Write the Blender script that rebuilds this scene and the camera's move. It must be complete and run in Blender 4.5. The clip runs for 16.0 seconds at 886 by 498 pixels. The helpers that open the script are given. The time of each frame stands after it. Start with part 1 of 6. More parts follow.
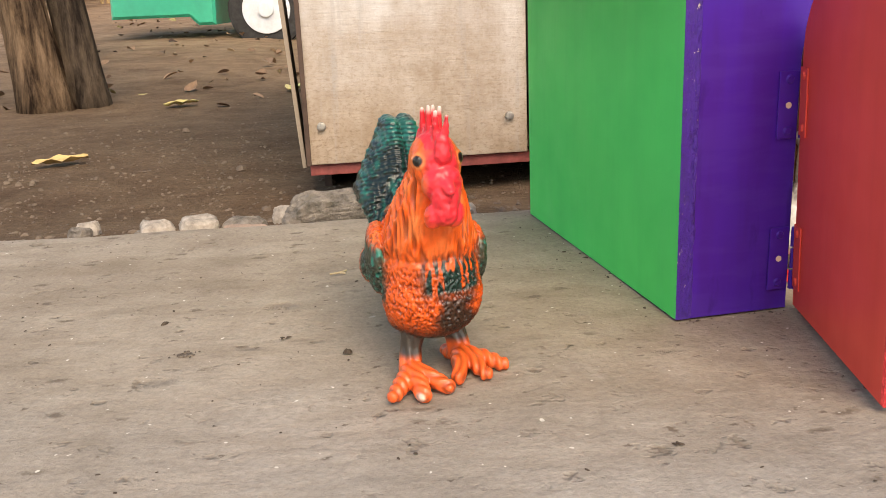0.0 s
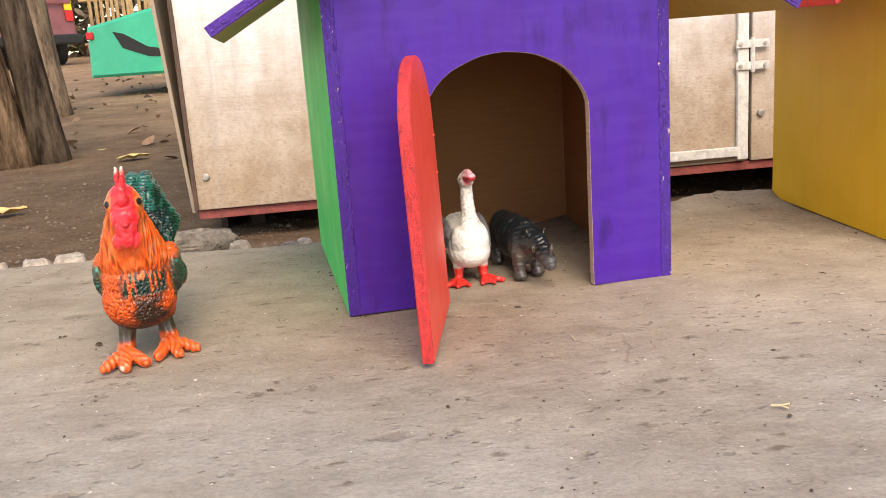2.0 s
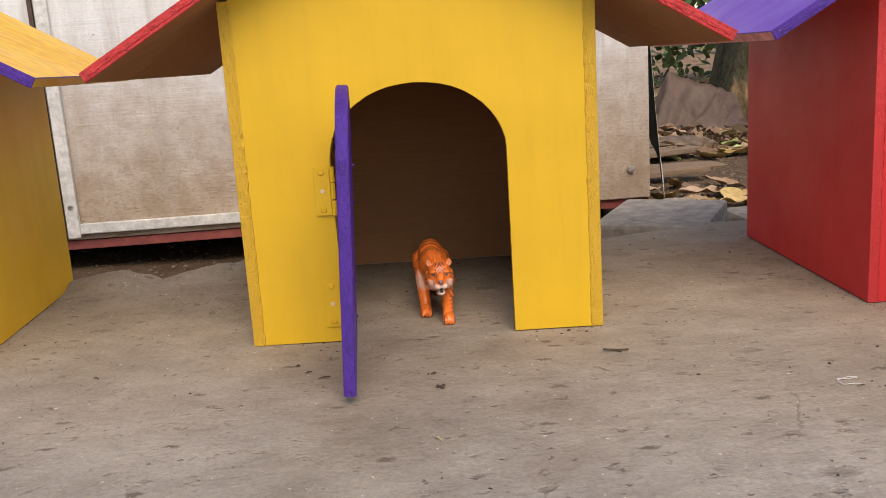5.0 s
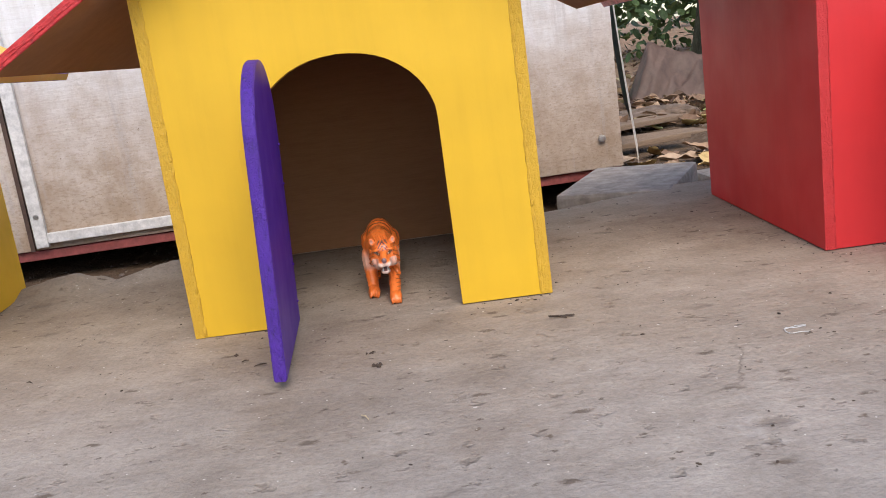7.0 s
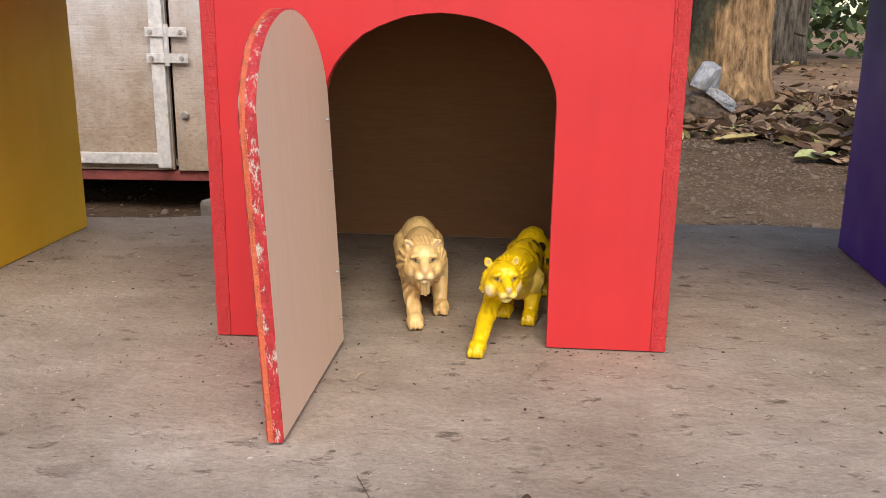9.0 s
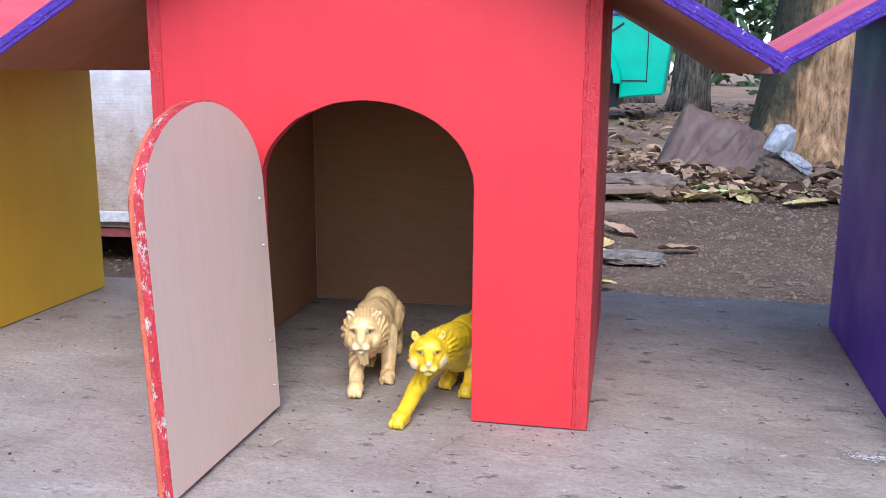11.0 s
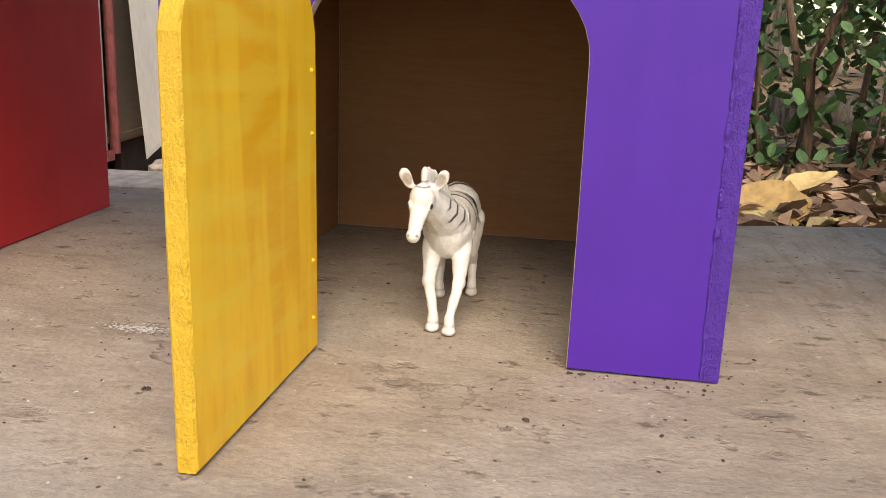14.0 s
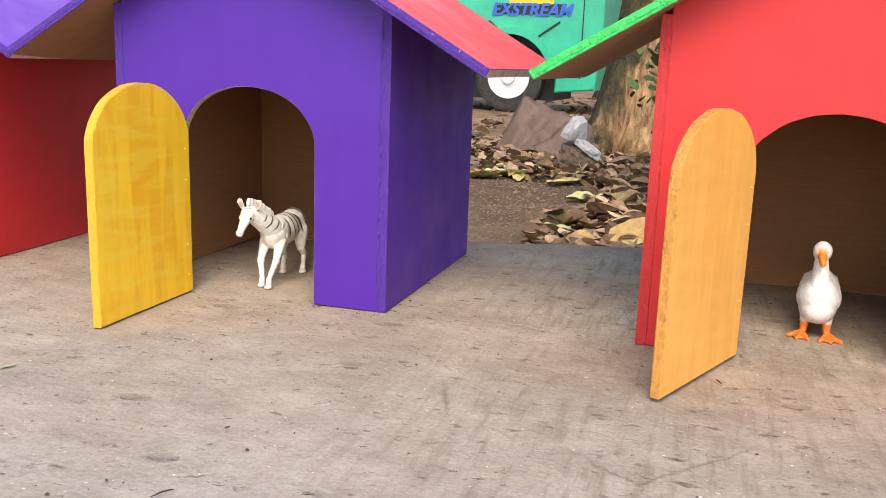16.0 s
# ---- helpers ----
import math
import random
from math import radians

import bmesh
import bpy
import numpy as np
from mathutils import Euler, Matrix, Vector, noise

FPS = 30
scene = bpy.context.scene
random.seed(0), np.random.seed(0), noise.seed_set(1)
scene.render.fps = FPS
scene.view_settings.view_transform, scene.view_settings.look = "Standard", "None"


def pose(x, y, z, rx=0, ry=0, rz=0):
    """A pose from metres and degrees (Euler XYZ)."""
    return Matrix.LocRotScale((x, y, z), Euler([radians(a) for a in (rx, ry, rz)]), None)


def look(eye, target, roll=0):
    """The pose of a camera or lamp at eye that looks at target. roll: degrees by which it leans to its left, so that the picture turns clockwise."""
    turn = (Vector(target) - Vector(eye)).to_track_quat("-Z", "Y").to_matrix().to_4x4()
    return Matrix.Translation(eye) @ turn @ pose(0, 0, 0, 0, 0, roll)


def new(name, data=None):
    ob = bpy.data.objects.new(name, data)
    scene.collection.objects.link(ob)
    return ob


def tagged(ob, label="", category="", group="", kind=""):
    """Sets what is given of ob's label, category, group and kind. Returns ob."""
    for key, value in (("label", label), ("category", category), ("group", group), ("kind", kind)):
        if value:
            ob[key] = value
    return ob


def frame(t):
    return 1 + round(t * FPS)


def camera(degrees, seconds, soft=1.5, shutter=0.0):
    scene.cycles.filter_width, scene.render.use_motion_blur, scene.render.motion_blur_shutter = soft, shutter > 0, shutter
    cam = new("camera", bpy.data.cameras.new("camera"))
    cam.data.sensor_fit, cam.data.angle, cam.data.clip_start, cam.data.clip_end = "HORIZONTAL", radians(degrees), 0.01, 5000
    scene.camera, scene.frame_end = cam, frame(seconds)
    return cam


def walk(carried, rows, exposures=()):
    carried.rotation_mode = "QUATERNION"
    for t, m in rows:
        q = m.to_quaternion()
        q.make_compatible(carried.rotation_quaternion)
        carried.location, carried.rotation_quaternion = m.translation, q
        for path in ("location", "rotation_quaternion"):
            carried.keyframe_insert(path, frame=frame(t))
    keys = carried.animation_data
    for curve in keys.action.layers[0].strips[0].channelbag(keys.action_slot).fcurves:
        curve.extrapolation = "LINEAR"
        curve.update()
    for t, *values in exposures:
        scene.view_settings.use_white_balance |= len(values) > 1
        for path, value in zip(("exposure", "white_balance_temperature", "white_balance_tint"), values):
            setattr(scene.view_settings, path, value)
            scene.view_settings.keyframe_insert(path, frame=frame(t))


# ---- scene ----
cam = camera(53.0, 16.0, soft=0.8)
PATH = [
    (0, (0.137, 0.083, 0.23), (0.223, 2.004, -0.319), -2.4),
    (0.5, (0.226, 0.083, 0.235), (0.338, 2.006, -0.302), -2.3),
    (1, (0.299, 0.0, 0.24), (0.422, 1.926, -0.286), -2.5),
    (1.5, (0.34, -0.097, 0.248), (0.429, 1.838, -0.252), -3.0),
    (2, (0.387, -0.157, 0.254), (0.467, 1.788, -0.203), -4.0),
    (2.5, (0.48, -0.192, 0.266), (0.539, 1.76, -0.164), -4.7),
    (3, (0.648, -0.231, 0.28), (0.598, 1.73, -0.11), -5.6),
    (3.5, (0.881, -0.273, 0.303), (0.829, 1.688, -0.085), -5.6),
    (4, (1.087, -0.335, 0.304), (1.039, 1.626, -0.085), -4.6),
    (4.2, (1.134, -0.347, 0.316), (1.093, 1.611, -0.089), -4.3),
    (5.2, (1.13, 0.05, 0.24), (1.08, 2.007, -0.18), -3.5),
    (5.8, (1.09, 0.315, 0.19), (1.01, 2.271, -0.23), -2.9),
    (6.3, (1.091, 0.263, 0.188), (0.992, 2.218, -0.223), -2.7),
    (6.5, (1.115, 0.178, 0.194), (0.977, 2.135, -0.193), -2.8),
    (7, (1.191, -0.049, 0.236), (1.134, 1.902, -0.202), -7.8),
    (7.5, (1.399, -0.233, 0.25), (1.454, 1.705, -0.242), -8.1),
    (8, (1.708, -0.266, 0.264), (1.739, 1.668, -0.245), -2.1),
    (8.5, (1.778, -0.065, 0.273), (1.691, 1.865, -0.242), -0.2),
    (8.7, (1.764, 0.032, 0.257), (1.611, 1.959, -0.257), 0.4),
    (9.3, (1.765, 0.25, 0.235), (1.545, 2.17, -0.265), 0.5),
    (10.2, (1.845, 0.31, 0.245), (1.485, 2.23, -0.185), 0.5),
    (10.8, (1.886, 0.209, 0.255), (1.454, 2.122, -0.141), 0.4),
    (11, (1.897, 0.16, 0.26), (1.458, 2.071, -0.132), 0.3),
    (11.5, (1.932, -0.032, 0.282), (1.496, 1.88, -0.115), -0.4),
    (12, (2.079, -0.243, 0.296), (1.756, 1.688, -0.109), -1.1),
    (12.5, (2.377, -0.332, 0.297), (2.124, 1.576, -0.247), 0.3),
    (13, (2.453, -0.163, 0.272), (2.218, 1.735, -0.311), 1.7),
    (13.5, (2.401, 0.115, 0.226), (2.147, 2.021, -0.324), 0.6),
    (14, (2.329, 0.285, 0.193), (2.044, 2.204, -0.292), 2.1),
    (14.5, (2.310, 0.331, 0.196), (2.012, 2.274, -0.165), 2.9),
    (15, (2.426, 0.227, 0.227), (1.97, 2.134, -0.165), 2.2),
    (15.5, (2.571, 0.058, 0.256), (2.031, 1.943, -0.139), 1.8),
    (16, (2.72, -0.115, 0.272), (2.213, 1.776, -0.138), 2.1),
]
walk(cam, [(t, look(eye, target, roll)) for t, eye, target, roll in PATH],
     exposures=[(0, 1.21, 8600, 12), (2, 1.37, 8400, 13), (2.5, 1.27, 8400, 12), (3.5, 0.84, 8400, 12), (4.2, 0.66, 8600, 12), (6.3, 1.05, 6050, 12), (6.5, 1.10, 6050, 12), (7, 0.91, 6800, 13), (8, 0.92, 7500, 12), (8.5, 0.84, 7500, 12), (11, 1.25, 5400, 14), (11.5, 1.04, 5700, 13), (12, 1.06, 7000, 12), (13, 0.90, 7600, 12), (14.5, 1.20, 8000, 11), (15, 1.20, 8000, 11), (15.5, 1.38, 7900, 11), (16, 1.37, 7600, 12)])

# ---- light ----
world = bpy.data.worlds.new("sky")
scene.world = world
world.use_nodes = True
_wn = world.node_tree.nodes
_sky = _wn.new("ShaderNodeTexSky")
_sky.sky_type = "NISHITA"
_sky.sun_disc = False
_sky.sun_elevation = radians(48.5)
_sky.sun_rotation = radians(167.5)
_wn["Background"].inputs[1].default_value = 0.15
world.node_tree.links.new(_sky.outputs[0], _wn["Background"].inputs[0])
sun = new("sun", bpy.data.lights.new("sun", "SUN"))
sun.data.energy, sun.data.angle, sun.data.color = 1.40, radians(42), (1.0, 0.93, 0.84)
sun.matrix_world = look((1.4, -6.3, 7.3), (0, 0, 0))


# ---- materials ----
def mat(name, rough=0.6, metal=0.0, spec=0.5):
    m = bpy.data.materials.new(name)
    m.use_nodes = True
    b = m.node_tree.nodes["Principled BSDF"]
    b.inputs["Roughness"].default_value, b.inputs["Metallic"].default_value = rough, metal
    b.inputs["Specular IOR Level"].default_value = spec
    return m, m.node_tree.nodes, m.node_tree.links, b


def noise_of(n, l, scale, detail=4.0, rough=0.6, stretch=(1, 1, 1), coord="Object"):
    c = n.new("ShaderNodeTexCoord")
    mp = n.new("ShaderNodeMapping")
    mp.inputs["Scale"].default_value = stretch
    l.new(c.outputs[coord], mp.inputs["Vector"])
    t = n.new("ShaderNodeTexNoise")
    t.inputs["Scale"].default_value, t.inputs["Detail"].default_value, t.inputs["Roughness"].default_value = scale, detail, rough
    l.new(mp.outputs[0], t.inputs["Vector"])
    return t.outputs["Fac"]


def ramp(n, l, fac, stops):
    r = n.new("ShaderNodeValToRGB")
    e = r.color_ramp.elements
    while len(e) < len(stops):
        e.new(0.5)
    for el, (p, c) in zip(e, stops):
        el.position = p
        el.color = (*c, 1) if len(c) == 3 else c
    l.new(fac, r.inputs[0])
    return r.outputs[0]


def mixc(n, l, fac, a, b, kind="MIX"):
    m = n.new("ShaderNodeMix")
    m.data_type, m.blend_type = "RGBA", kind
    for sock, v in ((m.inputs[0], fac), (m.inputs[6], a), (m.inputs[7], b)):
        if hasattr(v, "is_linked"):
            l.new(v, sock)
        elif isinstance(v, tuple):
            sock.default_value = (*v, 1)
        else:
            sock.default_value = v
    return m.outputs[2]


def bump(n, l, b, *heights):
    last = None
    for fac, dist in heights:
        u = n.new("ShaderNodeBump")
        u.inputs["Distance"].default_value = dist
        l.new(fac, u.inputs["Height"])
        if last:
            l.new(last, u.inputs["Normal"])
        last = u.outputs[0]
    l.new(last, b.inputs["Normal"])


def sc(c, k):
    return tuple(min(1.0, v * k) for v in c)


def painted(name, col, rough=0.42, streak=0.035, coats=0.0, smudge=0.0):
    """Hand-brushed gloss paint on plywood: long soft brush strokes, thin patches, specks of dust."""
    m, n, l, b = mat(name, rough, spec=0.28)
    strokes = noise_of(n, l, 12, 4, 0.55, (6, 6, 0.5))
    blotch = noise_of(n, l, 9, 3)
    c = ramp(n, l, strokes, [(0.3, sc(col, 1 - streak)), (0.5, col), (0.75, sc(col, 1 + 0.5 * streak))])
    c2 = ramp(n, l, blotch, [(0.3, (0.92, 0.92, 0.92)), (0.6, (1, 1, 1))])
    c = mixc(n, l, 1.0, c, c2, "MULTIPLY")
    if coats:
        # a second thin coat laid on in broad strokes both ways
        up = ramp(n, l, noise_of(n, l, 10, 3, 0.5, (5, 5, 0.8)), [(0.44, (0, 0, 0)), (0.58, (1, 1, 1))])
        over = ramp(n, l, noise_of(n, l, 11, 3, 0.5, (1.6, 1.6, 7)), [(0.46, (0, 0, 0)), (0.60, (1, 1, 1))])
        c = mixc(n, l, mixc(n, l, coats, (0, 0, 0), up), c, (col[0] * 0.86, col[1] * 0.74, col[2] * 0.6))
        c = mixc(n, l, mixc(n, l, coats * 0.45, (0, 0, 0), over), c, tuple(min(0.85, v * 1.08 + 0.03) for v in col))
    if smudge:
        # dark rubbed marks running down the board
        rub = ramp(n, l, noise_of(n, l, 13, 5, 0.6, (2.6, 2.6, 0.8)), [(0.57, (0, 0, 0)), (0.70, (smudge,) * 3)])
        c = mixc(n, l, rub, c, sc(col, 0.45))
    specks = ramp(n, l, noise_of(n, l, 300, 1), [(0.835, (0, 0, 0)), (0.85, (1, 1, 1))])
    c = mixc(n, l, specks, c, (0.62, 0.55, 0.47))
    scuff = ramp(n, l, noise_of(n, l, 30, 6, 0.75), [(0.74, (0, 0, 0)), (0.80, (0.5, 0.5, 0.5))])
    c = mixc(n, l, scuff, c, sc(col, 0.55))
    l.new(c, b.inputs["Base Color"])
    l.new(ramp(n, l, blotch, [(0.3, (rough + 0.15,) * 3), (0.7, (rough - 0.07,) * 3)]), b.inputs["Roughness"])
    bump(n, l, b, (noise_of(n, l, 26, 4, 0.6, (5, 5, 0.6)), 0.00012), (noise_of(n, l, 260, 2, 0.4), 0.00003), (noise_of(n, l, 6, 2), 0.004))
    return m


def rough_edge(name, col, raw=-0.25, dark=0.4):
    """A sawn plywood edge: paint sunk into torn plies, clotted along them, raw wood showing through."""
    m, n, l, b = mat(name, 0.5)
    clot = noise_of(n, l, 210, 5, 0.7, (1, 1, 0.45))
    fine = noise_of(n, l, 520, 3, 0.7)
    pick = ramp(n, l, noise_of(n, l, 170, 5, 0.8, (1, 1, 0.5)), [(0.62 - raw * 0.3, (0, 0, 0)), (0.66 - raw * 0.2, (1, 1, 1))])
    c = ramp(n, l, clot, [(0.30, sc(col, dark)), (0.42, sc(col, 0.6 + 0.5 * dark)), (0.55, sc(col, 0.97)), (0.8, sc(col, 1.08))])
    l.new(mixc(n, l, pick, c, (0.60, 0.50, 0.42)), b.inputs["Base Color"])
    bump(n, l, b, (clot, 0.0035), (fine, 0.0008))
    return m


def plywood(name, col=(0.345, 0.168, 0.080), along=(1, 1, 14), tone=0.5, relief=0.0003):
    m, n, l, b = mat(name, 0.75, spec=0.2)
    grain = noise_of(n, l, 14, 8, 0.65, along)
    fine = noise_of(n, l, 90, 4, 0.7, tuple(0.6 * v for v in along))
    c = ramp(n, l, grain, [(0.3, sc(col, 1 - 0.3 * tone)), (0.5, col), (0.72, sc(col, 1 + 0.25 * tone))])
    c = mixc(n, l, 0.35, c, ramp(n, l, fine, [(0.35, sc(col, 1 - 0.45 * tone)), (0.65, sc(col, 1 + 0.3 * tone))]))
    l.new(c, b.inputs["Base Color"])
    bump(n, l, b, (fine, relief))
    return m


PURPLE, RED, YELLOW, GREEN, WHITE, ORANGE = (0.075, 0.018, 0.30), (0.61, 0.034, 0.038), (0.68, 0.41, 0.026), (0.020, 0.60, 0.135), (0.84, 0.80, 0.86), (0.72, 0.15, 0.06)
VIOLET = (0.056, 0.010, 0.275)
# the first house's door takes red raised in colour to stand in for light
PAINT = {k: painted(k + "_paint", v) for k, v in dict(purple=PURPLE, violet=VIOLET, red=RED, yellow=YELLOW, green=GREEN, white=WHITE, orange=ORANGE, pink=(0.74, 0.075, 0.085), lilac=(0.17, 0.07, 0.50), lit_red=(0.78, 0.075, 0.052), lit_yellow=(0.84, 0.50, 0.034)).items()}
PAINT["violet"] = painted("violet_paint", VIOLET, 0.42, 0.05, 0.4, 0.8)
EDGE = {k: rough_edge(k + "_edge", v) for k, v in dict(purple=PURPLE, red=RED, yellow=(0.66, 0.38, 0.03), green=GREEN, orange=ORANGE, white=WHITE, amber=(0.66, 0.30, 0.06)).items()}
PAINT["amber"] = painted("amber_paint", (0.70, 0.35, 0.085), 0.5, 0.05, 0.4)
PAINT["gold"] = painted("gold_paint", (0.92, 0.54, 0.034), 0.42, 0.06, 0.9)
EDGE["yellow"] = rough_edge("yellow_sawn_edge", (0.72, 0.43, 0.030), -0.8, 0.7)
EDGE["red_soft"], EDGE["purple_soft"] = rough_edge("red_smooth_edge", RED, -0.9, 0.75), rough_edge("purple_smooth_edge", PURPLE, -0.9, 0.6)
EDGE["purple_chip"] = rough_edge("purple_chipped_edge", PURPLE, -0.04)
EDGE["purple_raw"], EDGE["red_raw"] = rough_edge("violet_raw_edge", VIOLET, 0.02), rough_edge("red_raw_edge", RED, 0.25)
PLY, PLY_PALE, PLY_EDGE = plywood("bare_plywood"), plywood("pale_plywood", (0.70, 0.505, 0.37), (7, 7, 0.9), 0.16, 0.0001), plywood("sawn_plywood", (0.5, 0.4, 0.31), tone=1.0)


def concrete_mat():
    m, n, l, b = mat("worn_concrete", 0.85, spec=0.25)
    big = noise_of(n, l, 2.6, 6, 0.62)
    mid = noise_of(n, l, 17, 7, 0.72, (0.8, 1.2, 1))
    fine = noise_of(n, l, 250, 5, 0.74)
    c = ramp(n, l, mid, [(0.30, (0.191, 0.156, 0.123)), (0.5, (0.284, 0.246, 0.205)), (0.72, (0.372, 0.335, 0.284))])
    mottle = noise_of(n, l, 22, 6, 0.72)
    c = mixc(n, l, 0.6, c, ramp(n, l, mottle, [(0.36, (0.56, 0.535, 0.51)), (0.5, (0.95, 0.945, 0.94)), (0.64, (1.16, 1.15, 1.13))]), "MULTIPLY")
    c = mixc(n, l, 0.5, c, ramp(n, l, big, [(0.34, (0.191, 0.153, 0.119)), (0.48, (0.288, 0.251, 0.209)), (0.64, (0.391, 0.353, 0.307))]))
    c = mixc(n, l, 0.34, c, ramp(n, l, fine, [(0.36, (0.55, 0.53, 0.51)), (0.58, (1.13, 1.12, 1.10))]), "MULTIPLY")
    pit_n = noise_of(n, l, 46, 3, 0.6)
    pits = ramp(n, l, pit_n, [(0.255, (1, 1, 1)), (0.30, (0, 0, 0))])
    c = mixc(n, l, pits, c, (0.13, 0.10, 0.075))
    stain = ramp(n, l, noise_of(n, l, 7, 4, 0.7), [(0.62, (0, 0, 0)), (0.78, (0.7, 0.7, 0.7))])
    c = mixc(n, l, stain, c, (0.20, 0.16, 0.125))
    chalk = ramp(n, l, noise_of(n, l, 5.3, 6, 0.75), [(0.62, (0, 0, 0)), (0.68, (0.18, 0.18, 0.18))])
    c = mixc(n, l, chalk, c, (0.52, 0.49, 0.45))
    # trowel marks: broom furrows across the far end, long sweeps at the near end
    co = n.new("ShaderNodeTexCoord")
    sep = n.new("ShaderNodeSeparateXYZ")
    l.new(co.outputs["Object"], sep.inputs[0])
    for end, (lo, hi), stretch, scale in ((1, (2.40, 2.62), (1, 0.12, 1), 85), (-1, (0.1, 0.55), (0.22, 1, 1), 22)):
        where = n.new("ShaderNodeMapRange")
        l.new(sep.outputs[0], where.inputs[0])
        where.inputs[1].default_value, where.inputs[2].default_value = (lo, hi) if end > 0 else (hi, lo)
        fur = ramp(n, l, noise_of(n, l, scale, 4, 0.65, stretch), [(0.36, (1, 1, 1)), (0.50, (0, 0, 0))])
        f = mixc(n, l, 1.0, fur, where.outputs[0], "MULTIPLY")
        c = mixc(n, l, mixc(n, l, 0.62 if end > 0 else 0.34, (0, 0, 0), f), c, (0.17, 0.135, 0.10))
    # brown soil dust trodden over the back of the slab, bare grey cement towards the front
    dust = n.new("ShaderNodeMath")
    dust.operation = "MULTIPLY_ADD"
    l.new(noise_of(n, l, 4, 5, 0.7), dust.inputs[0])
    dust.inputs[1].default_value = 0.5
    l.new(sep.outputs[1], dust.inputs[2])
    c = mixc(n, l, 1.0, c, ramp(n, l, dust.outputs[0], [(0.60, (0.97, 1.0, 1.06)), (0.90, (1.02, 0.985, 0.95))]), "MULTIPLY")
    # paler towards the far end
    far = n.new("ShaderNodeMapRange")
    l.new(sep.outputs[0], far.inputs[0])
    far.inputs[1].default_value, far.inputs[2].default_value = 0.4, 1.9
    c = mixc(n, l, far.outputs[0], c, mixc(n, l, 1.0, c, (1.17, 1.16, 1.15), "MULTIPLY"))
    crack_n = n.new("ShaderNodeTexVoronoi")
    crack_n.feature = "DISTANCE_TO_EDGE"
    crack_n.inputs["Scale"].default_value = 1.7
    warp = mixc(n, l, 0.12, co.outputs["Object"], ramp(n, l, noise_of(n, l, 8, 5, 0.7), [(0, (0, 0, 0)), (1, (1, 1, 1))]), "ADD")
    l.new(warp, crack_n.inputs["Vector"])
    crack = ramp(n, l, crack_n.outputs["Distance"], [(0.0015, (0.6, 0.6, 0.6)), (0.004, (0, 0, 0))])
    some = ramp(n, l, noise_of(n, l, 3.1, 3, 0.6), [(0.54, (0, 0, 0)), (0.62, (1, 1, 1))])
    c = mixc(n, l, mixc(n, l, 1.0, crack, some, "MULTIPLY"), c, (0.12, 0.095, 0.075))
    # spalled chips, soil flecks and pale grit, each a spot of its own
    wob = mixc(n, l, 0.02, co.outputs["Object"], ramp(n, l, noise_of(n, l, 60, 4, 0.7), [(0, (0, 0, 0)), (1, (1, 1, 1))]), "ADD")
    hollow = None
    for scale, share, reach, tint, stretch in ((17, 0.60, 0.20, (0.185, 0.150, 0.120), (0.7, 1.3, 1)), (42, 0.62, 0.24, (0.12, 0.092, 0.070), (0.6, 1.4, 1)), (95, 0.70, 0.22, (0.10, 0.076, 0.058), (0.7, 1.2, 1)), (60, 0.90, 0.16, (0.60, 0.57, 0.53), (1, 1, 1))):
        sm = n.new("ShaderNodeMapping")
        sm.inputs["Scale"].default_value = stretch
        sm.inputs["Rotation"].default_value = (0, 0, scale * 0.37)
        l.new(wob, sm.inputs["Vector"])
        v = n.new("ShaderNodeTexVoronoi")
        v.inputs["Scale"].default_value = scale
        l.new(sm.outputs[0], v.inputs["Vector"])
        near_it = ramp(n, l, v.outputs["Distance"], [(reach * 0.45, (1, 1, 1)), (reach, (0, 0, 0))])
        chosen = ramp(n, l, v.outputs["Color"], [(share, (0, 0, 0)), (share + 0.08, (1, 1, 1))])
        spot = mixc(n, l, 1.0, near_it, chosen, "MULTIPLY")
        c = mixc(n, l, mixc(n, l, 0.55 if scale == 17 else 0.85, (0, 0, 0), spot), c, tint)
        if scale == 17:
            hollow = ramp(n, l, spot, [(0, (1, 1, 1)), (1, (0, 0, 0))])
    grit = ramp(n, l, noise_of(n, l, 190, 1, 0.5), [(0.75, (0, 0, 0)), (0.79, (1, 1, 1))])
    c = mixc(n, l, grit, c, (0.58, 0.54, 0.48))
    # shallow dents; their shading is drawn into the colour besides the bump
    dent_n = noise_of(n, l, 48, 3, 0.6)
    dent = ramp(n, l, dent_n, [(0.27, (0, 0, 0)), (0.38, (1, 1, 1))])
    c = mixc(n, l, 1.0, c, ramp(n, l, dent_n, [(0.27, (0.74, 0.71, 0.68)), (0.37, (1, 1, 1))]), "MULTIPLY")
    l.new(c, b.inputs["Base Color"])
    bump(n, l, b, (hollow, 0.0016), (dent, 0.0014), (big, 0.006), (mid, 0.0032), (fine, 0.0005), (pit_n, 0.0016))
    return m


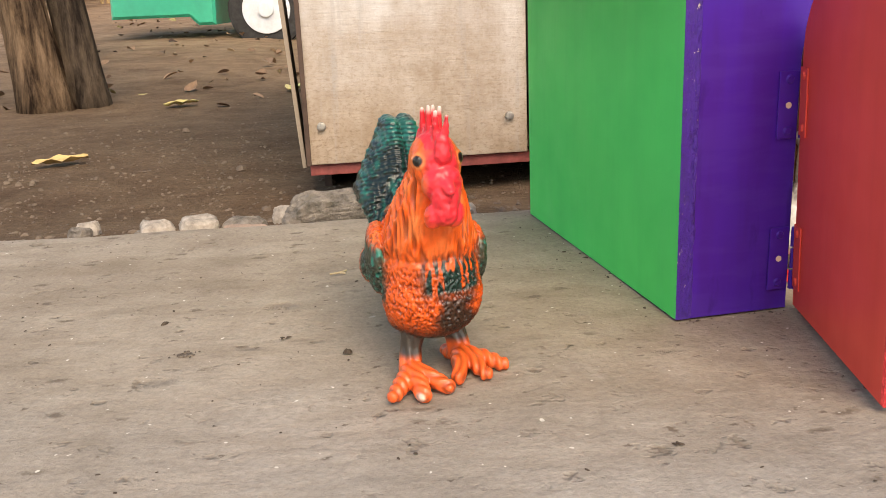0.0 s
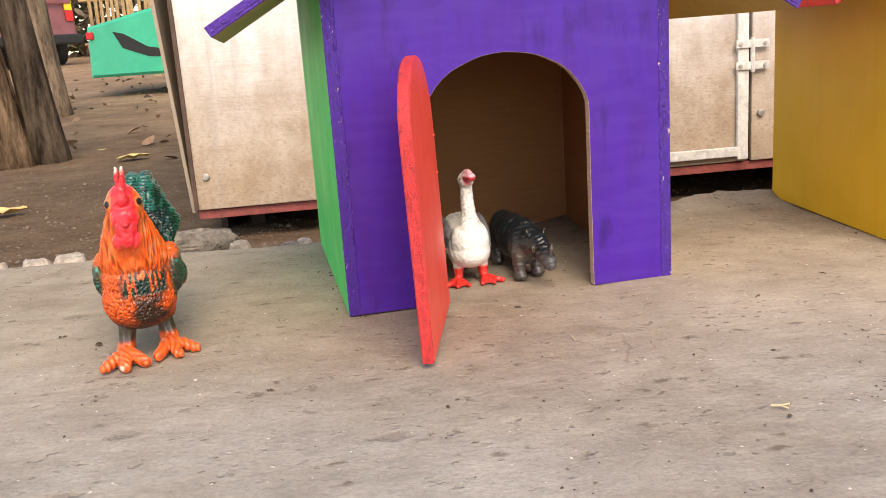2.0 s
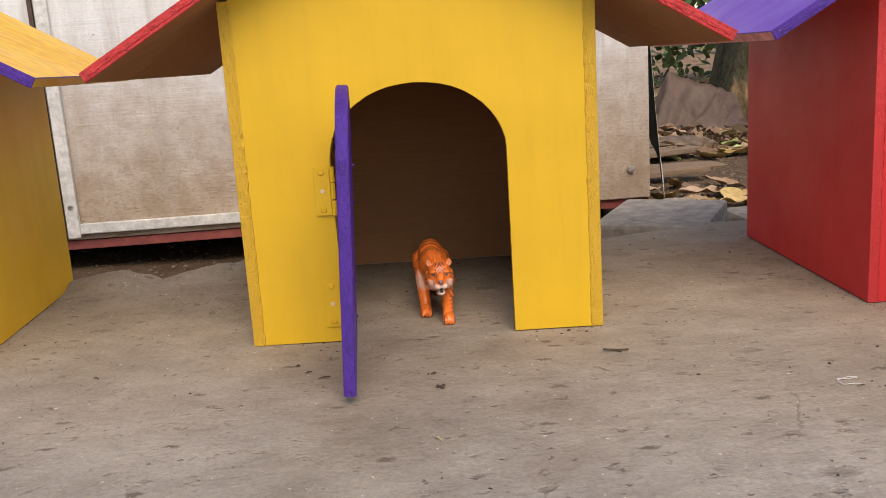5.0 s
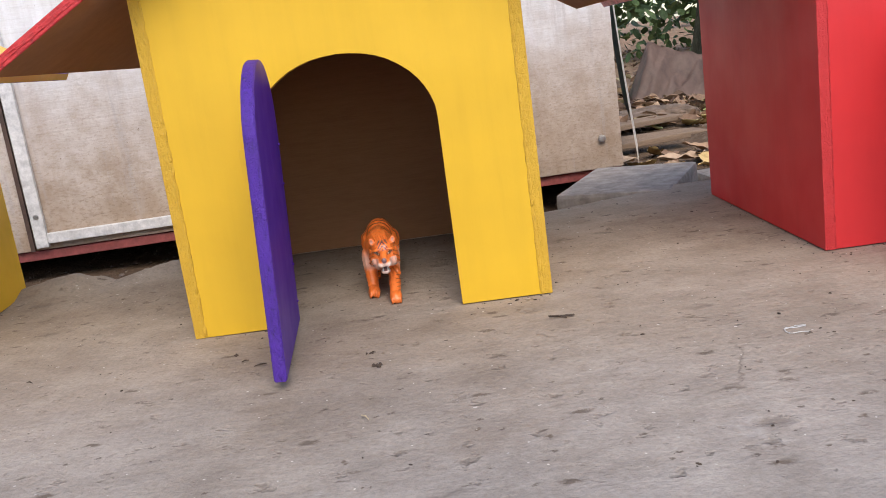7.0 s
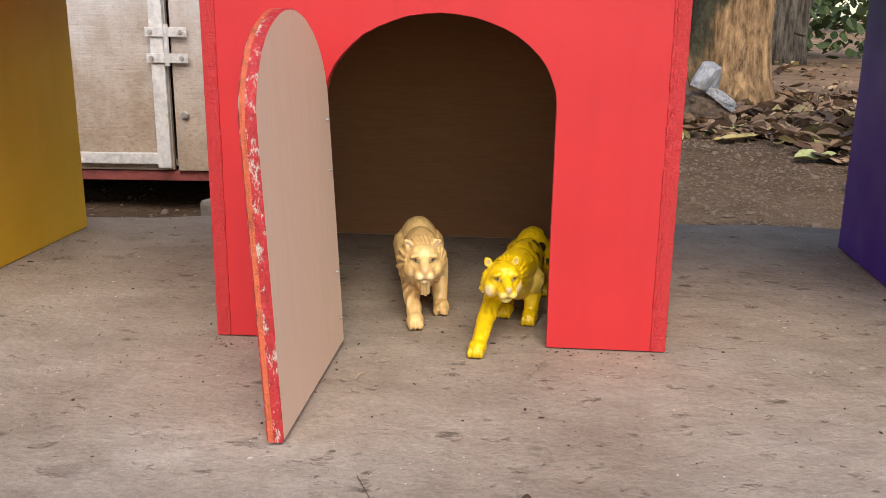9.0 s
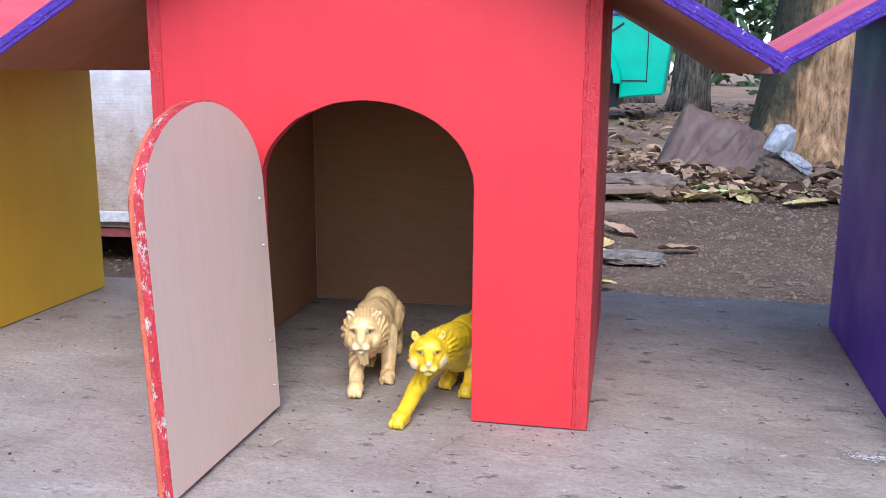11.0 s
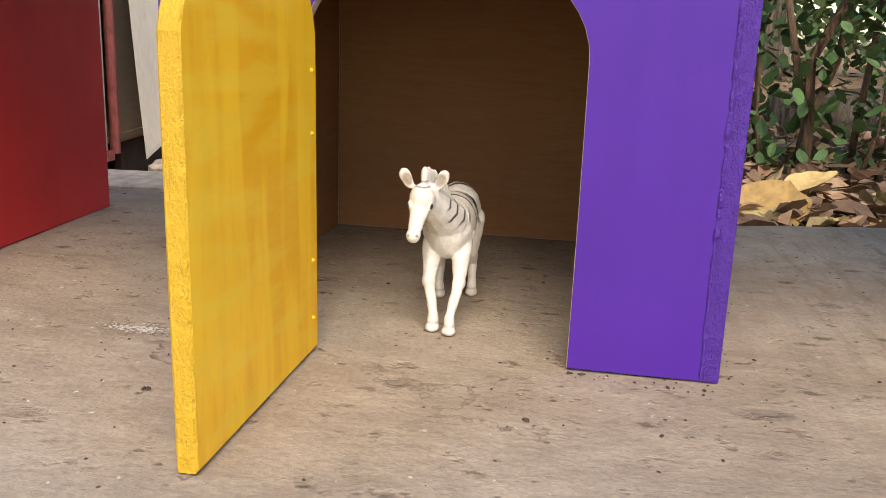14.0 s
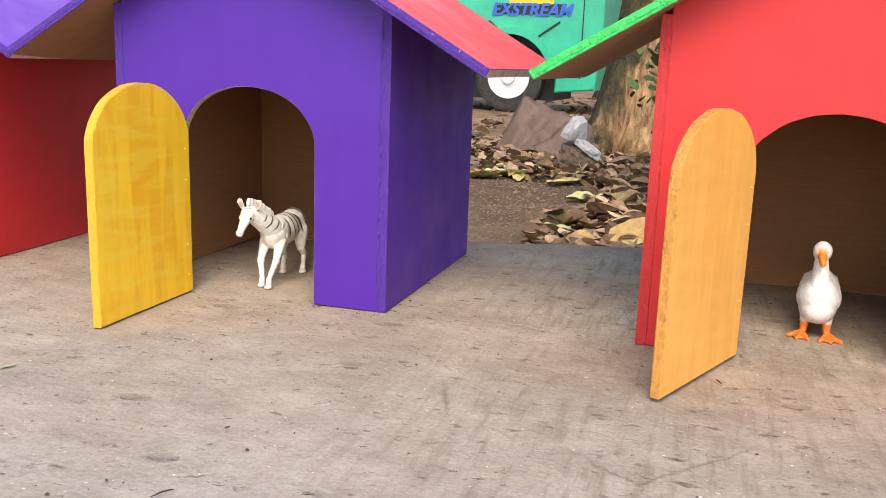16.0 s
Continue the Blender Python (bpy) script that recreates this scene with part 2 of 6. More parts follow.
def dirt_mat():
    m, n, l, b = mat("packed_dirt", 0.95, spec=0.15)
    big = noise_of(n, l, 0.9, 6, 0.65)
    mid = noise_of(n, l, 9, 6, 0.7)
    fine = noise_of(n, l, 90, 5, 0.75)
    c = ramp(n, l, big, [(0.36, (0.085, 0.053, 0.033)), (0.5, (0.138, 0.091, 0.058)), (0.68, (0.24, 0.17, 0.115))])
    c = mixc(n, l, 0.5, c, ramp(n, l, mid, [(0.3, (0.085, 0.052, 0.034)), (0.7, (0.25, 0.18, 0.122))]))
    c = mixc(n, l, 0.6, c, ramp(n, l, fine, [(0.3, (0.4, 0.38, 0.36)), (0.68, (1.2, 1.15, 1.1))]), "MULTIPLY")
    # sun on the open yard is put into the colour: paler beyond the slab
    co = n.new("ShaderNodeTexCoord")
    sep = n.new("ShaderNodeSeparateXYZ")
    l.new(co.outputs["Object"], sep.inputs[0])
    dry = n.new("ShaderNodeMath")
    dry.operation = "MULTIPLY_ADD"
    l.new(noise_of(n, l, 0.8, 4, 0.6), dry.inputs[0])
    dry.inputs[1].default_value = 5.0
    l.new(sep.outputs[1], dry.inputs[2])
    pale = n.new("ShaderNodeMapRange")
    l.new(dry.outputs[0], pale.inputs[0])
    pale.inputs[1].default_value, pale.inputs[2].default_value = 5.6, 8.6
    c = mixc(n, l, pale.outputs[0], c, mixc(n, l, 1.0, c, (2.1, 2.05, 2.0), "MULTIPLY"))
    l.new(c, b.inputs["Base Color"])
    bump(n, l, b, (mid, 0.02), (fine, 0.006))
    return m


def whitewash_mat():
    """Weathered plywood with thin white wash, torn grey grain and mud splashed up from below."""
    m, n, l, b = mat("weathered_whitewash", 0.75, spec=0.25)
    grain = noise_of(n, l, 26, 9, 0.8, (0.10, 1, 6))
    vert = noise_of(n, l, 6, 5, 0.65, (4, 1, 0.4))
    blot = noise_of(n, l, 5, 6, 0.7)
    c = ramp(n, l, grain, [(0.30, (0.50, 0.46, 0.43)), (0.44, (0.70, 0.69, 0.68)), (0.7, (0.80, 0.81, 0.82))])
    c = mixc(n, l, 0.55, c, ramp(n, l, vert, [(0.33, (0.52, 0.48, 0.46)), (0.60, (0.80, 0.81, 0.82))]))
    co = n.new("ShaderNodeTexCoord")
    sep = n.new("ShaderNodeSeparateXYZ")
    l.new(co.outputs["Object"], sep.inputs[0])
    add = n.new("ShaderNodeMath")
    add.operation = "MULTIPLY_ADD"
    l.new(blot, add.inputs[0])
    add.inputs[1].default_value = 0.30
    l.new(sep.outputs[2], add.inputs[2])
    # a thin brown film that fades upwards, and splashes of mud caught in the grain
    film = ramp(n, l, add.outputs[0], [(0.16, (0.85, 0.85, 0.85)), (0.34, (0.50, 0.50, 0.50)), (0.50, (0.03, 0.03, 0.03))])
    c = mixc(n, l, film, c, (0.44, 0.325, 0.225))
    clouds = ramp(n, l, noise_of(n, l, 15, 6, 0.72), [(0.40, (0, 0, 0)), (0.62, (0.62, 0.62, 0.62))])
    c = mixc(n, l, mixc(n, l, 1.0, clouds, ramp(n, l, add.outputs[0], [(0.26, (1, 1, 1)), (0.52, (0.16, 0.16, 0.16))]), "MULTIPLY"), c, (0.33, 0.235, 0.155))
    drip = ramp(n, l, noise_of(n, l, 9, 5, 0.7, (3.5, 1, 0.25)), [(0.56, (0, 0, 0)), (0.70, (0.6, 0.6, 0.6))])
    c = mixc(n, l, drip, c, (0.42, 0.38, 0.355))
    splash = ramp(n, l, noise_of(n, l, 190, 6, 0.75, (0.6, 1, 1.2)), [(0.50, (0, 0, 0)), (0.66, (1, 1, 1))])
    splash = mixc(n, l, 1.0, splash, ramp(n, l, add.outputs[0], [(0.14, (0.75, 0.75, 0.75)), (0.40, (0.20, 0.20, 0.20)), (0.66, (0, 0, 0))]), "MULTIPLY")
    c = mixc(n, l, splash, c, (0.25, 0.17, 0.11))
    torn = ramp(n, l, noise_of(n, l, 40, 6, 0.8, (0.12, 1, 7)), [(0.68, (0, 0, 0)), (0.78, (0.5, 0.5, 0.5))])
    c = mixc(n, l, torn, c, (0.36, 0.30, 0.26))
    spots = ramp(n, l, noise_of(n, l, 75, 3, 0.6), [(0.72, (0, 0, 0)), (0.77, (1, 1, 1))])
    c = mixc(n, l, spots, c, (0.24, 0.18, 0.14))
    l.new(c, b.inputs["Base Color"])
    bump(n, l, b, (grain, 0.0015), (splash, 0.0006))
    return m


def plain(name, col, rough=0.6, metal=0.0, scale=40, vary=0.3, relief=0.001, spec=0.5):
    m, n, l, b = mat(name, rough, metal, spec)
    f = noise_of(n, l, scale, 5, 0.65)
    l.new(ramp(n, l, f, [(0.3, sc(col, 1 - vary)), (0.7, sc(col, 1 + vary))]), b.inputs["Base Color"])
    bump(n, l, b, (f, relief))
    return m


def leaf_mat(name, dark, light, island=True, extra=()):
    m, n, l, b = mat(name, 0.6, spec=0.3)
    g = n.new("ShaderNodeNewGeometry")
    o = n.new("ShaderNodeObjectInfo")
    mid = tuple((a + q) / 2 for a, q in zip(dark, light))
    stops = [(0.0, dark), (0.5, mid), (1.0, light)] if not extra else [(0.0, dark), (0.34, mid), (0.68, light)] + [(0.72 + 0.28 * k / len(extra), e) for k, e in enumerate(extra)]
    c = ramp(n, l, g.outputs["Random Per Island"] if island else o.outputs["Random"], stops)
    f = noise_of(n, l, 45, 5, 0.7)
    c = mixc(n, l, 0.7, c, ramp(n, l, f, [(0.3, (0.5, 0.45, 0.4)), (0.6, (1.1, 1.1, 1.1))]), "MULTIPLY")
    l.new(c, b.inputs["Base Color"])
    bump(n, l, b, (f, 0.002))
    return m


def bark_mat(name, dark, light, moss_and_sun=0.0):
    m, n, l, b = mat(name, 0.95, spec=0.1)
    f = noise_of(n, l, 16, 8, 0.7, (1.6, 1.6, 0.22))
    g = noise_of(n, l, 60, 6, 0.7, (1, 1, 0.4))
    c = ramp(n, l, f, [(0.38, dark), (0.52, tuple((a + q) / 2 for a, q in zip(dark, light))), (0.66, light)])
    c = mixc(n, l, 0.5, c, ramp(n, l, g, [(0.3, (0.45, 0.45, 0.45)), (0.7, (1.15, 1.15, 1.15))]), "MULTIPLY")
    # sunlight on the lower flank is painted as tan; moss darkens the rest
    if moss_and_sun:
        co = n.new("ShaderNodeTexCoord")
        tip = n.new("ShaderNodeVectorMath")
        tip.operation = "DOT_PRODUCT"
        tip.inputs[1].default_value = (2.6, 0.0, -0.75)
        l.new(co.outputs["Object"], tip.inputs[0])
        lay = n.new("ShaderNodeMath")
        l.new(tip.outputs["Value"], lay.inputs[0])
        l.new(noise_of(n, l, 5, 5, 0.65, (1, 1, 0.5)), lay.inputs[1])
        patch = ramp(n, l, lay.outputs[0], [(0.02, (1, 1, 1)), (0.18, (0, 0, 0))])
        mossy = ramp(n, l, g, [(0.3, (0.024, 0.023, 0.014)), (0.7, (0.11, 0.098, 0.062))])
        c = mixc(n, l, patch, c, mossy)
    l.new(c, b.inputs["Base Color"])
    bump(n, l, b, (f, 0.03), (g, 0.006))
    return m


CONCRETE, DIRT, WASH = concrete_mat(), dirt_mat(), whitewash_mat()
STONE = plain("grey_stone", (0.225, 0.19, 0.155), 0.9, scale=70, vary=0.55, relief=0.012)
GRAVEL = plain("dark_gravel", (0.17, 0.125, 0.092), 0.95, scale=30, vary=0.4, relief=0.004)
BRICKISH = plain("weathered_brick", (0.36, 0.25, 0.19), 0.9, scale=40, vary=0.3, relief=0.006)
BARK = bark_mat("brown_bark", (0.036, 0.022, 0.015), (0.31, 0.205, 0.13))
BARK_DARK = bark_mat("dark_bark", (0.030, 0.021, 0.016), (0.17, 0.125, 0.09))
BARK_GREY = bark_mat("grey_bark", (0.05, 0.042, 0.034), (0.27, 0.23, 0.18))
BARK_SUNLIT = bark_mat("sunlit_tan_bark", (0.15, 0.088, 0.047), (0.80, 0.50, 0.26), 1.0)
DRY_LEAF = leaf_mat("dry_leaf", (0.055, 0.029, 0.019), (0.38, 0.245, 0.155), True, ((0.44, 0.30, 0.19), (0.20, 0.12, 0.075), (0.42, 0.36, 0.15), (0.48, 0.34, 0.22)))
BIG_LEAF = leaf_mat("yellow_dry_leaf", (0.42, 0.27, 0.10), (0.62, 0.45, 0.20), False)
GREEN_LEAF = leaf_mat("green_leaf", (0.022, 0.055, 0.020), (0.085, 0.17, 0.055))
FAR_LEAF = leaf_mat("far_leaf", (0.03, 0.055, 0.02), (0.13, 0.19, 0.07))
RUST_RED = plain("red_oxide_paint", (0.30, 0.075, 0.065), 0.6, scale=60, vary=0.35)
OLD_WHITE = plain("chipped_white_paint", (0.62, 0.60, 0.57), 0.6, scale=80, vary=0.25)
STEEL = plain("dull_steel", (0.45, 0.43, 0.40), 0.45, 0.8, scale=120, vary=0.3)
TEAL = plain("teal_vehicle_paint", (0.015, 0.45, 0.28), 0.3, scale=5, vary=0.15, relief=0.0003)
MAROON = plain("maroon_vehicle_paint", (0.20, 0.062, 0.068), 0.3, scale=4, vary=0.2, relief=0.0003)
RUBBER = plain("dusty_rubber", (0.035, 0.033, 0.032), 0.85, scale=30, vary=0.4)
RIM_WHITE = plain("white_rim_paint", (0.72, 0.73, 0.76), 0.4, scale=20, vary=0.1)
BLACK = plain("black_paint", (0.012, 0.012, 0.013), 0.5, scale=30, vary=0.3)
BLUE = plain("blue_decal", (0.02, 0.12, 0.55), 0.4, scale=30, vary=0.1)
YELLOW_DECAL = plain("yellow_decal", (0.75, 0.55, 0.03), 0.4, scale=30, vary=0.1)
BAMBOO = plain("bamboo", (0.42, 0.29, 0.15), 0.6, scale=10, vary=0.35)
SACK = plain("brown_sheeting", (0.245, 0.160, 0.125), 0.5, scale=22, vary=0.3, relief=0.003)
SLAT = plain("dark_brown_board", (0.085, 0.05, 0.036), 0.8, scale=20, vary=0.4, relief=0.002)
BAG = plain("grey_plastic_bag", (0.38, 0.39, 0.41), 0.3, scale=30, vary=0.2, relief=0.004)
SILVERED = plywood("silvered_plywood", (0.60, 0.54, 0.46), (3, 3, 0.8), 0.35)
WOOD_GREY = plywood("weathered_board", (0.34, 0.27, 0.21))
GLASS, _n, _l, _b = mat("dark_vehicle_glass", 0.08)
_b.inputs["Base Color"].default_value = (0.03, 0.04, 0.05, 1)


# ---- shape helpers ----
def part(name, bm, material, parent=None, label="", smooth=False, m=None):
    me = bpy.data.meshes.new(name)
    bmesh.ops.recalc_face_normals(bm, faces=bm.faces)
    bm.to_mesh(me)
    bm.free()
    for x in material if isinstance(material, (list, tuple)) else (material,):
        me.materials.append(x)
    if smooth:
        me.polygons.foreach_set("use_smooth", [True] * len(me.polygons))
    ob = new(name, me)
    if parent:
        ob.parent = parent
    if m is not None:
        ob.matrix_basis = m
    return tagged(ob, label)


def box(size, at=(0, 0, 0), bevel=0.0, m=None):
    bm = bmesh.new()
    bmesh.ops.create_cube(bm, size=1, matrix=Matrix.Translation(at) @ Matrix.Diagonal((*size, 1)))
    if bevel:
        bmesh.ops.bevel(bm, geom=bm.edges[:], offset=bevel, segments=2, profile=0.6, affect="EDGES")
    if m is not None:
        bm.transform(m)
    return bm


def cyl(r, h, seg=16, r2=None, m=None, bevel=0.0):
    bm = bmesh.new()
    bmesh.ops.create_cone(bm, cap_ends=True, segments=seg, radius1=r, radius2=r if r2 is None else r2, depth=h)
    if bevel:
        rim = [e for e in bm.edges if abs(e.verts[0].co.z - e.verts[1].co.z) < 1e-6]
        bmesh.ops.bevel(bm, geom=rim, offset=bevel, segments=2, profile=0.6, affect="EDGES")
    if m is not None:
        bm.transform(m)
    return bm


def join(*bms):
    out = bms[0]
    for b in bms[1:]:
        me = bpy.data.meshes.new("tmp")
        b.to_mesh(me)
        b.free()
        out.from_mesh(me)
        bpy.data.meshes.remove(me)
    return out


def board(outline, thick, m=None, bevel=0.0012, layer=0.0):
    """A sheet cut to an outline in x and z, from y = 0 (face, slot 0) to y = thick (back, slot 1); the cut edge is slot 2,
    or slot 3 for the share of it next to the face."""
    bm = bmesh.new()
    depths = [0.0, thick * layer, thick] if layer else [0.0, thick]
    rings = [[bm.verts.new((x, y, z)) for x, z in outline] for y in depths]
    bm.faces.new(rings[0])
    bm.faces.new(rings[-1][::-1]).material_index = 1
    for i, (p, q) in enumerate(zip(rings, rings[1:])):
        for k in range(len(p)):
            j = (k + 1) % len(p)
            bm.faces.new((p[j], p[k], q[k], q[j])).material_index = 3 if layer and i == 0 else 2
    bmesh.ops.recalc_face_normals(bm, faces=bm.faces)
    if bevel:
        rims = [e for e in bm.edges if len(e.link_faces) == 2 and {f.material_index < 2 for f in e.link_faces} == {True, False}]
        bmesh.ops.bevel(bm, geom=rims, offset=bevel, segments=1, affect="EDGES", material=2)
    if m is not None:
        bm.transform(m)
    return bm


def tube(points, radii, seg=8, cap=True):
    """A tapered round bar along a line of points."""
    bm = bmesh.new()
    rings = []
    for i, p in enumerate(points):
        p = Vector(p)
        d = (Vector(points[min(i + 1, len(points) - 1)]) - Vector(points[max(i - 1, 0)])).normalized()
        u = d.cross(Vector((0.3, 0.9, 0.31))).normalized()
        v = d.cross(u)
        r = radii[i] if isinstance(radii, (list, tuple)) else radii
        rings.append([bm.verts.new(p + r * (math.cos(a) * u + math.sin(a) * v)) for a in (2 * math.pi * k / seg for k in range(seg))])
    for a, b in zip(rings, rings[1:]):
        for k in range(seg):
            bm.faces.new((a[k], a[(k + 1) % seg], b[(k + 1) % seg], b[k]))
    if cap:
        bm.faces.new(rings[0][::-1])
        bm.faces.new(rings[-1])
    return bm


def lump(r, seed, sub=2, rough=0.25, size=(1, 1, 1), flat=0.0):
    """A broken stone: a faceted ball, squashed and chipped."""
    rnd = random.Random(seed)
    bm = bmesh.new()
    bmesh.ops.create_icosphere(bm, subdivisions=sub, radius=1)
    off = Vector((rnd.random() * 50, rnd.random() * 50, 0))
    for v in bm.verts:
        n = v.co.normalized()
        q = Vector([math.copysign(abs(c) ** 0.55, c) for c in n]) * 0.86
        k = rough * (0.9 * noise.noise(q * 1.4 + off) + 0.40 * noise.noise(q * 4 + off) + 0.16 * noise.noise(q * 11 + off))
        v.co = (q + n * k) * r
        v.co = Vector((v.co.x * size[0], v.co.y * size[1], v.co.z * size[2]))
    return bm


def grains(rows):
    """Small worn stones: (x, y, z, size along, size across, height, turn) for each."""
    bm = bmesh.new()
    rnd = random.Random(len(rows))
    for x, y, z, a, b, h, t in rows:
        c, s = math.cos(t), math.sin(t)
        rings = []
        for r, q in ((1.0, 0.0), (0.72, 0.62)):
            ring = []
            for k in range(6):
                w = r * rnd.uniform(0.72, 1.1)
                u, v = math.cos(k * 1.047) * w * a, math.sin(k * 1.047) * w * b
                ring.append(bm.verts.new((x + c * u - s * v, y + s * u + c * v, z + (q + rnd.uniform(-0.1, 0.1)) * h)))
            rings.append(ring)
        top = bm.verts.new((x, y, z + h))
        for k in range(6):
            j = (k + 1) % 6
            bm.faces.new((rings[0][k], rings[0][j], rings[1][j], rings[1][k]))
            bm.faces.new((rings[1][k], rings[1][j], top))
        bm.faces.new(rings[0][::-1])
    return bm


def ground_z(x, y):
    """Height of the earth: flat by the slab, rising towards the far side of the yard."""
    t = min(max((0.5 - x) / 1.3, 0), 1)
    z = -0.11 + t * (0.03 * min(max(y - 3, 0), 5) + 0.030 * min(max(y - 8, 0), 17))
    z += 0.075 * min(max((0.48 - x) / 0.2, 0), 1) * min(max(1 - (y - 1.05) / 0.5, 0), 1)
    return z + 0.02 * noise.noise((x * 0.9, y * 0.9, 3.0)) + 0.008 * noise.noise((x * 4, y * 4, 7.0))


# ---- ground and slab ----
def sheet(xs, ys, height):
    bm = bmesh.new()
    g = [[bm.verts.new((x, y, height(x, y))) for x in xs] for y in ys]
    for a, b in zip(g, g[1:]):
        for i in range(len(xs) - 1):
            bm.faces.new((a[i], a[i + 1], b[i + 1], b[i]))
    return bm


def steps(*runs):
    out = []
    for a, b, d in runs:
        out += list(np.arange(a, b, d))
    return out + [runs[-1][1]]


tagged(part("ground", sheet(steps((-900, -60, 120), (-60, -12, 6), (-12, -3, 0.6), (-3, 5.5, 0.07), (5.5, 14, 0.6), (14, 60, 6), (60, 900, 120)), steps((-900, -60, 120), (-60, -6, 6), (-6, 0.9, 0.8), (0.9, 4.5, 0.06), (4.5, 9, 0.3), (9, 30, 2), (30, 90, 10), (90, 900, 120)), ground_z), DIRT, smooth=True), "brown packed earth yard strewn with dry leaves", "ground", kind="structure")


def slab_edge(x):
    """How far back the slab reaches, a broken and wavy line."""
    base = np.interp(x, (0.3, 0.7, 0.9, 1.3, 1.5, 2.2, 2.4, 2.65), (1.045, 1.08, 1.12, 1.18, 1.25, 1.25, 1.24, 1.31))
    return float(base) + 0.014 * noise.noise((x * 2.1, 0, 0)) + 0.008 * noise.noise((x * 9, 4, 0)) + 0.004 * noise.noise((x * 40, 4, 0))


def heaped(x, v):
    """Soil and broken concrete heaped along the back edge between the first two houses."""
    h = float(np.interp(x, (0.56, 0.62, 0.665, 0.690, 0.715, 0.737, 0.765, 0.80, 0.85, 0.93, 0.98), (0, 0.012, 0.021, 0.023, 0.014, 0.004, 0.010, 0.016, 0.017, 0.012, 0)))
    h *= 1 + 0.25 * noise.noise((x * 60, v * 60, 2.0))
    return h * float(np.interp(v, (0, 0.012, 0.03, 0.05, 0.085), (0.75, 1.0, 0.9, 0.3, 0)))


def slab():
    bm = bmesh.new()
    xs = steps((-6, -0.8, 0.4), (-0.8, 0.56, 0.02), (0.56, 0.98, 0.007), (0.98, 3.6, 0.02), (3.6, 9, 0.4))
    vs = [0.0, 0.006, 0.015, 0.03, 0.06, 0.1, 0.16, 0.25, 0.35, 0.5, 0.7, 0.9, 1.2, 1.6, 2.2, 3.2, 4.5]
    rows = []
    for v in [-0.06, -0.03] + vs:
        row = []
        for x in xs:
            e = slab_edge(x)
            n = 0.0018 * noise.noise((x * 7, (e - max(v, 0)) * 7, 1.0))
            if v < 0:
                row.append(bm.verts.new((x, e + 0.012 + 0.01 * noise.noise((x * 30, v * 60, 0)), -0.13 if v < -0.05 else -0.045)))
            else:
                drop = -0.012 * max(0, 1 - v / 0.03) ** 2
                row.append(bm.verts.new((x, e - v, n + drop + heaped(x, v))))
        rows.append(row)
    for a, b in zip(rows, rows[1:]):
        for i in range(len(xs) - 1):
            bm.faces.new((a[i], b[i], b[i + 1], a[i + 1]))
    return tagged(part("pavement", bm, CONCRETE, smooth=True), "worn grey-brown concrete slab with rough broken edge", "pavement", kind="structure")


slab()

# ---- toy houses ----
EDGE["amber_rough"] = rough_edge("yellow_rough_edge", (0.66, 0.39, 0.03), -0.8, 0.74)
END_PINK = plain("chipped_pink_paint", (0.62, 0.34, 0.32), 0.6, scale=90, vary=0.4)
PLY_ROOF = plywood("yellowed_plywood", (0.42, 0.31, 0.12), (1, 1, 8), 0.4)
W, WALL, APEX, DEPTH, PLYT = 0.335, 0.3235, 0.420, 0.340, 0.010
HALF, SPRING, RISE = 0.081, 0.191, 0.047


def arch(left, right, spring, rise, n=22, seed=0):
    """Outline of a hand-sawn doorway with a low arched head, from the left foot over the top to the right foot."""
    rnd = random.Random(seed)
    low, high = spring - 0.014, rise + 0.014
    mid, half = (right - left) / 2, (left + right) / 2
    pts = [(-left, 0.0), (-left + rnd.uniform(-0.0006, 0.0006), low * 0.5)]
    for k in range(n + 1):
        t = -math.pi / 2 + math.pi * k / n
        w = 1 + rnd.uniform(-0.005, 0.005)
        pts.append((mid + half * math.sin(t) * w, low + high * math.cos(t) * w))
    return pts + [(right + rnd.uniform(-0.0006, 0.0006), low * 0.5), (right, 0.0)]


def hinge(parent, plate, at, z, number):
    """A small butt hinge: one leaf screwed on the front, and the barrel of three knuckles beside it."""
    h = part("hinge", join(box((0.015, 0.0012, 0.046), (-0.0105, -0.0008, 0), 0.0004), cyl(0.0024, 0.014, 10, m=pose(0, -0.003, 0.0157)), cyl(0.0022, 0.0145, 10, m=pose(0, -0.003, 0)), cyl(0.0024, 0.014, 10, m=pose(0, -0.003, -0.0157))), plate, parent, "small steel butt hinge daubed with house paint", m=pose(at, -0.0006, z))
    for dz in (0.0175, -0.0175):
        part("screw", join(cyl(0.0033, 0.0014, 12, 0.0022, m=pose(0, 0, 0, 90)), box((0.0036, 0.0004, 0.0007), (0, -0.0006, 0)), box((0.0007, 0.0004, 0.0036), (0, -0.0006, 0))), number, h, m=pose(-0.0105, -0.002, dz))
    part("screw_hole", cyl(0.0022, 0.0004, 10, m=pose(0, 0, 0, 90)), PLY_PALE, h, m=pose(-0.0105, -0.0016, 0.0))
    return h


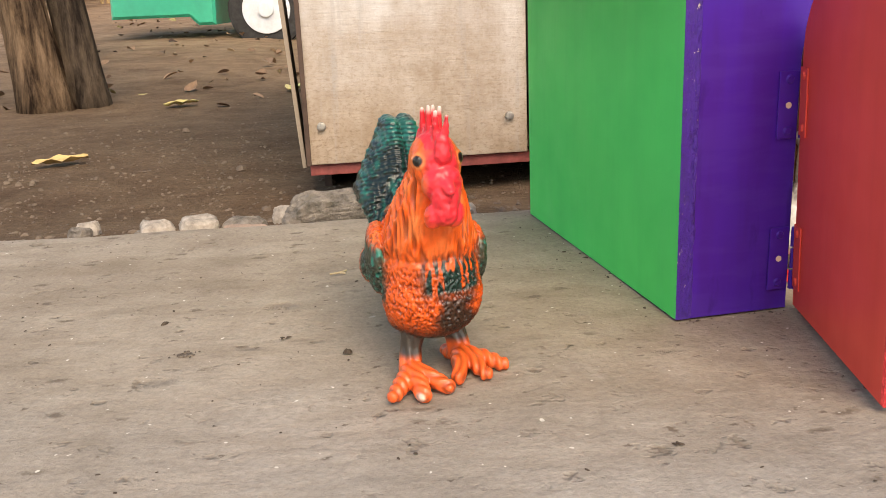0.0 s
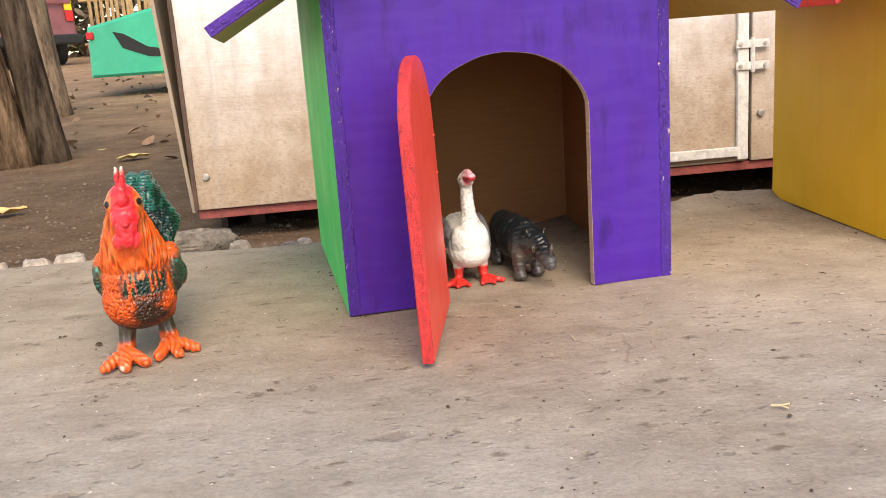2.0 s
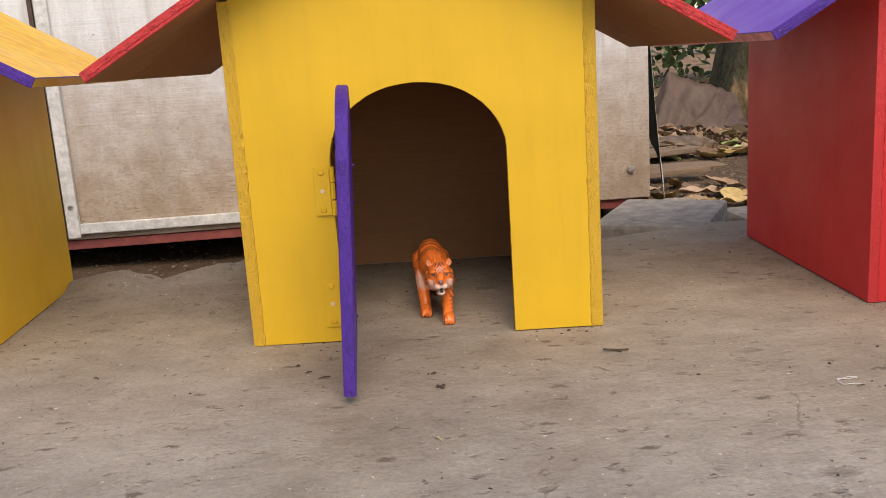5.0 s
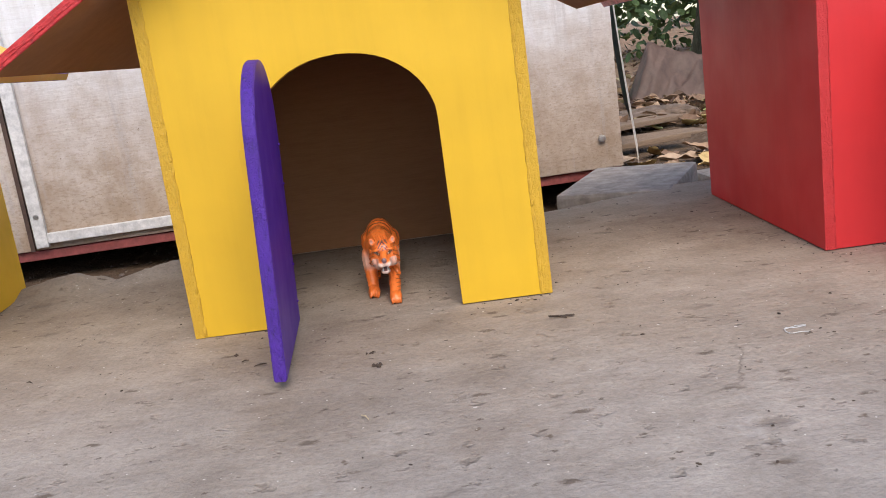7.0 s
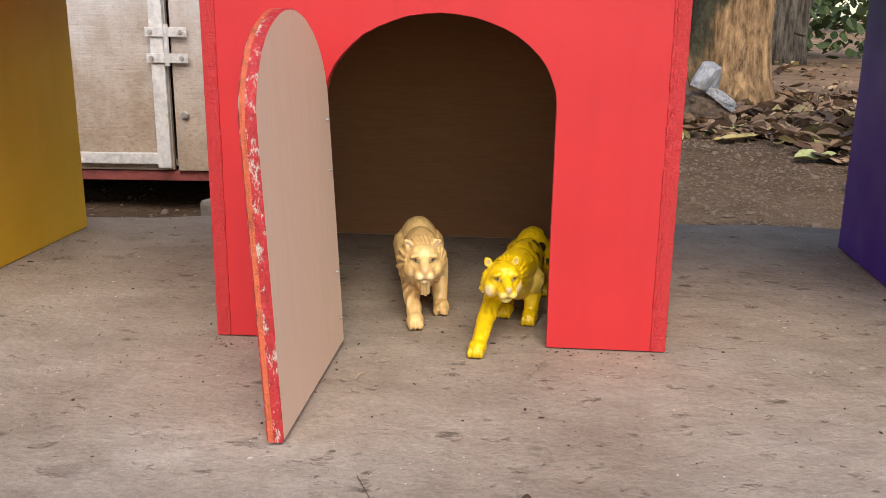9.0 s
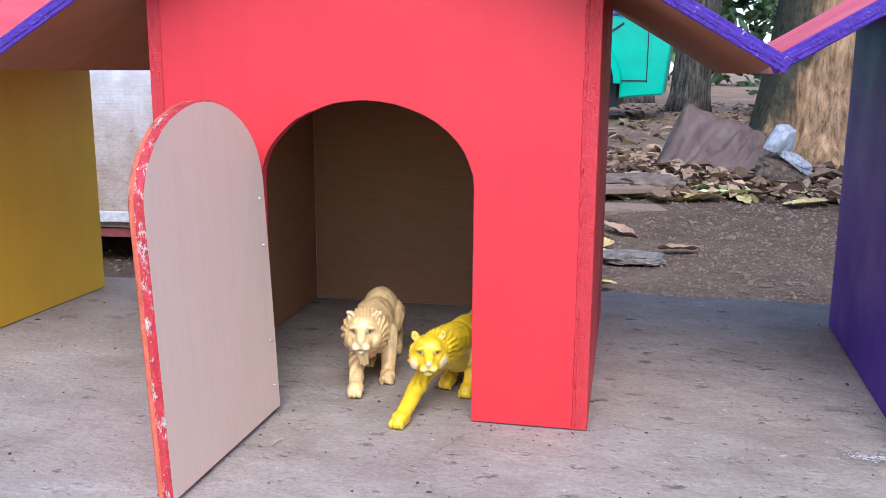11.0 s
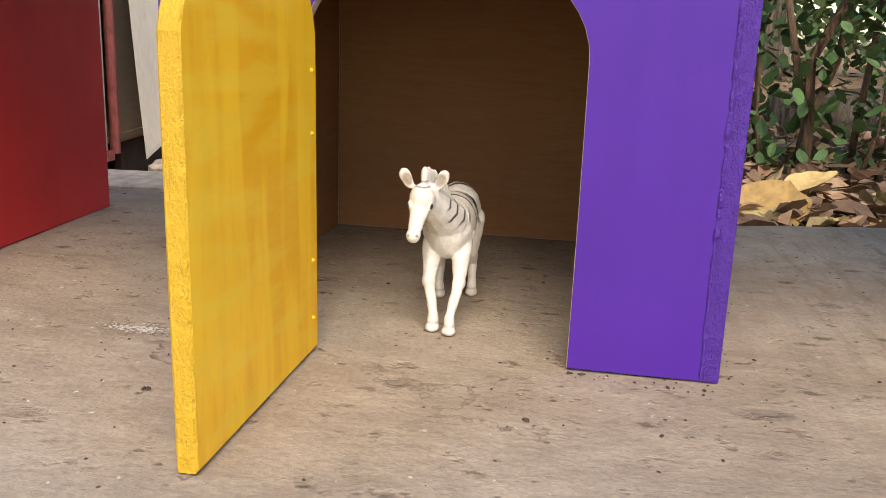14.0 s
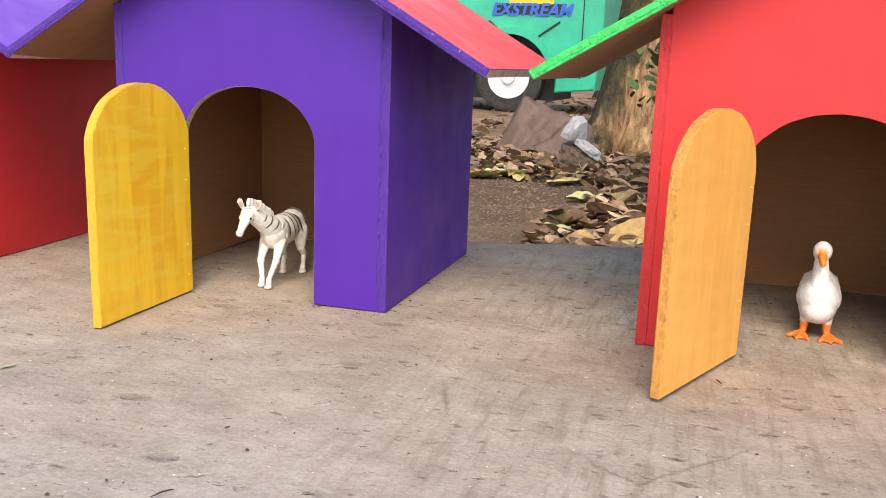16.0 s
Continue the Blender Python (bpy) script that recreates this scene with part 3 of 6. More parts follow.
def ridge(length, width, seed, high=0.0011):
    """A lumpy seam of dried paint standing a millimetre proud of the boards, running up z."""
    bm = bmesh.new()
    n, rows = int(length / 0.0022), []
    for i in range(n + 1):
        z = length * i / n
        w = width * (0.75 + 0.5 * noise.noise((z * 90, seed, 0)))
        x0 = 0.0006 * noise.noise((z * 40, seed, 5))
        lift = high * max(0.12, 0.55 + 1.1 * noise.noise((z * 160, seed, 9)))
        row = []
        for j, v in enumerate((-1, -0.45, 0.1, 0.5, 1)):
            y = 0.0004 if abs(v) == 1 else -lift * (1 + 0.8 * noise.noise((z * 300, j * 3.1, seed)))
            row.append(bm.verts.new((x0 + v * w / 2, y, z)))
        rows.append(row)
    for p, q in zip(rows, rows[1:]):
        for j in range(4):
            bm.faces.new((p[j], p[j + 1], q[j + 1], q[j]))
    return bm


def toy_house(cx, cy, turn, front, left, right, roof, roof_edge, door_out, door_in, door_edge, swing, label, edge=None, disc=None, door_w=0.166, pale=False, lift=0.003, lean=0.0, joint=False, trim=(0.0, 0.0), under=None, w=W, hole=(0.081, 0.081, 0.0), splay=0.0, end=None, outer=None, seams=(0.0035, 0.0035), seed=1):
    e = edge or front
    h = new("toy_house")
    h.matrix_basis = pose(cx, cy, 0.001, 0, 0, turn)
    tagged(h, label, "toy house", "painted plywood toy houses")
    inner = w / 2 - PLYT
    # front, with the arched doorway cut through it
    door_hole = arch(hole[0], hole[1], SPRING, RISE + hole[2], seed=seed)
    out = [(-inner, 0)] + door_hole + [(inner, 0), (inner, WALL + PLYT * 0.6), (0, APEX), (-inner, WALL + PLYT * 0.6)]
    fb = board(out, PLYT, bevel=0.0003)
    for f in fb.faces:
        if f.material_index == 2 and abs(f.calc_center_median().x) > hole[1] + 0.006:
            f.material_index = 3
    part("front_panel", fb, [PAINT[front], PLY, PLY_EDGE if pale else EDGE[e], EDGE[e]], h, m=pose(0, 0.0002, 0))
    for s, col in ((-1, left), (1, right)):
        b = board([(0, 0), (DEPTH, 0), (DEPTH, WALL), (0, WALL)], PLYT, bevel=0.0004)
        b.transform(pose(0, 0, 0, 0, 0, 90))
        if s > 0:
            bmesh.ops.transform(b, matrix=Matrix.Diagonal((-1, 1, 1, 1)), verts=b.verts)
        for f in b.faces:
            if f.material_index < 2:
                f.material_index = 0 if abs(f.calc_center_median().x) > PLYT / 2 else 1
        part("side_panel", b, [PAINT[col], PLY, EDGE[e]], h, m=pose(s * inner, 0, 0, 0, 0, -splay if s > 0 else 0.0))
    far = inner + (DEPTH - PLYT) * math.tan(radians(splay))
    part("back_panel", board([(-inner, 0.0), (far, 0.0), (far, WALL), (0, APEX), (-inner, WALL)], PLYT), [PLY, PAINT[front], PLY_EDGE], h, m=pose(0, DEPTH - PLYT - 0.002, 0))
    for s, wide in zip((-1, 1), seams):
        if wide:
            part("paint_seam", ridge(WALL - 0.004, wide, seed * 7 + s), EDGE[e], h, "lumpy dried paint along the corner joint", m=pose(s * inner, 0.0, 0.002))
    # roof boards lie on the gables and overhang all round; their lower ends keep another coat
    slope = math.atan2(APEX - WALL - 0.001, w / 2 - PLYT * 0.5)
    for s, short in zip((-1, 1), trim):
        run = (0.279 - short) / math.cos(slope)
        b = bmesh.new()
        bmesh.ops.create_cube(b, size=1, matrix=Matrix.Translation((run / 2, 0, PLYT / 2)) @ Matrix.Diagonal((run, DEPTH + 0.085, PLYT, 1)))
        bmesh.ops.bevel(b, geom=b.edges[:], offset=0.0008, segments=1, affect="EDGES")
        for f in b.faces:
            f.normal_update()
            q = f.normal
            f.material_index = 0 if q.z > 0.9 else (1 if q.z < -0.9 else (3 if q.x > 0.9 else 2))
        part("roof_panel", b, [PAINT[roof], under or PLY, EDGE[roof_edge], end or PAINT[roof]], h, m=pose(0, DEPTH / 2 - 0.002, APEX + 0.002, 0, math.degrees(slope), 0) if s > 0 else pose(0, DEPTH / 2 - 0.002, APEX + 0.002, 0, 0, 180) @ pose(0, 0, 0, 0, math.degrees(slope), 0))
        # clots and splinters of paint standing off the sawn verge
        fringe = ridge(run - 0.006, 0.007, seed * 3 + s, 0.0010)
        fringe.transform(pose(0, 0, 0, 0, 90, 0))
        part("paint_seam", fringe, EDGE[roof_edge], h, "clotted paint on the sawn roof edge", m=pose(0, -0.0445, APEX + 0.002, 0, math.degrees(slope), 0) @ pose(0.003, 0, PLYT / 2) if s > 0 else pose(0, -0.0445, APEX + 0.002, 0, 0, 0) @ pose(0, 0, 0, 0, 180 - math.degrees(slope), 0) @ pose(0.003, 0, -PLYT / 2))
    if joint:
        part("seam", box((2 * inner, 0.0008, 0.0014), (0, 0, 0)), EDGE[e], h, "paint-filled joint under the gable", m=pose(0, 0.0003, WALL + 0.004))
    if disc:
        part("gable_disc", cyl(0.046, 0.004, 40, m=pose(0, 0, 0, 90), bevel=0.001), PAINT[disc], h, "purple painted wooden roundel", m=pose(0.0, -0.0012, 0.372))
    # the door hangs on the left jamb and stands open
    d = part("door", board(arch(door_w / 2, door_w / 2, SPRING, RISE + 0.001, seed=seed + 40), PLYT, layer=0.42 if outer else 0.0), [PAINT[door_out], PAINT[door_in] if door_in in PAINT else PLY_PALE, EDGE[door_edge], outer or EDGE[door_edge]], h, "arched plywood door standing open")
    d.data.transform(Matrix.Translation((door_w / 2, 0, 0)))
    d.matrix_basis = pose(-hole[0] + 0.002, -0.005, lift, 0, 0, -swing) @ pose(0, 0, 0, lean, 0, 0)
    for z in (0.1475, 0.0385):
        hinge(h, PAINT[front], -hole[0] + 0.001, z, PAINT[front])
        g = part("hinge_leaf", box((0.014, 0.0012, 0.046), (0.009, -0.0008, 0), 0.0004), PAINT[door_out], d, m=pose(0, 0, z))
        for dz in (0.0175, -0.0175):
            part("screw", cyl(0.0032, 0.0012, 10, 0.0022, m=pose(0, 0, 0, 90)), PAINT[door_out], g, m=pose(0.0095, -0.0018, dz))
            part("screw_tip", cyl(0.0016, 0.0018, 8, 0.0007, m=pose(0, 0, 0, -90)), PAINT[door_in] if door_in in PAINT else STEEL, d, "screw point breaking through the board", m=pose(0.0095, PLYT + 0.0006, z + dz))
    return h


# its right side is yellow brightened in colour, as a face the light strikes
toy_house(0.492, 0.6935, 9.0, "violet", "green", "lit_yellow", "gold", "purple", "lit_red", "lit_red", "red", 107, "purple plywood toy house, green side, red open door", edge="purple_raw", pale=True, lean=1.5, trim=(0.016, 0.001), under=PLY_ROOF, splay=2.6, hole=(0.081, 0.083, 0.0), end=PAINT["yellow"], seams=(0.006, 0.005), seed=1)
toy_house(1.0945, 0.7515, 0.6, "yellow", "yellow", "yellow", "pink", "red", "purple", "purple", "purple", 85, "yellow plywood toy house with red roof and purple open door", edge="amber_rough", disc="purple", lift=0.0075, lean=-3.0, door_w=0.164, w=0.339, hole=(0.080, 0.0845, 0.004), seams=(0.005, 0.005), seed=2)
toy_house(1.6955, 0.780, 1.4, "red", "red", "red", "lilac", "purple_chip", "orange", "bare", "red_raw", 91, "red plywood toy house, purple roof, bare wood inside door", edge="red_soft", lift=0.001, lean=2.6, joint=True, outer=EDGE["orange"], end=END_PINK, seams=(0.002, 0.004), seed=3)
toy_house(2.250, 0.7825, -1.3, "purple", "purple", "purple", "pink", "purple_chip", "yellow", "gold", "yellow", 90, "purple plywood toy house with yellow open door", edge="purple_soft", pale=True, lift=0.001, lean=0.5, door_w=0.166, end=END_PINK, seams=(0.003, 0.005), seed=4)
toy_house(2.855, 0.769, 0.0, "red", "white", "red", "green", "green", "amber", "amber", "amber", 114, "red plywood toy house, green roof, white side, amber door", edge="red_soft", seams=(0.003, 0.003), seed=5)


# ---- food stall behind the slab ----
def stall():
    """A whitewashed plywood stall on a red steel frame, standing clear of the earth."""
    s = new("market_stall")
    s.matrix_basis = pose(-0.015, 1.578, -0.008, 0, 0, 5.0)
    tagged(s, "weathered whitewashed plywood stall on red steel frame", "stall")
    L, H, D, z0 = 1.54, 0.95, 0.85, -0.03
    spans = ((0.0, 0.377, 0.0), (0.385, 1.138, 0.004), (1.146, L, 0.0))
    for a, b, y in spans:
        part("front_panel", box((b - a, 0.012, H), ((a + b) / 2, y + 0.006, z0 + H / 2), 0.002), WASH, s)
    part("side_panel", box((0.012, D, H), (0.0, 0, H / 2 + z0), 0.002, pose(0.006, D / 2 + 0.014, 0)), WASH, s)
    part("side_panel", box((0.012, D - 0.1, H), (0.0, 0, H / 2 + z0), 0.002, pose(L - 0.03, D / 2 + 0.06, 0)), WOOD_GREY, s)
    part("side_flap", box((0.007, 0.66, H), (0, 0.33, H / 2), 0.001), WOOD_GREY, s, "grey plywood sheet leaning loose at the end", m=pose(-0.009, 0.012, z0 - 0.006, 0, -3.6, 1.0))
    # a warped sheet hangs loose outside the far end
    flap = bmesh.new()
    bmesh.ops.create_grid(flap, x_segments=10, y_segments=14, size=0.5)
    for v in flap.verts:
        u, w = v.co.x + 0.5, v.co.y + 0.5
        ragged = 0.03 * noise.noise((u * 5, 1, 0)) + 0.02 * noise.noise((u * 17, 2, 0)) if w < 0.01 else 0.0
        v.co = Vector((0.045 * (1 - w) ** 2 + 0.01 * math.sin(u * 3), u * 0.66, w * H + (0.085 * u + ragged) * (1 - w)))
    bmesh.ops.solidify(flap, geom=flap.faces[:], thickness=0.010)
    bmesh.ops.recalc_face_normals(flap, faces=flap.faces)
    # shade on the sheet's inner face is painted with the dark board colour
    for f in flap.faces:
        f.normal_update()
        f.material_index = 1 if f.normal.x < -0.3 else 0
    part("side_flap", flap, [SILVERED, SLAT], s, "grey warped plywood sheet with split foot", m=pose(L + 0.005, 0.07, z0 - 0.01, 0, 0, -14))
    part("back_panel", box((L - 0.03, 0.012, H), (L / 2, D + 0.01, z0 + H / 2), 0.002), WASH, s)
    part("stall_top", box((L + 0.04, D + 0.06, 0.018), (L / 2, D / 2, z0 + H + 0.010), 0.003), WASH, s)
    part("floor_board", box((L - 0.04, D - 0.04, 0.012), (L / 2, D / 2, z0 + 0.012)), WOOD_GREY, s)
    for y in (0.012, D):
        part("bottom_rail", box((L, 0.03, 0.018), (L / 2, y + 0.012, z0 - 0.011), 0.002), RUST_RED, s, "red oxide steel angle")
    for x, y in ((0.10, 0.20), (L - 0.06, 0.20), (0.02, D - 0.02), (L - 0.02, D - 0.02)):
        part("foot", box((0.03, 0.03, 0.14), (x, y, z0 - 0.085), 0.002), SLAT, s)
    # unseen boards added at back and ends so the gap below stays dark
    part("light_block", box((L - 0.05, 0.014, 0.12), (L / 2, D - 0.05, z0 - 0.066), 0.001), SLAT, s, "added unseen board keeping light out under the stall")
    for x in (0.03, L - 0.05):
        part("light_block", box((0.014, D - 0.2, 0.12), (x, D / 2 + 0.06, z0 - 0.066), 0.001), SLAT, s, "added unseen board keeping light out under the stall")
    # trims, post and battens on the face
    part("trim", box((0.008, 0.006, H), (-0.001, -0.004, z0 + H / 2), 0.001), SLAT, s, "dark brown wooden bead")
    part("trim", box((0.024, 0.010, H - 0.01), (0.402, -0.002, z0 + H / 2), 0.002), OLD_WHITE, s, "chipped white aluminium strip")
    part("trim", box((0.70, 0.010, 0.020), (0.764, -0.002, z0 + 0.022), 0.002), OLD_WHITE, s, "chipped white aluminium strip")
    part("trim", box((0.024, 0.010, H - 0.01), (1.124, -0.002, z0 + H / 2), 0.002), OLD_WHITE, s, "chipped white aluminium strip")
    part("trim", box((0.008, 0.006, H), (0.383, -0.004, z0 + H / 2), 0.001), SLAT, s, "dark brown wooden bead")
    part("post", cyl(0.009, H + 0.02, 12, m=pose(L - 0.006, 0.055, z0 + H / 2)), RUST_RED, s, "red painted steel tube")
    for dz in (0.190, 0.62):
        hg = part("hasp", join(box((0.034, 0.003, 0.016), (-0.019, 0, 0.022), 0.001), box((0.034, 0.003, 0.016), (0.019, 0, 0.022), 0.001), box((0.034, 0.003, 0.016), (-0.019, 0, -0.022), 0.001), box((0.034, 0.003, 0.016), (0.019, 0, -0.022), 0.001), cyl(0.0045, 0.07, 10)), OLD_WHITE, s, "white painted steel hinge", m=pose(1.142, -0.010, dz))
        for x in (-0.026, 0.026):
            for z in (0.022, -0.022):
                part("bolt", cyl(0.004, 0.004, 8, m=pose(0, 0, 0, 90)), STEEL, hg, m=pose(x, -0.002, z))
    for x, z in ((0.024, 0.035), (0.345, 0.035), (0.402, 0.035), (1.165, 0.07), (1.5, 0.03), (0.024, 0.45), (0.50, 0.30)):
        part("bolt", cyl(0.0075, 0.008, 10, m=pose(0, 0, 0, 90), bevel=0.002), STEEL, s, "rusty carriage bolt", m=pose(x, -0.003, z))
    return s


stall()

# ---- stones along the slab ----
PALE_STONE = plain("pale_rubble", (0.36, 0.31, 0.26), 0.9, scale=60, vary=0.5, relief=0.003)
CLOD = plain("brown_clod", (0.17, 0.12, 0.085), 0.9, scale=30, vary=0.5, relief=0.006)
PAVER = plain("dusty_cement", (0.36, 0.315, 0.27), 0.9, scale=45, vary=0.35, relief=0.003)


def stone(x, y, r, size, seed, m=STONE, turn=0.0, sink=0.35, z=None, label="rough grey stone lying in the dirt"):
    b = lump(r, seed, 5 if r > 0.05 else 3, 0.24, size)
    g = ground_z(x, y) if z is None else z
    return tagged(part("stone", b, m, smooth=False, m=pose(x, y, g + r * size[2] * (1 - sink) * 0.8, 0, 0, turn)), label, "stone", "stones along the slab edge")


for k, (x, y, wd, h) in enumerate(((-0.28, 1.215, 0.034, 0.034), (-0.167, 1.165, 0.050, 0.042), (-0.112, 1.150, 0.056, 0.044), (-0.06, 1.165, 0.062, 0.036), (-0.037, 1.36, 0.032, 0.03), (0.13, 1.19, 0.037, 0.040), (0.204, 1.20, 0.036, 0.026), (0.224, 1.25, 0.03, 0.028), (-0.333, 1.40, 0.036, 0.024), (-0.215, 1.25, 0.022, 0.02))):
    stone(x, y, wd / 2, (1.0, 0.8, h / wd * 1.15), 60 + k, turn=(k * 47) % 60 - 30, sink=0.25, m=PALE_STONE if k % 3 else STONE)
stone(0.055, 1.205, 0.062, (1.3, 0.62, 0.8), 1, turn=5, z=-0.075, label="large broken grey concrete lump at the slab edge")
stone(-0.046, 1.10, 0.022, (1.5, 0.6, 0.3), 7, BRICKISH, z=-0.028, label="flat reddish brick shard at the slab edge")
tagged(part("stone", box((0.17, 0.24, 0.035), (0, 0, 0), 0.006), PAVER, m=pose(1.455, 1.33, -0.016, 0, 0, -24)), "flat grey concrete paver wedged under the stall", "stone", "stones along the slab edge")
tagged(part("stone", box((0.20, 0.13, 0.06), (0, 0, 0), 0.008), PAVER, m=pose(1.70, 1.44, -0.058, 0, 0, 6)), "grey concrete block beside the slab", "stone", "stones along the slab edge")
stone(1.60, 1.80, 0.040, (1.2, 0.8, 0.7), 12, PALE_STONE, z=-0.10, label="pale broken stone by the stall foot")
stone(1.875, 1.955, 0.055, (1.3, 0.8, 0.22), 13, z=-0.112, label="flat grey rock half buried in leaf litter")
stone(1.86, 3.0, 0.15, (1.2, 0.8, 0.34), 14, CLOD, z=-0.125, label="flat grey rock half buried in leaf litter")
stone(1.78, 3.2, 0.10, (1.2, 1.0, 0.5), 15, z=-0.14)


# ---- trees ----
BARK_PALE = bark_mat("pale_bark", (0.10, 0.07, 0.05), (0.40, 0.29, 0.20))
def tree(name, base, top, r0, r1, bark, label, limbs=5, crown=1.3, seed=1, flare=1.5, leaves=1400, bend=0.1, ridges=0.12):
    rnd = random.Random(seed)
    t = new(name)
    bx, by = base
    gz = ground_z(bx, by) - 0.06
    t.matrix_basis = pose(bx, by, gz)
    tagged(t, label, "tree")
    H = top[2]
    pts, rad = [], []
    for k in range(22):
        u = k / 21
        pts.append(Vector((top[0] * u + bend * math.sin(u * 3.1), top[1] * u, H * u)))
        rad.append((r0 + (r1 - r0) * u) * (1 + (flare - 1) * math.exp(-u * H / 0.22)))
    bm = tube(pts, rad, 28)
    for v in bm.verts:
        c = min(pts, key=lambda p: abs(p.z - v.co.z))
        d = v.co - c
        d.z = 0
        a = math.atan2(d.y, d.x)
        v.co += d * (ridges * noise.noise((math.cos(a) * 2.5, math.sin(a) * 2.5, v.co.z * 0.9 + seed)) * 2 + 0.05 * noise.noise(v.co * 14))
    part("trunk", bm, bark, t, smooth=True)
    tips = []
    bl = None
    for k in range(limbs):
        a = 2 * math.pi * k / limbs + rnd.random()
        s = pts[-1 - (k % 3)]
        ln = crown * rnd.uniform(0.6, 1.0)
        e = s + Vector((math.cos(a) * ln, math.sin(a) * ln, ln * rnd.uniform(0.3, 0.8)))
        mid = (s + e) / 2 + Vector((0, 0, 0.12))
        b = tube([s, mid, e], [r1 * 0.6, r1 * 0.4, r1 * 0.15], 8)
        bl = join(bl, b) if bl else b
        tips += [mid, e, (mid + e) / 2]
    if bl:
        part("limbs", bl, bark, t, smooth=True)
        lf = bmesh.new()
        for k in range(leaves):
            c = rnd.choice(tips)
            p = c + Vector((rnd.gauss(0, crown * 0.30), rnd.gauss(0, crown * 0.30), rnd.gauss(0, crown * 0.20)))
            leaf(lf, p, rnd.uniform(0.06, 0.12), rnd)
        part("crown", lf, FAR_LEAF, t)
    return t


def leaf(bm, p, size, rnd, flat=False, wide=0.45, curl=0.2):
    """One leaf blade, folded along its midrib and curling at the tip."""
    a = rnd.uniform(0, 6.283)
    m = Matrix.Translation(p) @ Euler((rnd.gauss(0, 0.30) if flat else rnd.uniform(-0.8, 0.8), rnd.gauss(0, 0.26) if flat else rnd.uniform(-1.2, 1.2), a)).to_matrix().to_4x4()
    s, w, c, b = size, size * wide / 2, size * curl * rnd.uniform(-0.3, 1.0), rnd.uniform(-0.4, 1.0) * size * curl * 0.5
    rib = [bm.verts.new(m @ Vector((s * u, 0.10 * s * math.sin(u * 3 + c), c * (u + 0.1) ** 2))) for u in (-0.5, -0.2, 0.12, 0.5)]
    for g in (1, -1):
        e = [bm.verts.new(m @ Vector((s * u, g * w * k + 0.10 * s * math.sin(u * 3 + c), c * (u + 0.1) ** 2 + b * k))) for u, k in ((-0.36, 0.62), (-0.08, 1.0), (0.24, 0.72))]
        for f in ((rib[0], e[0], rib[1]), (rib[1], e[0], e[1], rib[2]), (rib[2], e[1], e[2], rib[3])):
            bm.faces.new(f if g > 0 else f[::-1])


tree("tree", (-1.07, 3.28), (-0.76, 0.2, 3.4), 0.072, 0.056, BARK, "brown furrowed tree trunk leaning over packed earth", seed=3, flare=1.45, ridges=0.22)
tree("tree", (-0.945, 3.34), (-0.68, 0.22, 3.4), 0.058, 0.045, BARK_DARK, "dark second stem beside the furrowed trunk", seed=4, flare=1.3, ridges=0.15, limbs=3, leaves=500)
tree("tree", (-1.66, 5.35), (-0.46, 0.1, 3.6), 0.075, 0.058, BARK_PALE, "slender pale brown tree trunk leaning in the yard", seed=5, flare=1.6)
tree("tree", (2.47, 3.99), (0.12, 0.3, 4.2), 0.150, 0.13, BARK_SUNLIT, "broad mossy tree trunk, sunlight painted tan on its flared foot", seed=9, flare=1.75, ridges=0.25, leaves=1800)
tree("tree", (2.25, 9.2), (0.1, 0.1, 4.6), 0.17, 0.13, BARK_GREY, "thick grey tree trunk beside the utility vehicle", seed=12, flare=1.4)
tree("tree", (-2.3, 11.5), (-0.3, 0, 4.4), 0.14, 0.1, BARK_GREY, "distant grey tree trunk", seed=15)
tree("tree", (-1.2, 13.5), (0.5, 0, 4.4), 0.16, 0.1, BARK_GREY, "distant grey tree trunk", seed=17)
tree("tree", (3.6, 7.5), (0.2, 0, 4.4), 0.16, 0.1, BARK_GREY, "distant grey tree trunk in the shade", seed=19)
tree("tree", (4.6, 6.2), (-0.3, 0, 4.2), 0.13, 0.1, BARK, "brown tree trunk in the shade", seed=23)
tree("tree", (1.7, 12.0), (0.2, 0, 4.4), 0.18, 0.12, BARK_GREY, "distant grey tree trunk", seed=29)


def vine_bush():
    """A thicket of thin stems and climbing vine with dark green leaves."""
    rnd = random.Random(4)
    t = new("vine_bush")
    t.matrix_basis = pose(2.86, 2.36, ground_z(2.8, 2.35) - 0.02)
    tagged(t, "thicket of thin stems with dark green leaves", "bush")
    lines = []
    for k in range(18):
        x, y = rnd.uniform(-0.20, 0.36), rnd.uniform(-0.10, 0.35)
        pts = [Vector((x + 0.05 * math.sin(u * 5 + k) + u * rnd.uniform(-0.12, 0.12), y + u * rnd.uniform(-0.1, 0.1), u * 1.25)) for u in [i / 9 for i in range(10)]]
        r = rnd.choice((0.004, 0.006, 0.009, 0.012))
        part("stem", tube(pts, [r * (1 - 0.5 * i / 9) for i in range(10)], 7), BARK, t, smooth=True)
        lines.append(pts)
    lf = bmesh.new()
    for k in range(5200):
        line = rnd.choice(lines[:14])
        u = rnd.random() ** 0.8 * 8.99
        c = line[int(u)].lerp(line[int(u) + 1], u % 1)
        p = c + Vector((rnd.gauss(0, 0.045), rnd.gauss(0, 0.06), rnd.gauss(0, 0.04)))
        if p.z < 0.03 or noise.noise((p.x * 7, p.y * 7, p.z * 7)) < rnd.uniform(-0.7, 0.15):
            continue
        leaf(lf, p, rnd.uniform(0.020, 0.046), rnd, wide=0.66)
    part("leaves", lf, GREEN_LEAF, t)


vine_bush()


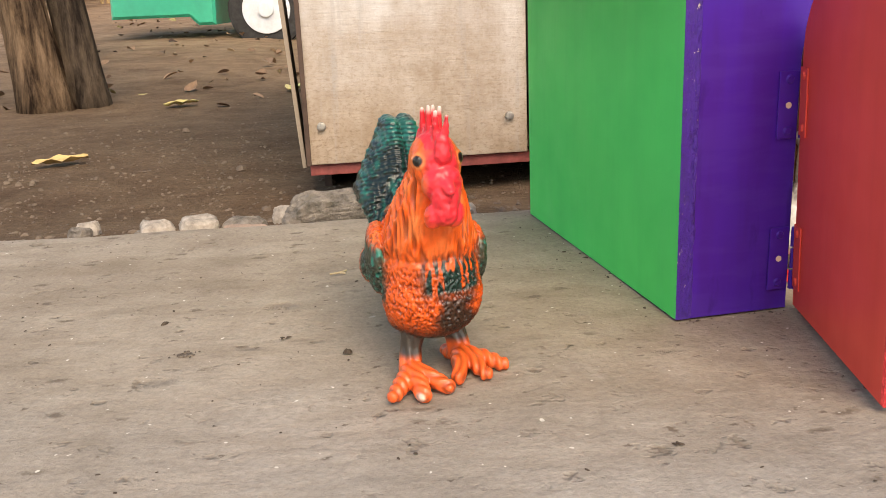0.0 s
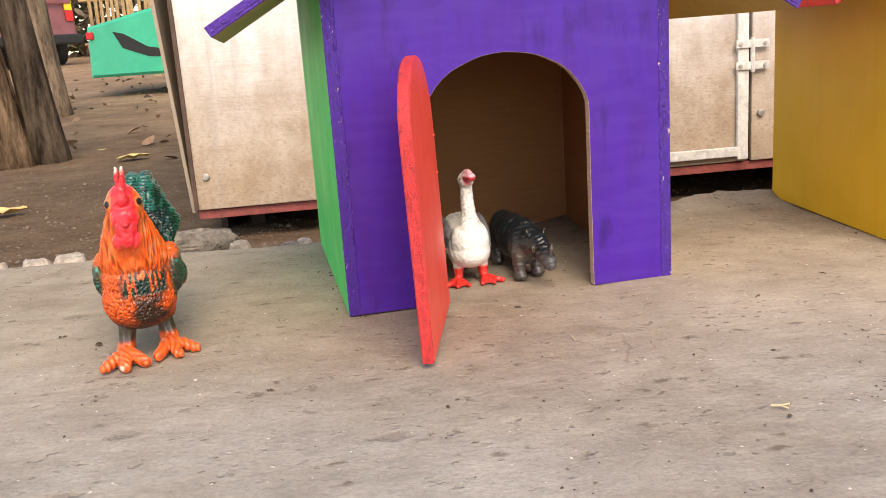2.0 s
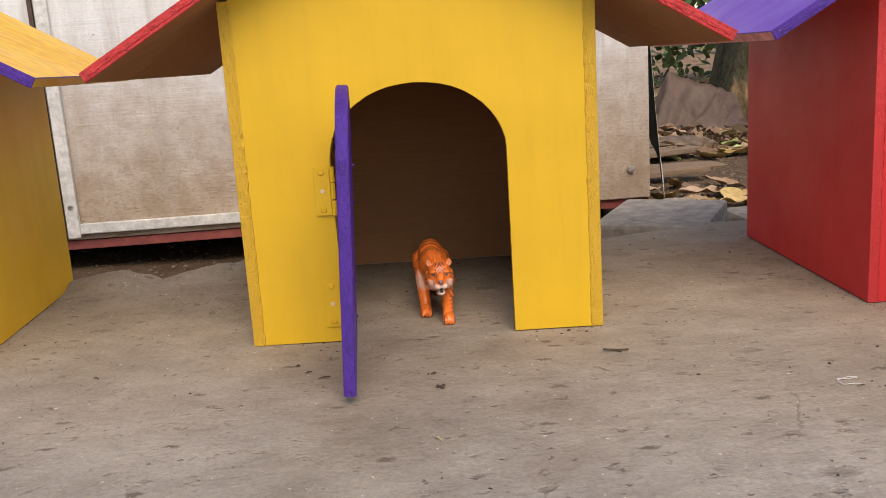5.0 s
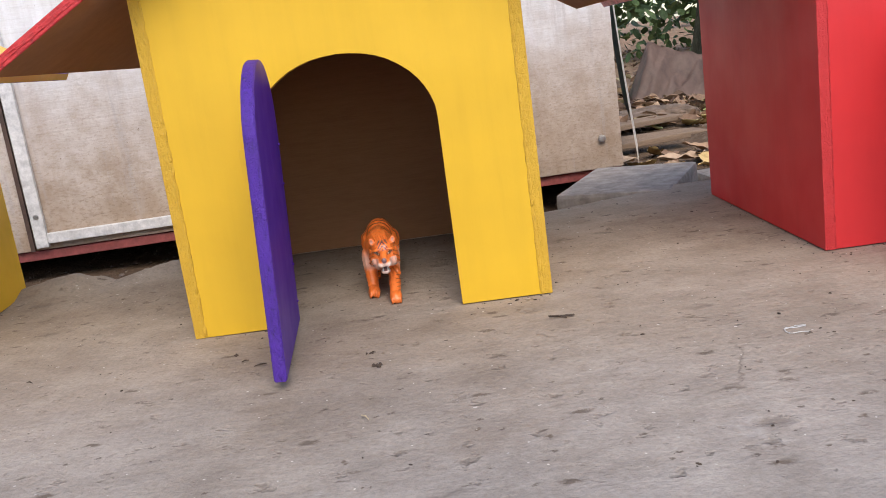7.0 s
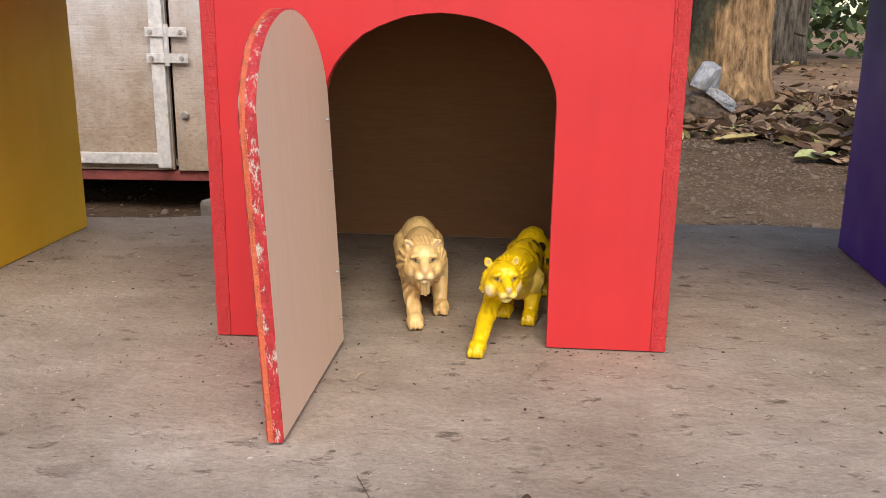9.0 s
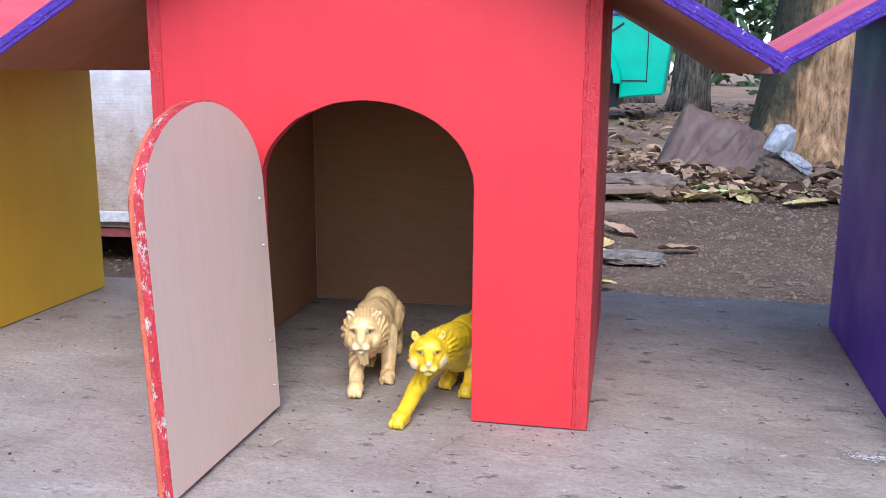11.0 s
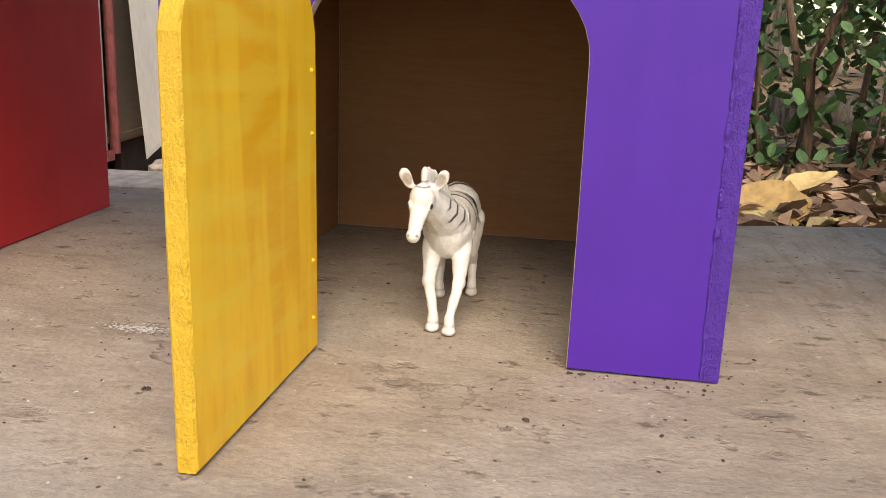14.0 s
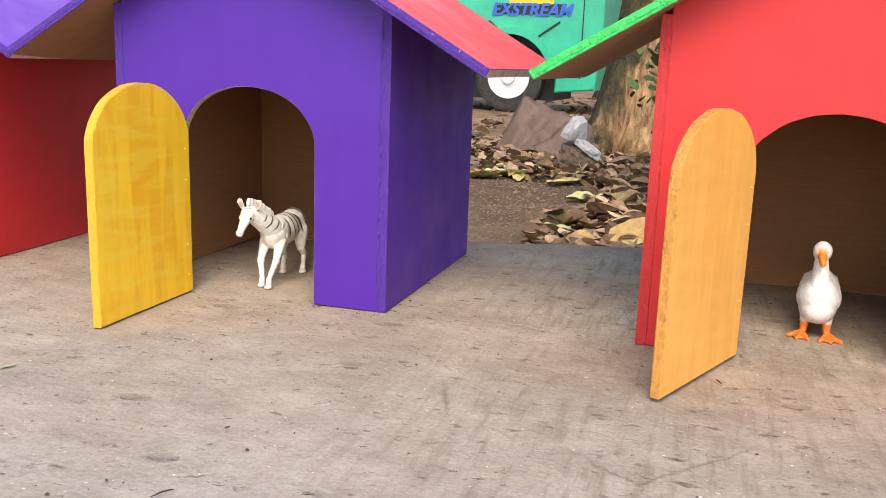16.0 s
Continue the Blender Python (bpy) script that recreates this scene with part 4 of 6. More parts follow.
# ---- leaf litter ----
def litter():
    rnd = random.Random(8)
    bm = bmesh.new()
    for k in range(17000):
        u = rnd.random()
        if u < 0.42:
            x, y = rnd.uniform(2.2, 5.4), 1.28 + abs(rnd.gauss(0, 1.3)) + 0.02
            if x < 2.46 + 0.22 * noise.noise((1.7, y * 1.8, 4)) or x > rnd.uniform(3.9, 5.6):
                continue
            if noise.noise((x * 3, y * 3, 2)) < rnd.uniform(-0.5, 0.1):
                continue
        elif u < 0.8:
            x = rnd.uniform(1.2, 3.5)
            y = 2.78 + 0.25 * noise.noise((x * 1.6, 0.4, 9)) + 1.6 * rnd.random() ** 0.8
            if x < rnd.uniform(1.2, 1.7) or x > rnd.uniform(2.9, 3.6):
                continue
            if noise.noise((x * 3, y * 3, 2)) < rnd.uniform(-0.6, 0.05):
                continue
        else:
            x, y = rnd.uniform(-4, 4), rnd.uniform(3.0, 11)
            if x < 1.2 and rnd.random() < 0.8:
                continue
        if y < slab_edge(x) + 0.03:
            continue
        leaf(bm, Vector((x, y, ground_z(x, y) + rnd.uniform(0.003, 0.03))), min(0.085, 0.050 * math.exp(rnd.gauss(0, 0.40))), rnd, True, rnd.uniform(0.40, 0.75), 0.75)
    tagged(part("leaf_litter", bm, DRY_LEAF), "scattered brown dry leaves on the earth", "leaves", kind="stuff")
    rows = []
    for k in range(11000):
        x, y = rnd.uniform(-1.2, 3.2), 1.16 + abs(rnd.gauss(0, 0.8))
        if y < slab_edge(x) + 0.02 or (x < 1.3 and rnd.random() < 0.35):
            continue
        r = 0.0017 * math.exp(abs(rnd.gauss(0, 0.6)))
        rows.append((x, y, ground_z(x, y) + r * 0.1, r * rnd.uniform(0.8, 1.5), r, r * rnd.uniform(0.5, 1), rnd.uniform(0, 6.3)))
    for k in range(15000):
        x, y = rnd.uniform(1.45, 3.0), 1.26 + 1.9 * rnd.random() ** 1.4
        if y > slab_edge(x) + 0.015:
            r = 0.0016 * math.exp(abs(rnd.gauss(0, 0.55)))
            rows.append((x, y, ground_z(x, y) + r * 0.1, r * rnd.uniform(0.8, 1.5), r, r * rnd.uniform(0.5, 1.1), rnd.uniform(0, 6.3)))
    pb = grains(rows)
    tagged(part("gravel", pb, GRAVEL), "small stones and crumbs on the earth", "gravel", kind="stuff")


litter()


# ---- vehicles ----
def wheel(parent, at, r, w, seed=0):
    g = part("wheel", cyl(r, w, 36, m=pose(0, 0, 0, 90), bevel=0.03), RUBBER, parent, "dusty black tyre", m=pose(*at))
    part("rim", join(cyl(r * 0.62, 0.02, 32, m=pose(0, 0, 0, 90), bevel=0.006), cyl(r * 0.2, 0.05, 20, m=pose(0, -0.012, 0, 90), bevel=0.01)), RIM_WHITE, g, "white painted steel rim", m=pose(0, -w / 2 - 0.003, 0))
    return g


def fender(x, z, r, w):
    """A half-round wheel arch flange."""
    bm = bmesh.new()
    n = 18
    rows = []
    for k in range(n + 1):
        a = math.pi * k / n
        c, s = math.cos(a), math.sin(a)
        rows.append([bm.verts.new((x + q * c, y, z + q * s)) for q, y in ((r, 0), (r, -w), (r + 0.05, -w), (r + 0.06, 0))])
    for a, b in zip(rows, rows[1:]):
        for k in range(3):
            bm.faces.new((a[k], b[k], b[k + 1], a[k + 1]))
    return bm


def truck():
    """A small teal utility vehicle, seen from its flank."""
    x0, y0 = 1.20, 7.1
    g = ground_z(x0, y0)
    t = new("utility_vehicle")
    t.matrix_basis = pose(x0, y0, g, 0, 0, -2)
    tagged(t, "small teal utility vehicle with white wheel rims", "vehicle")
    side = [(-2.0, 0.25), (-0.30, 0.25), (-0.30, 0.30)]
    side += [(0.08 - 0.36 * math.cos(math.pi * k / 12), 0.30 + 0.34 * math.sin(math.pi * k / 12)) for k in range(1, 12)]
    side += [(0.46, 0.30), (0.46, 0.17), (0.78, 0.20), (0.82, 0.55), (0.82, 1.55), (-2.0, 1.55)]
    part("body", board(side, 1.25, bevel=0.012), TEAL, t)
    part("arch_liner", box((0.70, 0.9, 0.6), (0.08, 0.6, 0.4)), BLACK, t)
    part("fender", fender(0.08, 0.28, 0.34, 0.05), TEAL, t)
    part("door_seam", box((0.008, 0.006, 0.75), (0.66, -0.004, 0.66)), BLACK, t)
    part("door_seam", box((0.28, 0.006, 0.010), (0.52, -0.004, 0.30)), BLACK, t)
    part("window", box((0.7, 0.01, 0.42), (0.5, -0.005, 1.26), 0.004), GLASS, t)
    part("decal", box((0.56, 0.004, 0.085), (0.24, -0.004, 0.815), 0.001), BLACK, t, "black sticker plate")
    part("decal", box((0.36, 0.004, 0.045), (0.24, -0.004, 0.875), 0.001), YELLOW_DECAL, t, "yellow sticker stripe")
    cu = bpy.data.curves.new("lettering", "FONT")
    cu.offset = 0.004
    cu.body, cu.size, cu.align_x, cu.extrude, cu.shear = "EXSTREAM", 0.135, "CENTER", 0.002, 0.25
    tmp = bpy.data.objects.new("lettering", cu)
    me = bpy.data.meshes.new_from_object(tmp)
    bpy.data.objects.remove(tmp)
    me.materials.append(BLUE)
    lt = new("lettering", me)
    lt.parent, lt.matrix_basis = t, pose(0.24, -0.010, 0.765, 90)
    tagged(lt, "blue slanted block lettering")
    for pts in (((-0.26, 0.72), (-0.12, 0.60)), ((-0.12, 0.60), (0.0, 0.66)), ((0.0, 0.66), (0.12, 0.58)), ((0.12, 0.58), (0.2, 0.64)), ((0.2, 0.64), (0.32, 0.72))):
        (ax, az), (bx, bz) = pts
        ln = math.hypot(bx - ax, bz - az)
        part("decal", box((ln, 0.004, 0.018), (0, 0, 0), 0.001), BLACK, t, "black pinstripe", m=pose((ax + bx) / 2 + 0.16, -0.004, (az + bz) / 2, 0, -math.degrees(math.atan2(bz - az, bx - ax)), 0))
    wheel(t, (0.08, 0.09, 0.28), 0.28, 0.15)
    wheel(t, (-1.45, 0.09, 0.235), 0.235, 0.15)
    return t


truck()


def tricycle():
    """A teal motor-tricycle cab, low at the back, on a white-rimmed wheel."""
    x0, y0 = -0.76, 6.6
    g = ground_z(x0, y0) - 0.075
    t = new("motor_tricycle")
    t.matrix_basis = pose(x0, y0, g)
    tagged(t, "teal motor tricycle with black swoosh on its tail", "vehicle")
    side = [(-1.06, 0.24), (-0.52, 0.24), (-0.46, 0.18), (-0.34, 0.18), (-0.33, 0.46), (-0.1, 0.52), (0.9, 0.52), (0.9, 0.75), (-0.4, 0.75), (-1.04, 0.60)]
    part("body", board(side, 0.8, bevel=0.02), TEAL, t)
    sw = [(-0.86, 0.56), (-0.80, 0.44), (-0.62, 0.37), (-0.36, 0.35), (-0.36, 0.39), (-0.62, 0.44), (-0.78, 0.54)]
    part("swoosh", board(sw, 0.004, bevel=0), BLACK, t, "black painted swoosh", m=pose(0, -0.005, 0))
    part("tail_lamp", box((0.05, 0.03, 0.05), (0, 0, 0), 0.006), PAINT["red"], t, "red tail lamp", m=pose(-1.02, -0.012, 0.54))
    wheel(t, (0.02, 0.05, 0.27), 0.27, 0.12)
    part("cab", box((1.3, 0.75, 0.9), (0.3, 0.42, 1.2), 0.03), TEAL, t)
    return t


tricycle()


def van():
    """A van parked askew, its tail and flank towards the stall."""
    t = new("parked_van")
    x0, y0 = VAN_AT
    t.matrix_basis = pose(x0, y0, ground_z(x0, y0) - 0.02, 0, 0, 135)
    tagged(t, "dusty maroon van with dark windows parked in the yard", "vehicle")
    side = [(-1.95, 0.38), (1.9, 0.35), (2.0, 0.9), (1.75, 1.05), (1.35, 1.72), (-1.74, 1.80), (-1.86, 1.20)]
    part("body", board(side, 1.62, pose(0, -0.81, 0), 0.05), MAROON, t)
    for a, b in ((-1.6, -0.75), (-0.6, 0.25), (0.4, 1.2)):
        for y in (-0.812, 0.812):
            part("window", box((b - a, 0.02, 0.58), ((a + b) / 2, y, 1.38), 0.006), GLASS, t)
    rake = math.degrees(math.atan2(0.12, 0.60))
    part("rear_window", box((0.02, 1.30, 0.52), (0, 0, 0), 0.006, pose(-1.812, 0, 1.49, 0, rake, 0)), GLASS, t)
    part("bumper", box((0.16, 1.66, 0.16), (-1.98, 0, 0.42), 0.03), BLACK, t)
    part("trim", box((0.02, 1.50, 0.04), (-1.935, 0, 1.02), 0.005), MAROON, t)
    for y in (-0.70, 0.70):
        part("tail_lamp", box((0.03, 0.13, 0.17), (-1.930, y, 0.80), 0.008), PAINT["red"], t, "red tail lamp")
        part("tail_lamp", box((0.03, 0.13, 0.15), (-1.918, y, 0.965), 0.008), YELLOW_DECAL, t, "amber tail lamp")
    part("plate", box((0.02, 0.34, 0.12), (-1.945, 0, 0.66), 0.004), BAMBOO, t, "dusty number plate with blank bars")
    for k in range(4):
        part("plate_bar", box((0.006, 0.05, 0.07), (-1.957, -0.13 + 0.085 * k, 0.66), 0.001), BLACK, t)
    for x in (-1.15, 1.25):
        for y in (-0.74, 0.74):
            part("wheel", cyl(0.32, 0.18, 28, m=pose(0, 0, 0, 90), bevel=0.03), RUBBER, t, "dusty black tyre", m=pose(x, y, 0.32))


VAN_AT = (-6.83, 16.5)
van()


def fence():
    """A leaning fence of split bamboo."""
    rnd = random.Random(3)
    f = new("bamboo_fence")
    f.matrix_basis = pose(-5.2, 17.5, ground_z(-3.2, 17.5))
    tagged(f, "weathered bamboo slat fence across the yard", "fence")
    for z in (0.3, 1.1):
        part("rail", tube([(-0.2, 0.03, z), (6.2, 0.03, z)], 0.03), BAMBOO, f)
    for k in range(60):
        x = k * 0.1 + rnd.uniform(-0.015, 0.015)
        part("slat", tube([(x, 0, 0), (x + rnd.uniform(-0.05, 0.05), 0, rnd.uniform(1.3, 1.6))], 0.035, 6), BAMBOO, f)


fence()


def hedge(name, x0, x1, y, h, n, seed, label, size=1.0, material=FAR_LEAF):
    rnd = random.Random(seed)
    bm = bmesh.new()
    for k in range(n):
        x = rnd.uniform(x0, x1)
        top = h * (0.6 + 0.5 * noise.noise((x * 0.35, seed, 0)) + 0.25 * noise.noise((x * 1.3, seed, 5)))
        z = top * rnd.random() ** 0.8
        leaf(bm, Vector((x, y + rnd.gauss(0, 0.6), z + ground_z(x, y))), rnd.uniform(0.15, 0.4) * size * max(1, y / 18), rnd, wide=0.6)
    tagged(part(name, bm, material), label, "foliage", kind="stuff")


hedge("far_foliage", -16, 18, 27, 9, 9000, 1, "distant green trees and undergrowth")
hedge("far_foliage", 2.8, 9, 8.5, 2.4, 7000, 2, "green undergrowth behind the yard", 0.35)
BRUSH = leaf_mat("dry_brush", (0.045, 0.034, 0.024), (0.20, 0.155, 0.11), True, ((0.09, 0.095, 0.05), (0.15, 0.115, 0.085)))
hedge("dry_brush", -15, 1.5, 21.5, 4.6, 9000, 6, "brown dry brush along the far side of the yard", 0.62, BRUSH)


# ---- rubbish and fallen leaves ----
def crumpled(name, size, seed, material, m, label, category, facets=16, pleat=0.03):
    """A heap of stiff sheeting: flat tucked facets meeting in creases, with pleats running down them."""
    rnd = random.Random(seed)
    planes = []
    for k in range(facets):
        d = Vector((rnd.gauss(0, 1), rnd.gauss(0, 1), rnd.gauss(0.25, 0.8))).normalized()
        planes.append((d, rnd.uniform(0.62, 0.95)))
    bm = bmesh.new()
    bmesh.ops.create_icosphere(bm, subdivisions=5, radius=1)
    o = Vector((seed * 3.1, 0, 0))
    for v in bm.verts:
        n = v.co.normalized()
        k = min([1.15] + [h / n.dot(d) for d, h in planes if n.dot(d) > 0.2])
        k += pleat * (1 - 2.5 * abs(noise.noise(Vector((n.x * 5, n.y * 5, n.z * 1.6)) + o))) + 0.5 * pleat * noise.noise(n * 11 + o) + 0.10 * noise.noise(n * 2 + o)
        v.co = Vector((n.x * size[0], n.y * size[1], max(n.z, -0.5) * size[2])) * k
    return tagged(part(name, bm, material, m=m, smooth=True), label, category)


def folded_sheet(m):
    """A stiff brown sheet of dried leaf fibre, folded into a tent with ribs running down from its ridge."""
    bm = bmesh.new()
    nu, nv, rows = 40, 24, []
    for i in range(nu + 1):
        u = i / nu
        x = -0.20 + 0.42 * u
        ridge = float(np.interp(u, (0, 0.06, 0.20, 0.45, 0.75, 0.93, 1), (0.01, 0.075, 0.195, 0.150, 0.125, 0.095, 0.01)))
        row = []
        for j in range(nv + 1):
            v = j / nv
            w = abs(v - 0.55) / 0.55 if v < 0.55 else (v - 0.55) / 0.45
            rib = 0.006 * (1 - 2.2 * abs(((u * 6 + w * 2.2 + 0.5 * noise.noise((u * 3, v * 3, 8))) % 1) - 0.5) * 2) + 0.020 * noise.noise((u * 3.5, v * 3, 4)) + 0.006 * noise.noise((u * 16, v * 12, 2))
            sag = 0.16 * (w - w * w)
            z = ridge * (1 - w) - sag * ridge + rib * (0.5 + w * (1 - w) * 5)
            row.append(bm.verts.new((x + 0.03 * (1 - w) * math.sin(u * 3), -0.13 + 0.26 * v + 0.02 * noise.noise((u * 4, v * 2, 1)), max(z, -0.01))))
        rows.append(row)
    for a, b in zip(rows, rows[1:]):
        for j in range(nv):
            bm.faces.new((a[j], b[j], b[j + 1], a[j + 1]))
    bmesh.ops.solidify(bm, geom=bm.faces[:], thickness=0.003)
    return tagged(part("folded_sheet", bm, SACK, smooth=True, m=m), "large brown folded dry sheet with ribs among leaves", "sheet")


folded_sheet(pose(2.13, 3.70, ground_z(2.1, 3.68) + 0.02, 0, 0, 4) @ Matrix.Diagonal((1.0, 0.9, 1.28, 1)))
stone(2.33, 3.28, 0.085, (1.0, 0.7, 0.70), 41, CLOD, z=-0.085, label="brown clod of earth among the leaves")
bag = crumpled("plastic_bag", (0.048, 0.034, 0.066), 5, BAG, pose(2.318, 3.24, 0.040, 0, 24, 0), "white crumpled plastic bag by the trunk", "plastic bag", 12, 0.10)
tail = crumpled("bag_tail", (0.062, 0.020, 0.026), 9, BAG, pose(0.070, -0.004, -0.036, 0, 12, 0), "", "", 14, 0.14)
tail.parent = bag
tagged(part("log", tube([(0, 0, 0), (0.5, 0.1, 0.03), (1.1, 0.15, 0.0)], [0.08, 0.085, 0.07], 14), BARK_GREY, smooth=True, m=pose(2.95, 3.35, ground_z(3.2, 3.4) + 0.06)), "fallen log among dry leaves", "log")


def big_leaf(x, y, length, wide, turn, seed, material, label, z=None, tip=0.0):
    """A curled fallen leaf with a midrib and ragged margin."""
    rnd = random.Random(seed)
    bm = bmesh.new()
    n, rows = 12, []
    for k in range(n + 1):
        u = k / n
        w = wide * math.sin(math.pi * min(u * 1.02, 1)) ** 0.7 * (1 + 0.2 * noise.noise((u * 6, seed, 0))) + 0.001
        row = []
        for j in range(-3, 4):
            v = j / 3
            row.append(bm.verts.new(((u - 0.5) * length, v * w, 0.35 * w * v * v + 0.08 * length * noise.noise((u * 5, v * 2, seed)) + 0.12 * length * (u - 0.4) ** 2)))
        rows.append(row)
    for a, b in zip(rows, rows[1:]):
        for j in range(6):
            bm.faces.new((a[j], b[j], b[j + 1], a[j + 1]))
    g = ground_z(x, y) + 0.012 if z is None else z
    return tagged(part("fallen_leaf", bm, material, smooth=True, m=pose(x, y, g, rnd.uniform(-8, 8), tip, turn)), label, "leaf")


YLEAF = leaf_mat("pale_yellow_leaf", (0.48, 0.40, 0.16), (0.60, 0.52, 0.26), False)
GLEAF = leaf_mat("pale_green_leaf", (0.25, 0.32, 0.12), (0.42, 0.46, 0.22), False)
FRESH = leaf_mat("fresh_fallen_leaf", (0.36, 0.42, 0.16), (0.52, 0.56, 0.28), False)
TLEAF = leaf_mat("tan_leaf", (0.34, 0.23, 0.15), (0.54, 0.40, 0.28), False)
BLEAF = leaf_mat("brown_leaf", (0.22, 0.13, 0.08), (0.42, 0.28, 0.18), False)
big_leaf(2.64, 1.79, 0.22, 0.068, 58, 2, BIG_LEAF, "large curled yellow-brown dry leaf by the slab", tip=-24)
big_leaf(2.74, 1.93, 0.13, 0.045, 30, 3, BIG_LEAF, "large yellow-brown dry leaf resting on others", z=-0.06, tip=-18)
big_leaf(2.78, 1.73, 0.16, 0.045, -20, 4, BIG_LEAF, "yellow-brown dry leaf in the litter")
big_leaf(2.52, 1.74, 0.10, 0.03, 80, 5, BIG_LEAF, "small curled tan dry leaf in the litter", tip=-25)
big_leaf(2.46, 2.45, 0.13, 0.035, 20, 6, GLEAF, "pale green fallen leaf on bare earth")
big_leaf(1.975, 2.07, 0.095, 0.02, 8, 7, BLEAF, "brown fallen leaf on bare earth")
big_leaf(2.08, 3.0, 0.15, 0.04, -20, 8, GLEAF, "pale green fallen leaf in the litter")
big_leaf(-0.60, 3.2, 0.12, 0.03, 20, 9, YLEAF, "pale yellow fallen leaf on bare earth")
big_leaf(-0.63, 2.12, 0.12, 0.024, 25, 10, BIG_LEAF, "curled tan fallen leaf on bare earth")
big_leaf(-0.23, 3.6, 0.11, 0.04, 30, 11, GLEAF, "green fallen leaf on bare earth")
big_leaf(-0.25, 3.6, 0.13, 0.04, 70, 12, YLEAF, "pale fallen leaf on bare earth")
for k, (x, y, turn) in enumerate(((2.03, 2.96, 20), (2.14, 2.93, -30), (2.07, 2.86, 5), (2.19, 2.99, 50), (2.33, 2.98, 10), (1.80, 2.80, 160))):
    big_leaf(x, y, 0.15 - 0.008 * k, 0.036, turn, 200 + k, FRESH, "yellow-green fallen leaf lying on the litter", tip=-12)
for k in range(85):
    r = random.Random(100 + k)
    x, y = (r.uniform(1.6, 3.3), r.uniform(1.45, 3.8)) if k < 40 else (r.uniform(1.7, 2.75), r.uniform(2.7, 3.5))
    if x < 2.46 and y < 2.75:
        y = 2.75 + (y - 1.45) * 0.8
    big_leaf(x, y, r.uniform(0.06, 0.13), r.uniform(0.014, 0.032), r.uniform(0, 360), 20 + k, r.choice((BLEAF, BLEAF, BIG_LEAF, GLEAF) if k < 40 else (BLEAF, TLEAF, TLEAF, BIG_LEAF, GLEAF, YLEAF)), "curled dry leaf in the litter", tip=r.uniform(-15, 15))


# ---- crumbs on the slab ----
def crumbs():
    """Bits of bark, soil and grit lying on the concrete."""
    rnd = random.Random(31)
    rows = []
    for k in range(4200):
        x, y = rnd.uniform(-0.6, 3.3), rnd.uniform(-0.05, 1.2)
        if y > slab_edge(x) - 0.02 or rnd.random() > 0.25 + y or noise.noise((x * 2.5, y * 2.5, 9)) < rnd.uniform(-0.6, 0.3):
            continue
        r = 0.0005 * math.exp(abs(rnd.gauss(0, 0.45)))
        rows.append((x, y, r * 0.2, r * rnd.uniform(0.8, 2.2), r, r * 0.7, rnd.uniform(0, 6.3)))
    # swept up against the feet of the houses
    for cx, cy, a in ((0.492, 0.6935, 9.0), (1.0955, 0.7515, 0.6), (1.6955, 0.780, 1.4), (2.250, 0.7825, -1.3), (2.855, 0.769, 0.0)):
        ca, sa = math.cos(math.radians(a)), math.sin(math.radians(a))
        for k in range(80):
            off = 0.001 + abs(rnd.gauss(0, 0.010))
            if k % 2:
                u, v = rnd.choice((rnd.uniform(-W / 2, -HALF), rnd.uniform(HALF, W / 2))), -off
            else:
                u, v = rnd.choice((-1, 1)) * (W / 2 + off), rnd.uniform(0, DEPTH * 0.8)
            r = 0.00042 * math.exp(abs(rnd.gauss(0, 0.5)))
            rows.append((cx + ca * u - sa * v, cy + sa * u + ca * v, r * 0.2, r * rnd.uniform(0.8, 2.4), r, r * 0.8, rnd.uniform(0, 6.3)))
    bm = grains(rows)
    tagged(part("slab_crumbs", bm, CRUMB), "dark crumbs of soil and bark on the slab", "crumbs", kind="stuff")
    for k in range(22):
        x, y = rnd.uniform(-0.2, 3.1), rnd.uniform(0.1, 0.72)
        ln = rnd.uniform(0.006, 0.016)
        pts = [(-ln / 2, 0, 0.0016), (0, rnd.uniform(-0.0008, 0.0008), 0.0022), (ln / 2, rnd.uniform(-0.0015, 0.0015), 0.0014)]
        tagged(part("twig", tube(pts, [0.0004, 0.0007, 0.0004], 6), CRUMB if k % 3 else STRAW, m=pose(x, y, 0.0006, 0, 0, rnd.uniform(0, 360))), "tiny dry twig lying on the slab", "twig", "twigs on the slab")


CRUMB = plain("dark_crumb", (0.06, 0.042, 0.030), 0.95, scale=80, vary=0.5)
STRAW = plain("pale_straw", (0.48, 0.38, 0.24), 0.8, scale=80, vary=0.3)
crumbs()
PLANK_WOOD = plywood("split_plank", (0.27, 0.19, 0.13), (1, 9, 9), 0.9, 0.002)
for k, (x, y, ln, turn, tip) in enumerate(((1.66, 2.55, 0.62, 24, 3), (1.58, 2.38, 0.50, 8, -2), (1.74, 2.72, 0.44, 40, 2))):
    b = box((ln, 0.075, 0.016), (0, 0, 0), 0.003)
    for v in b.verts:
        v.co.y += 0.012 * noise.noise((v.co.x * 9, v.co.y * 30, k * 4))
    tagged(part("plank", b, PLANK_WOOD, m=pose(x, y, ground_z(x, y) + 0.014 + 0.012 * k, 4, tip, turn)), "weathered brown plank lying by the stall foot", "plank", "planks by the stall")
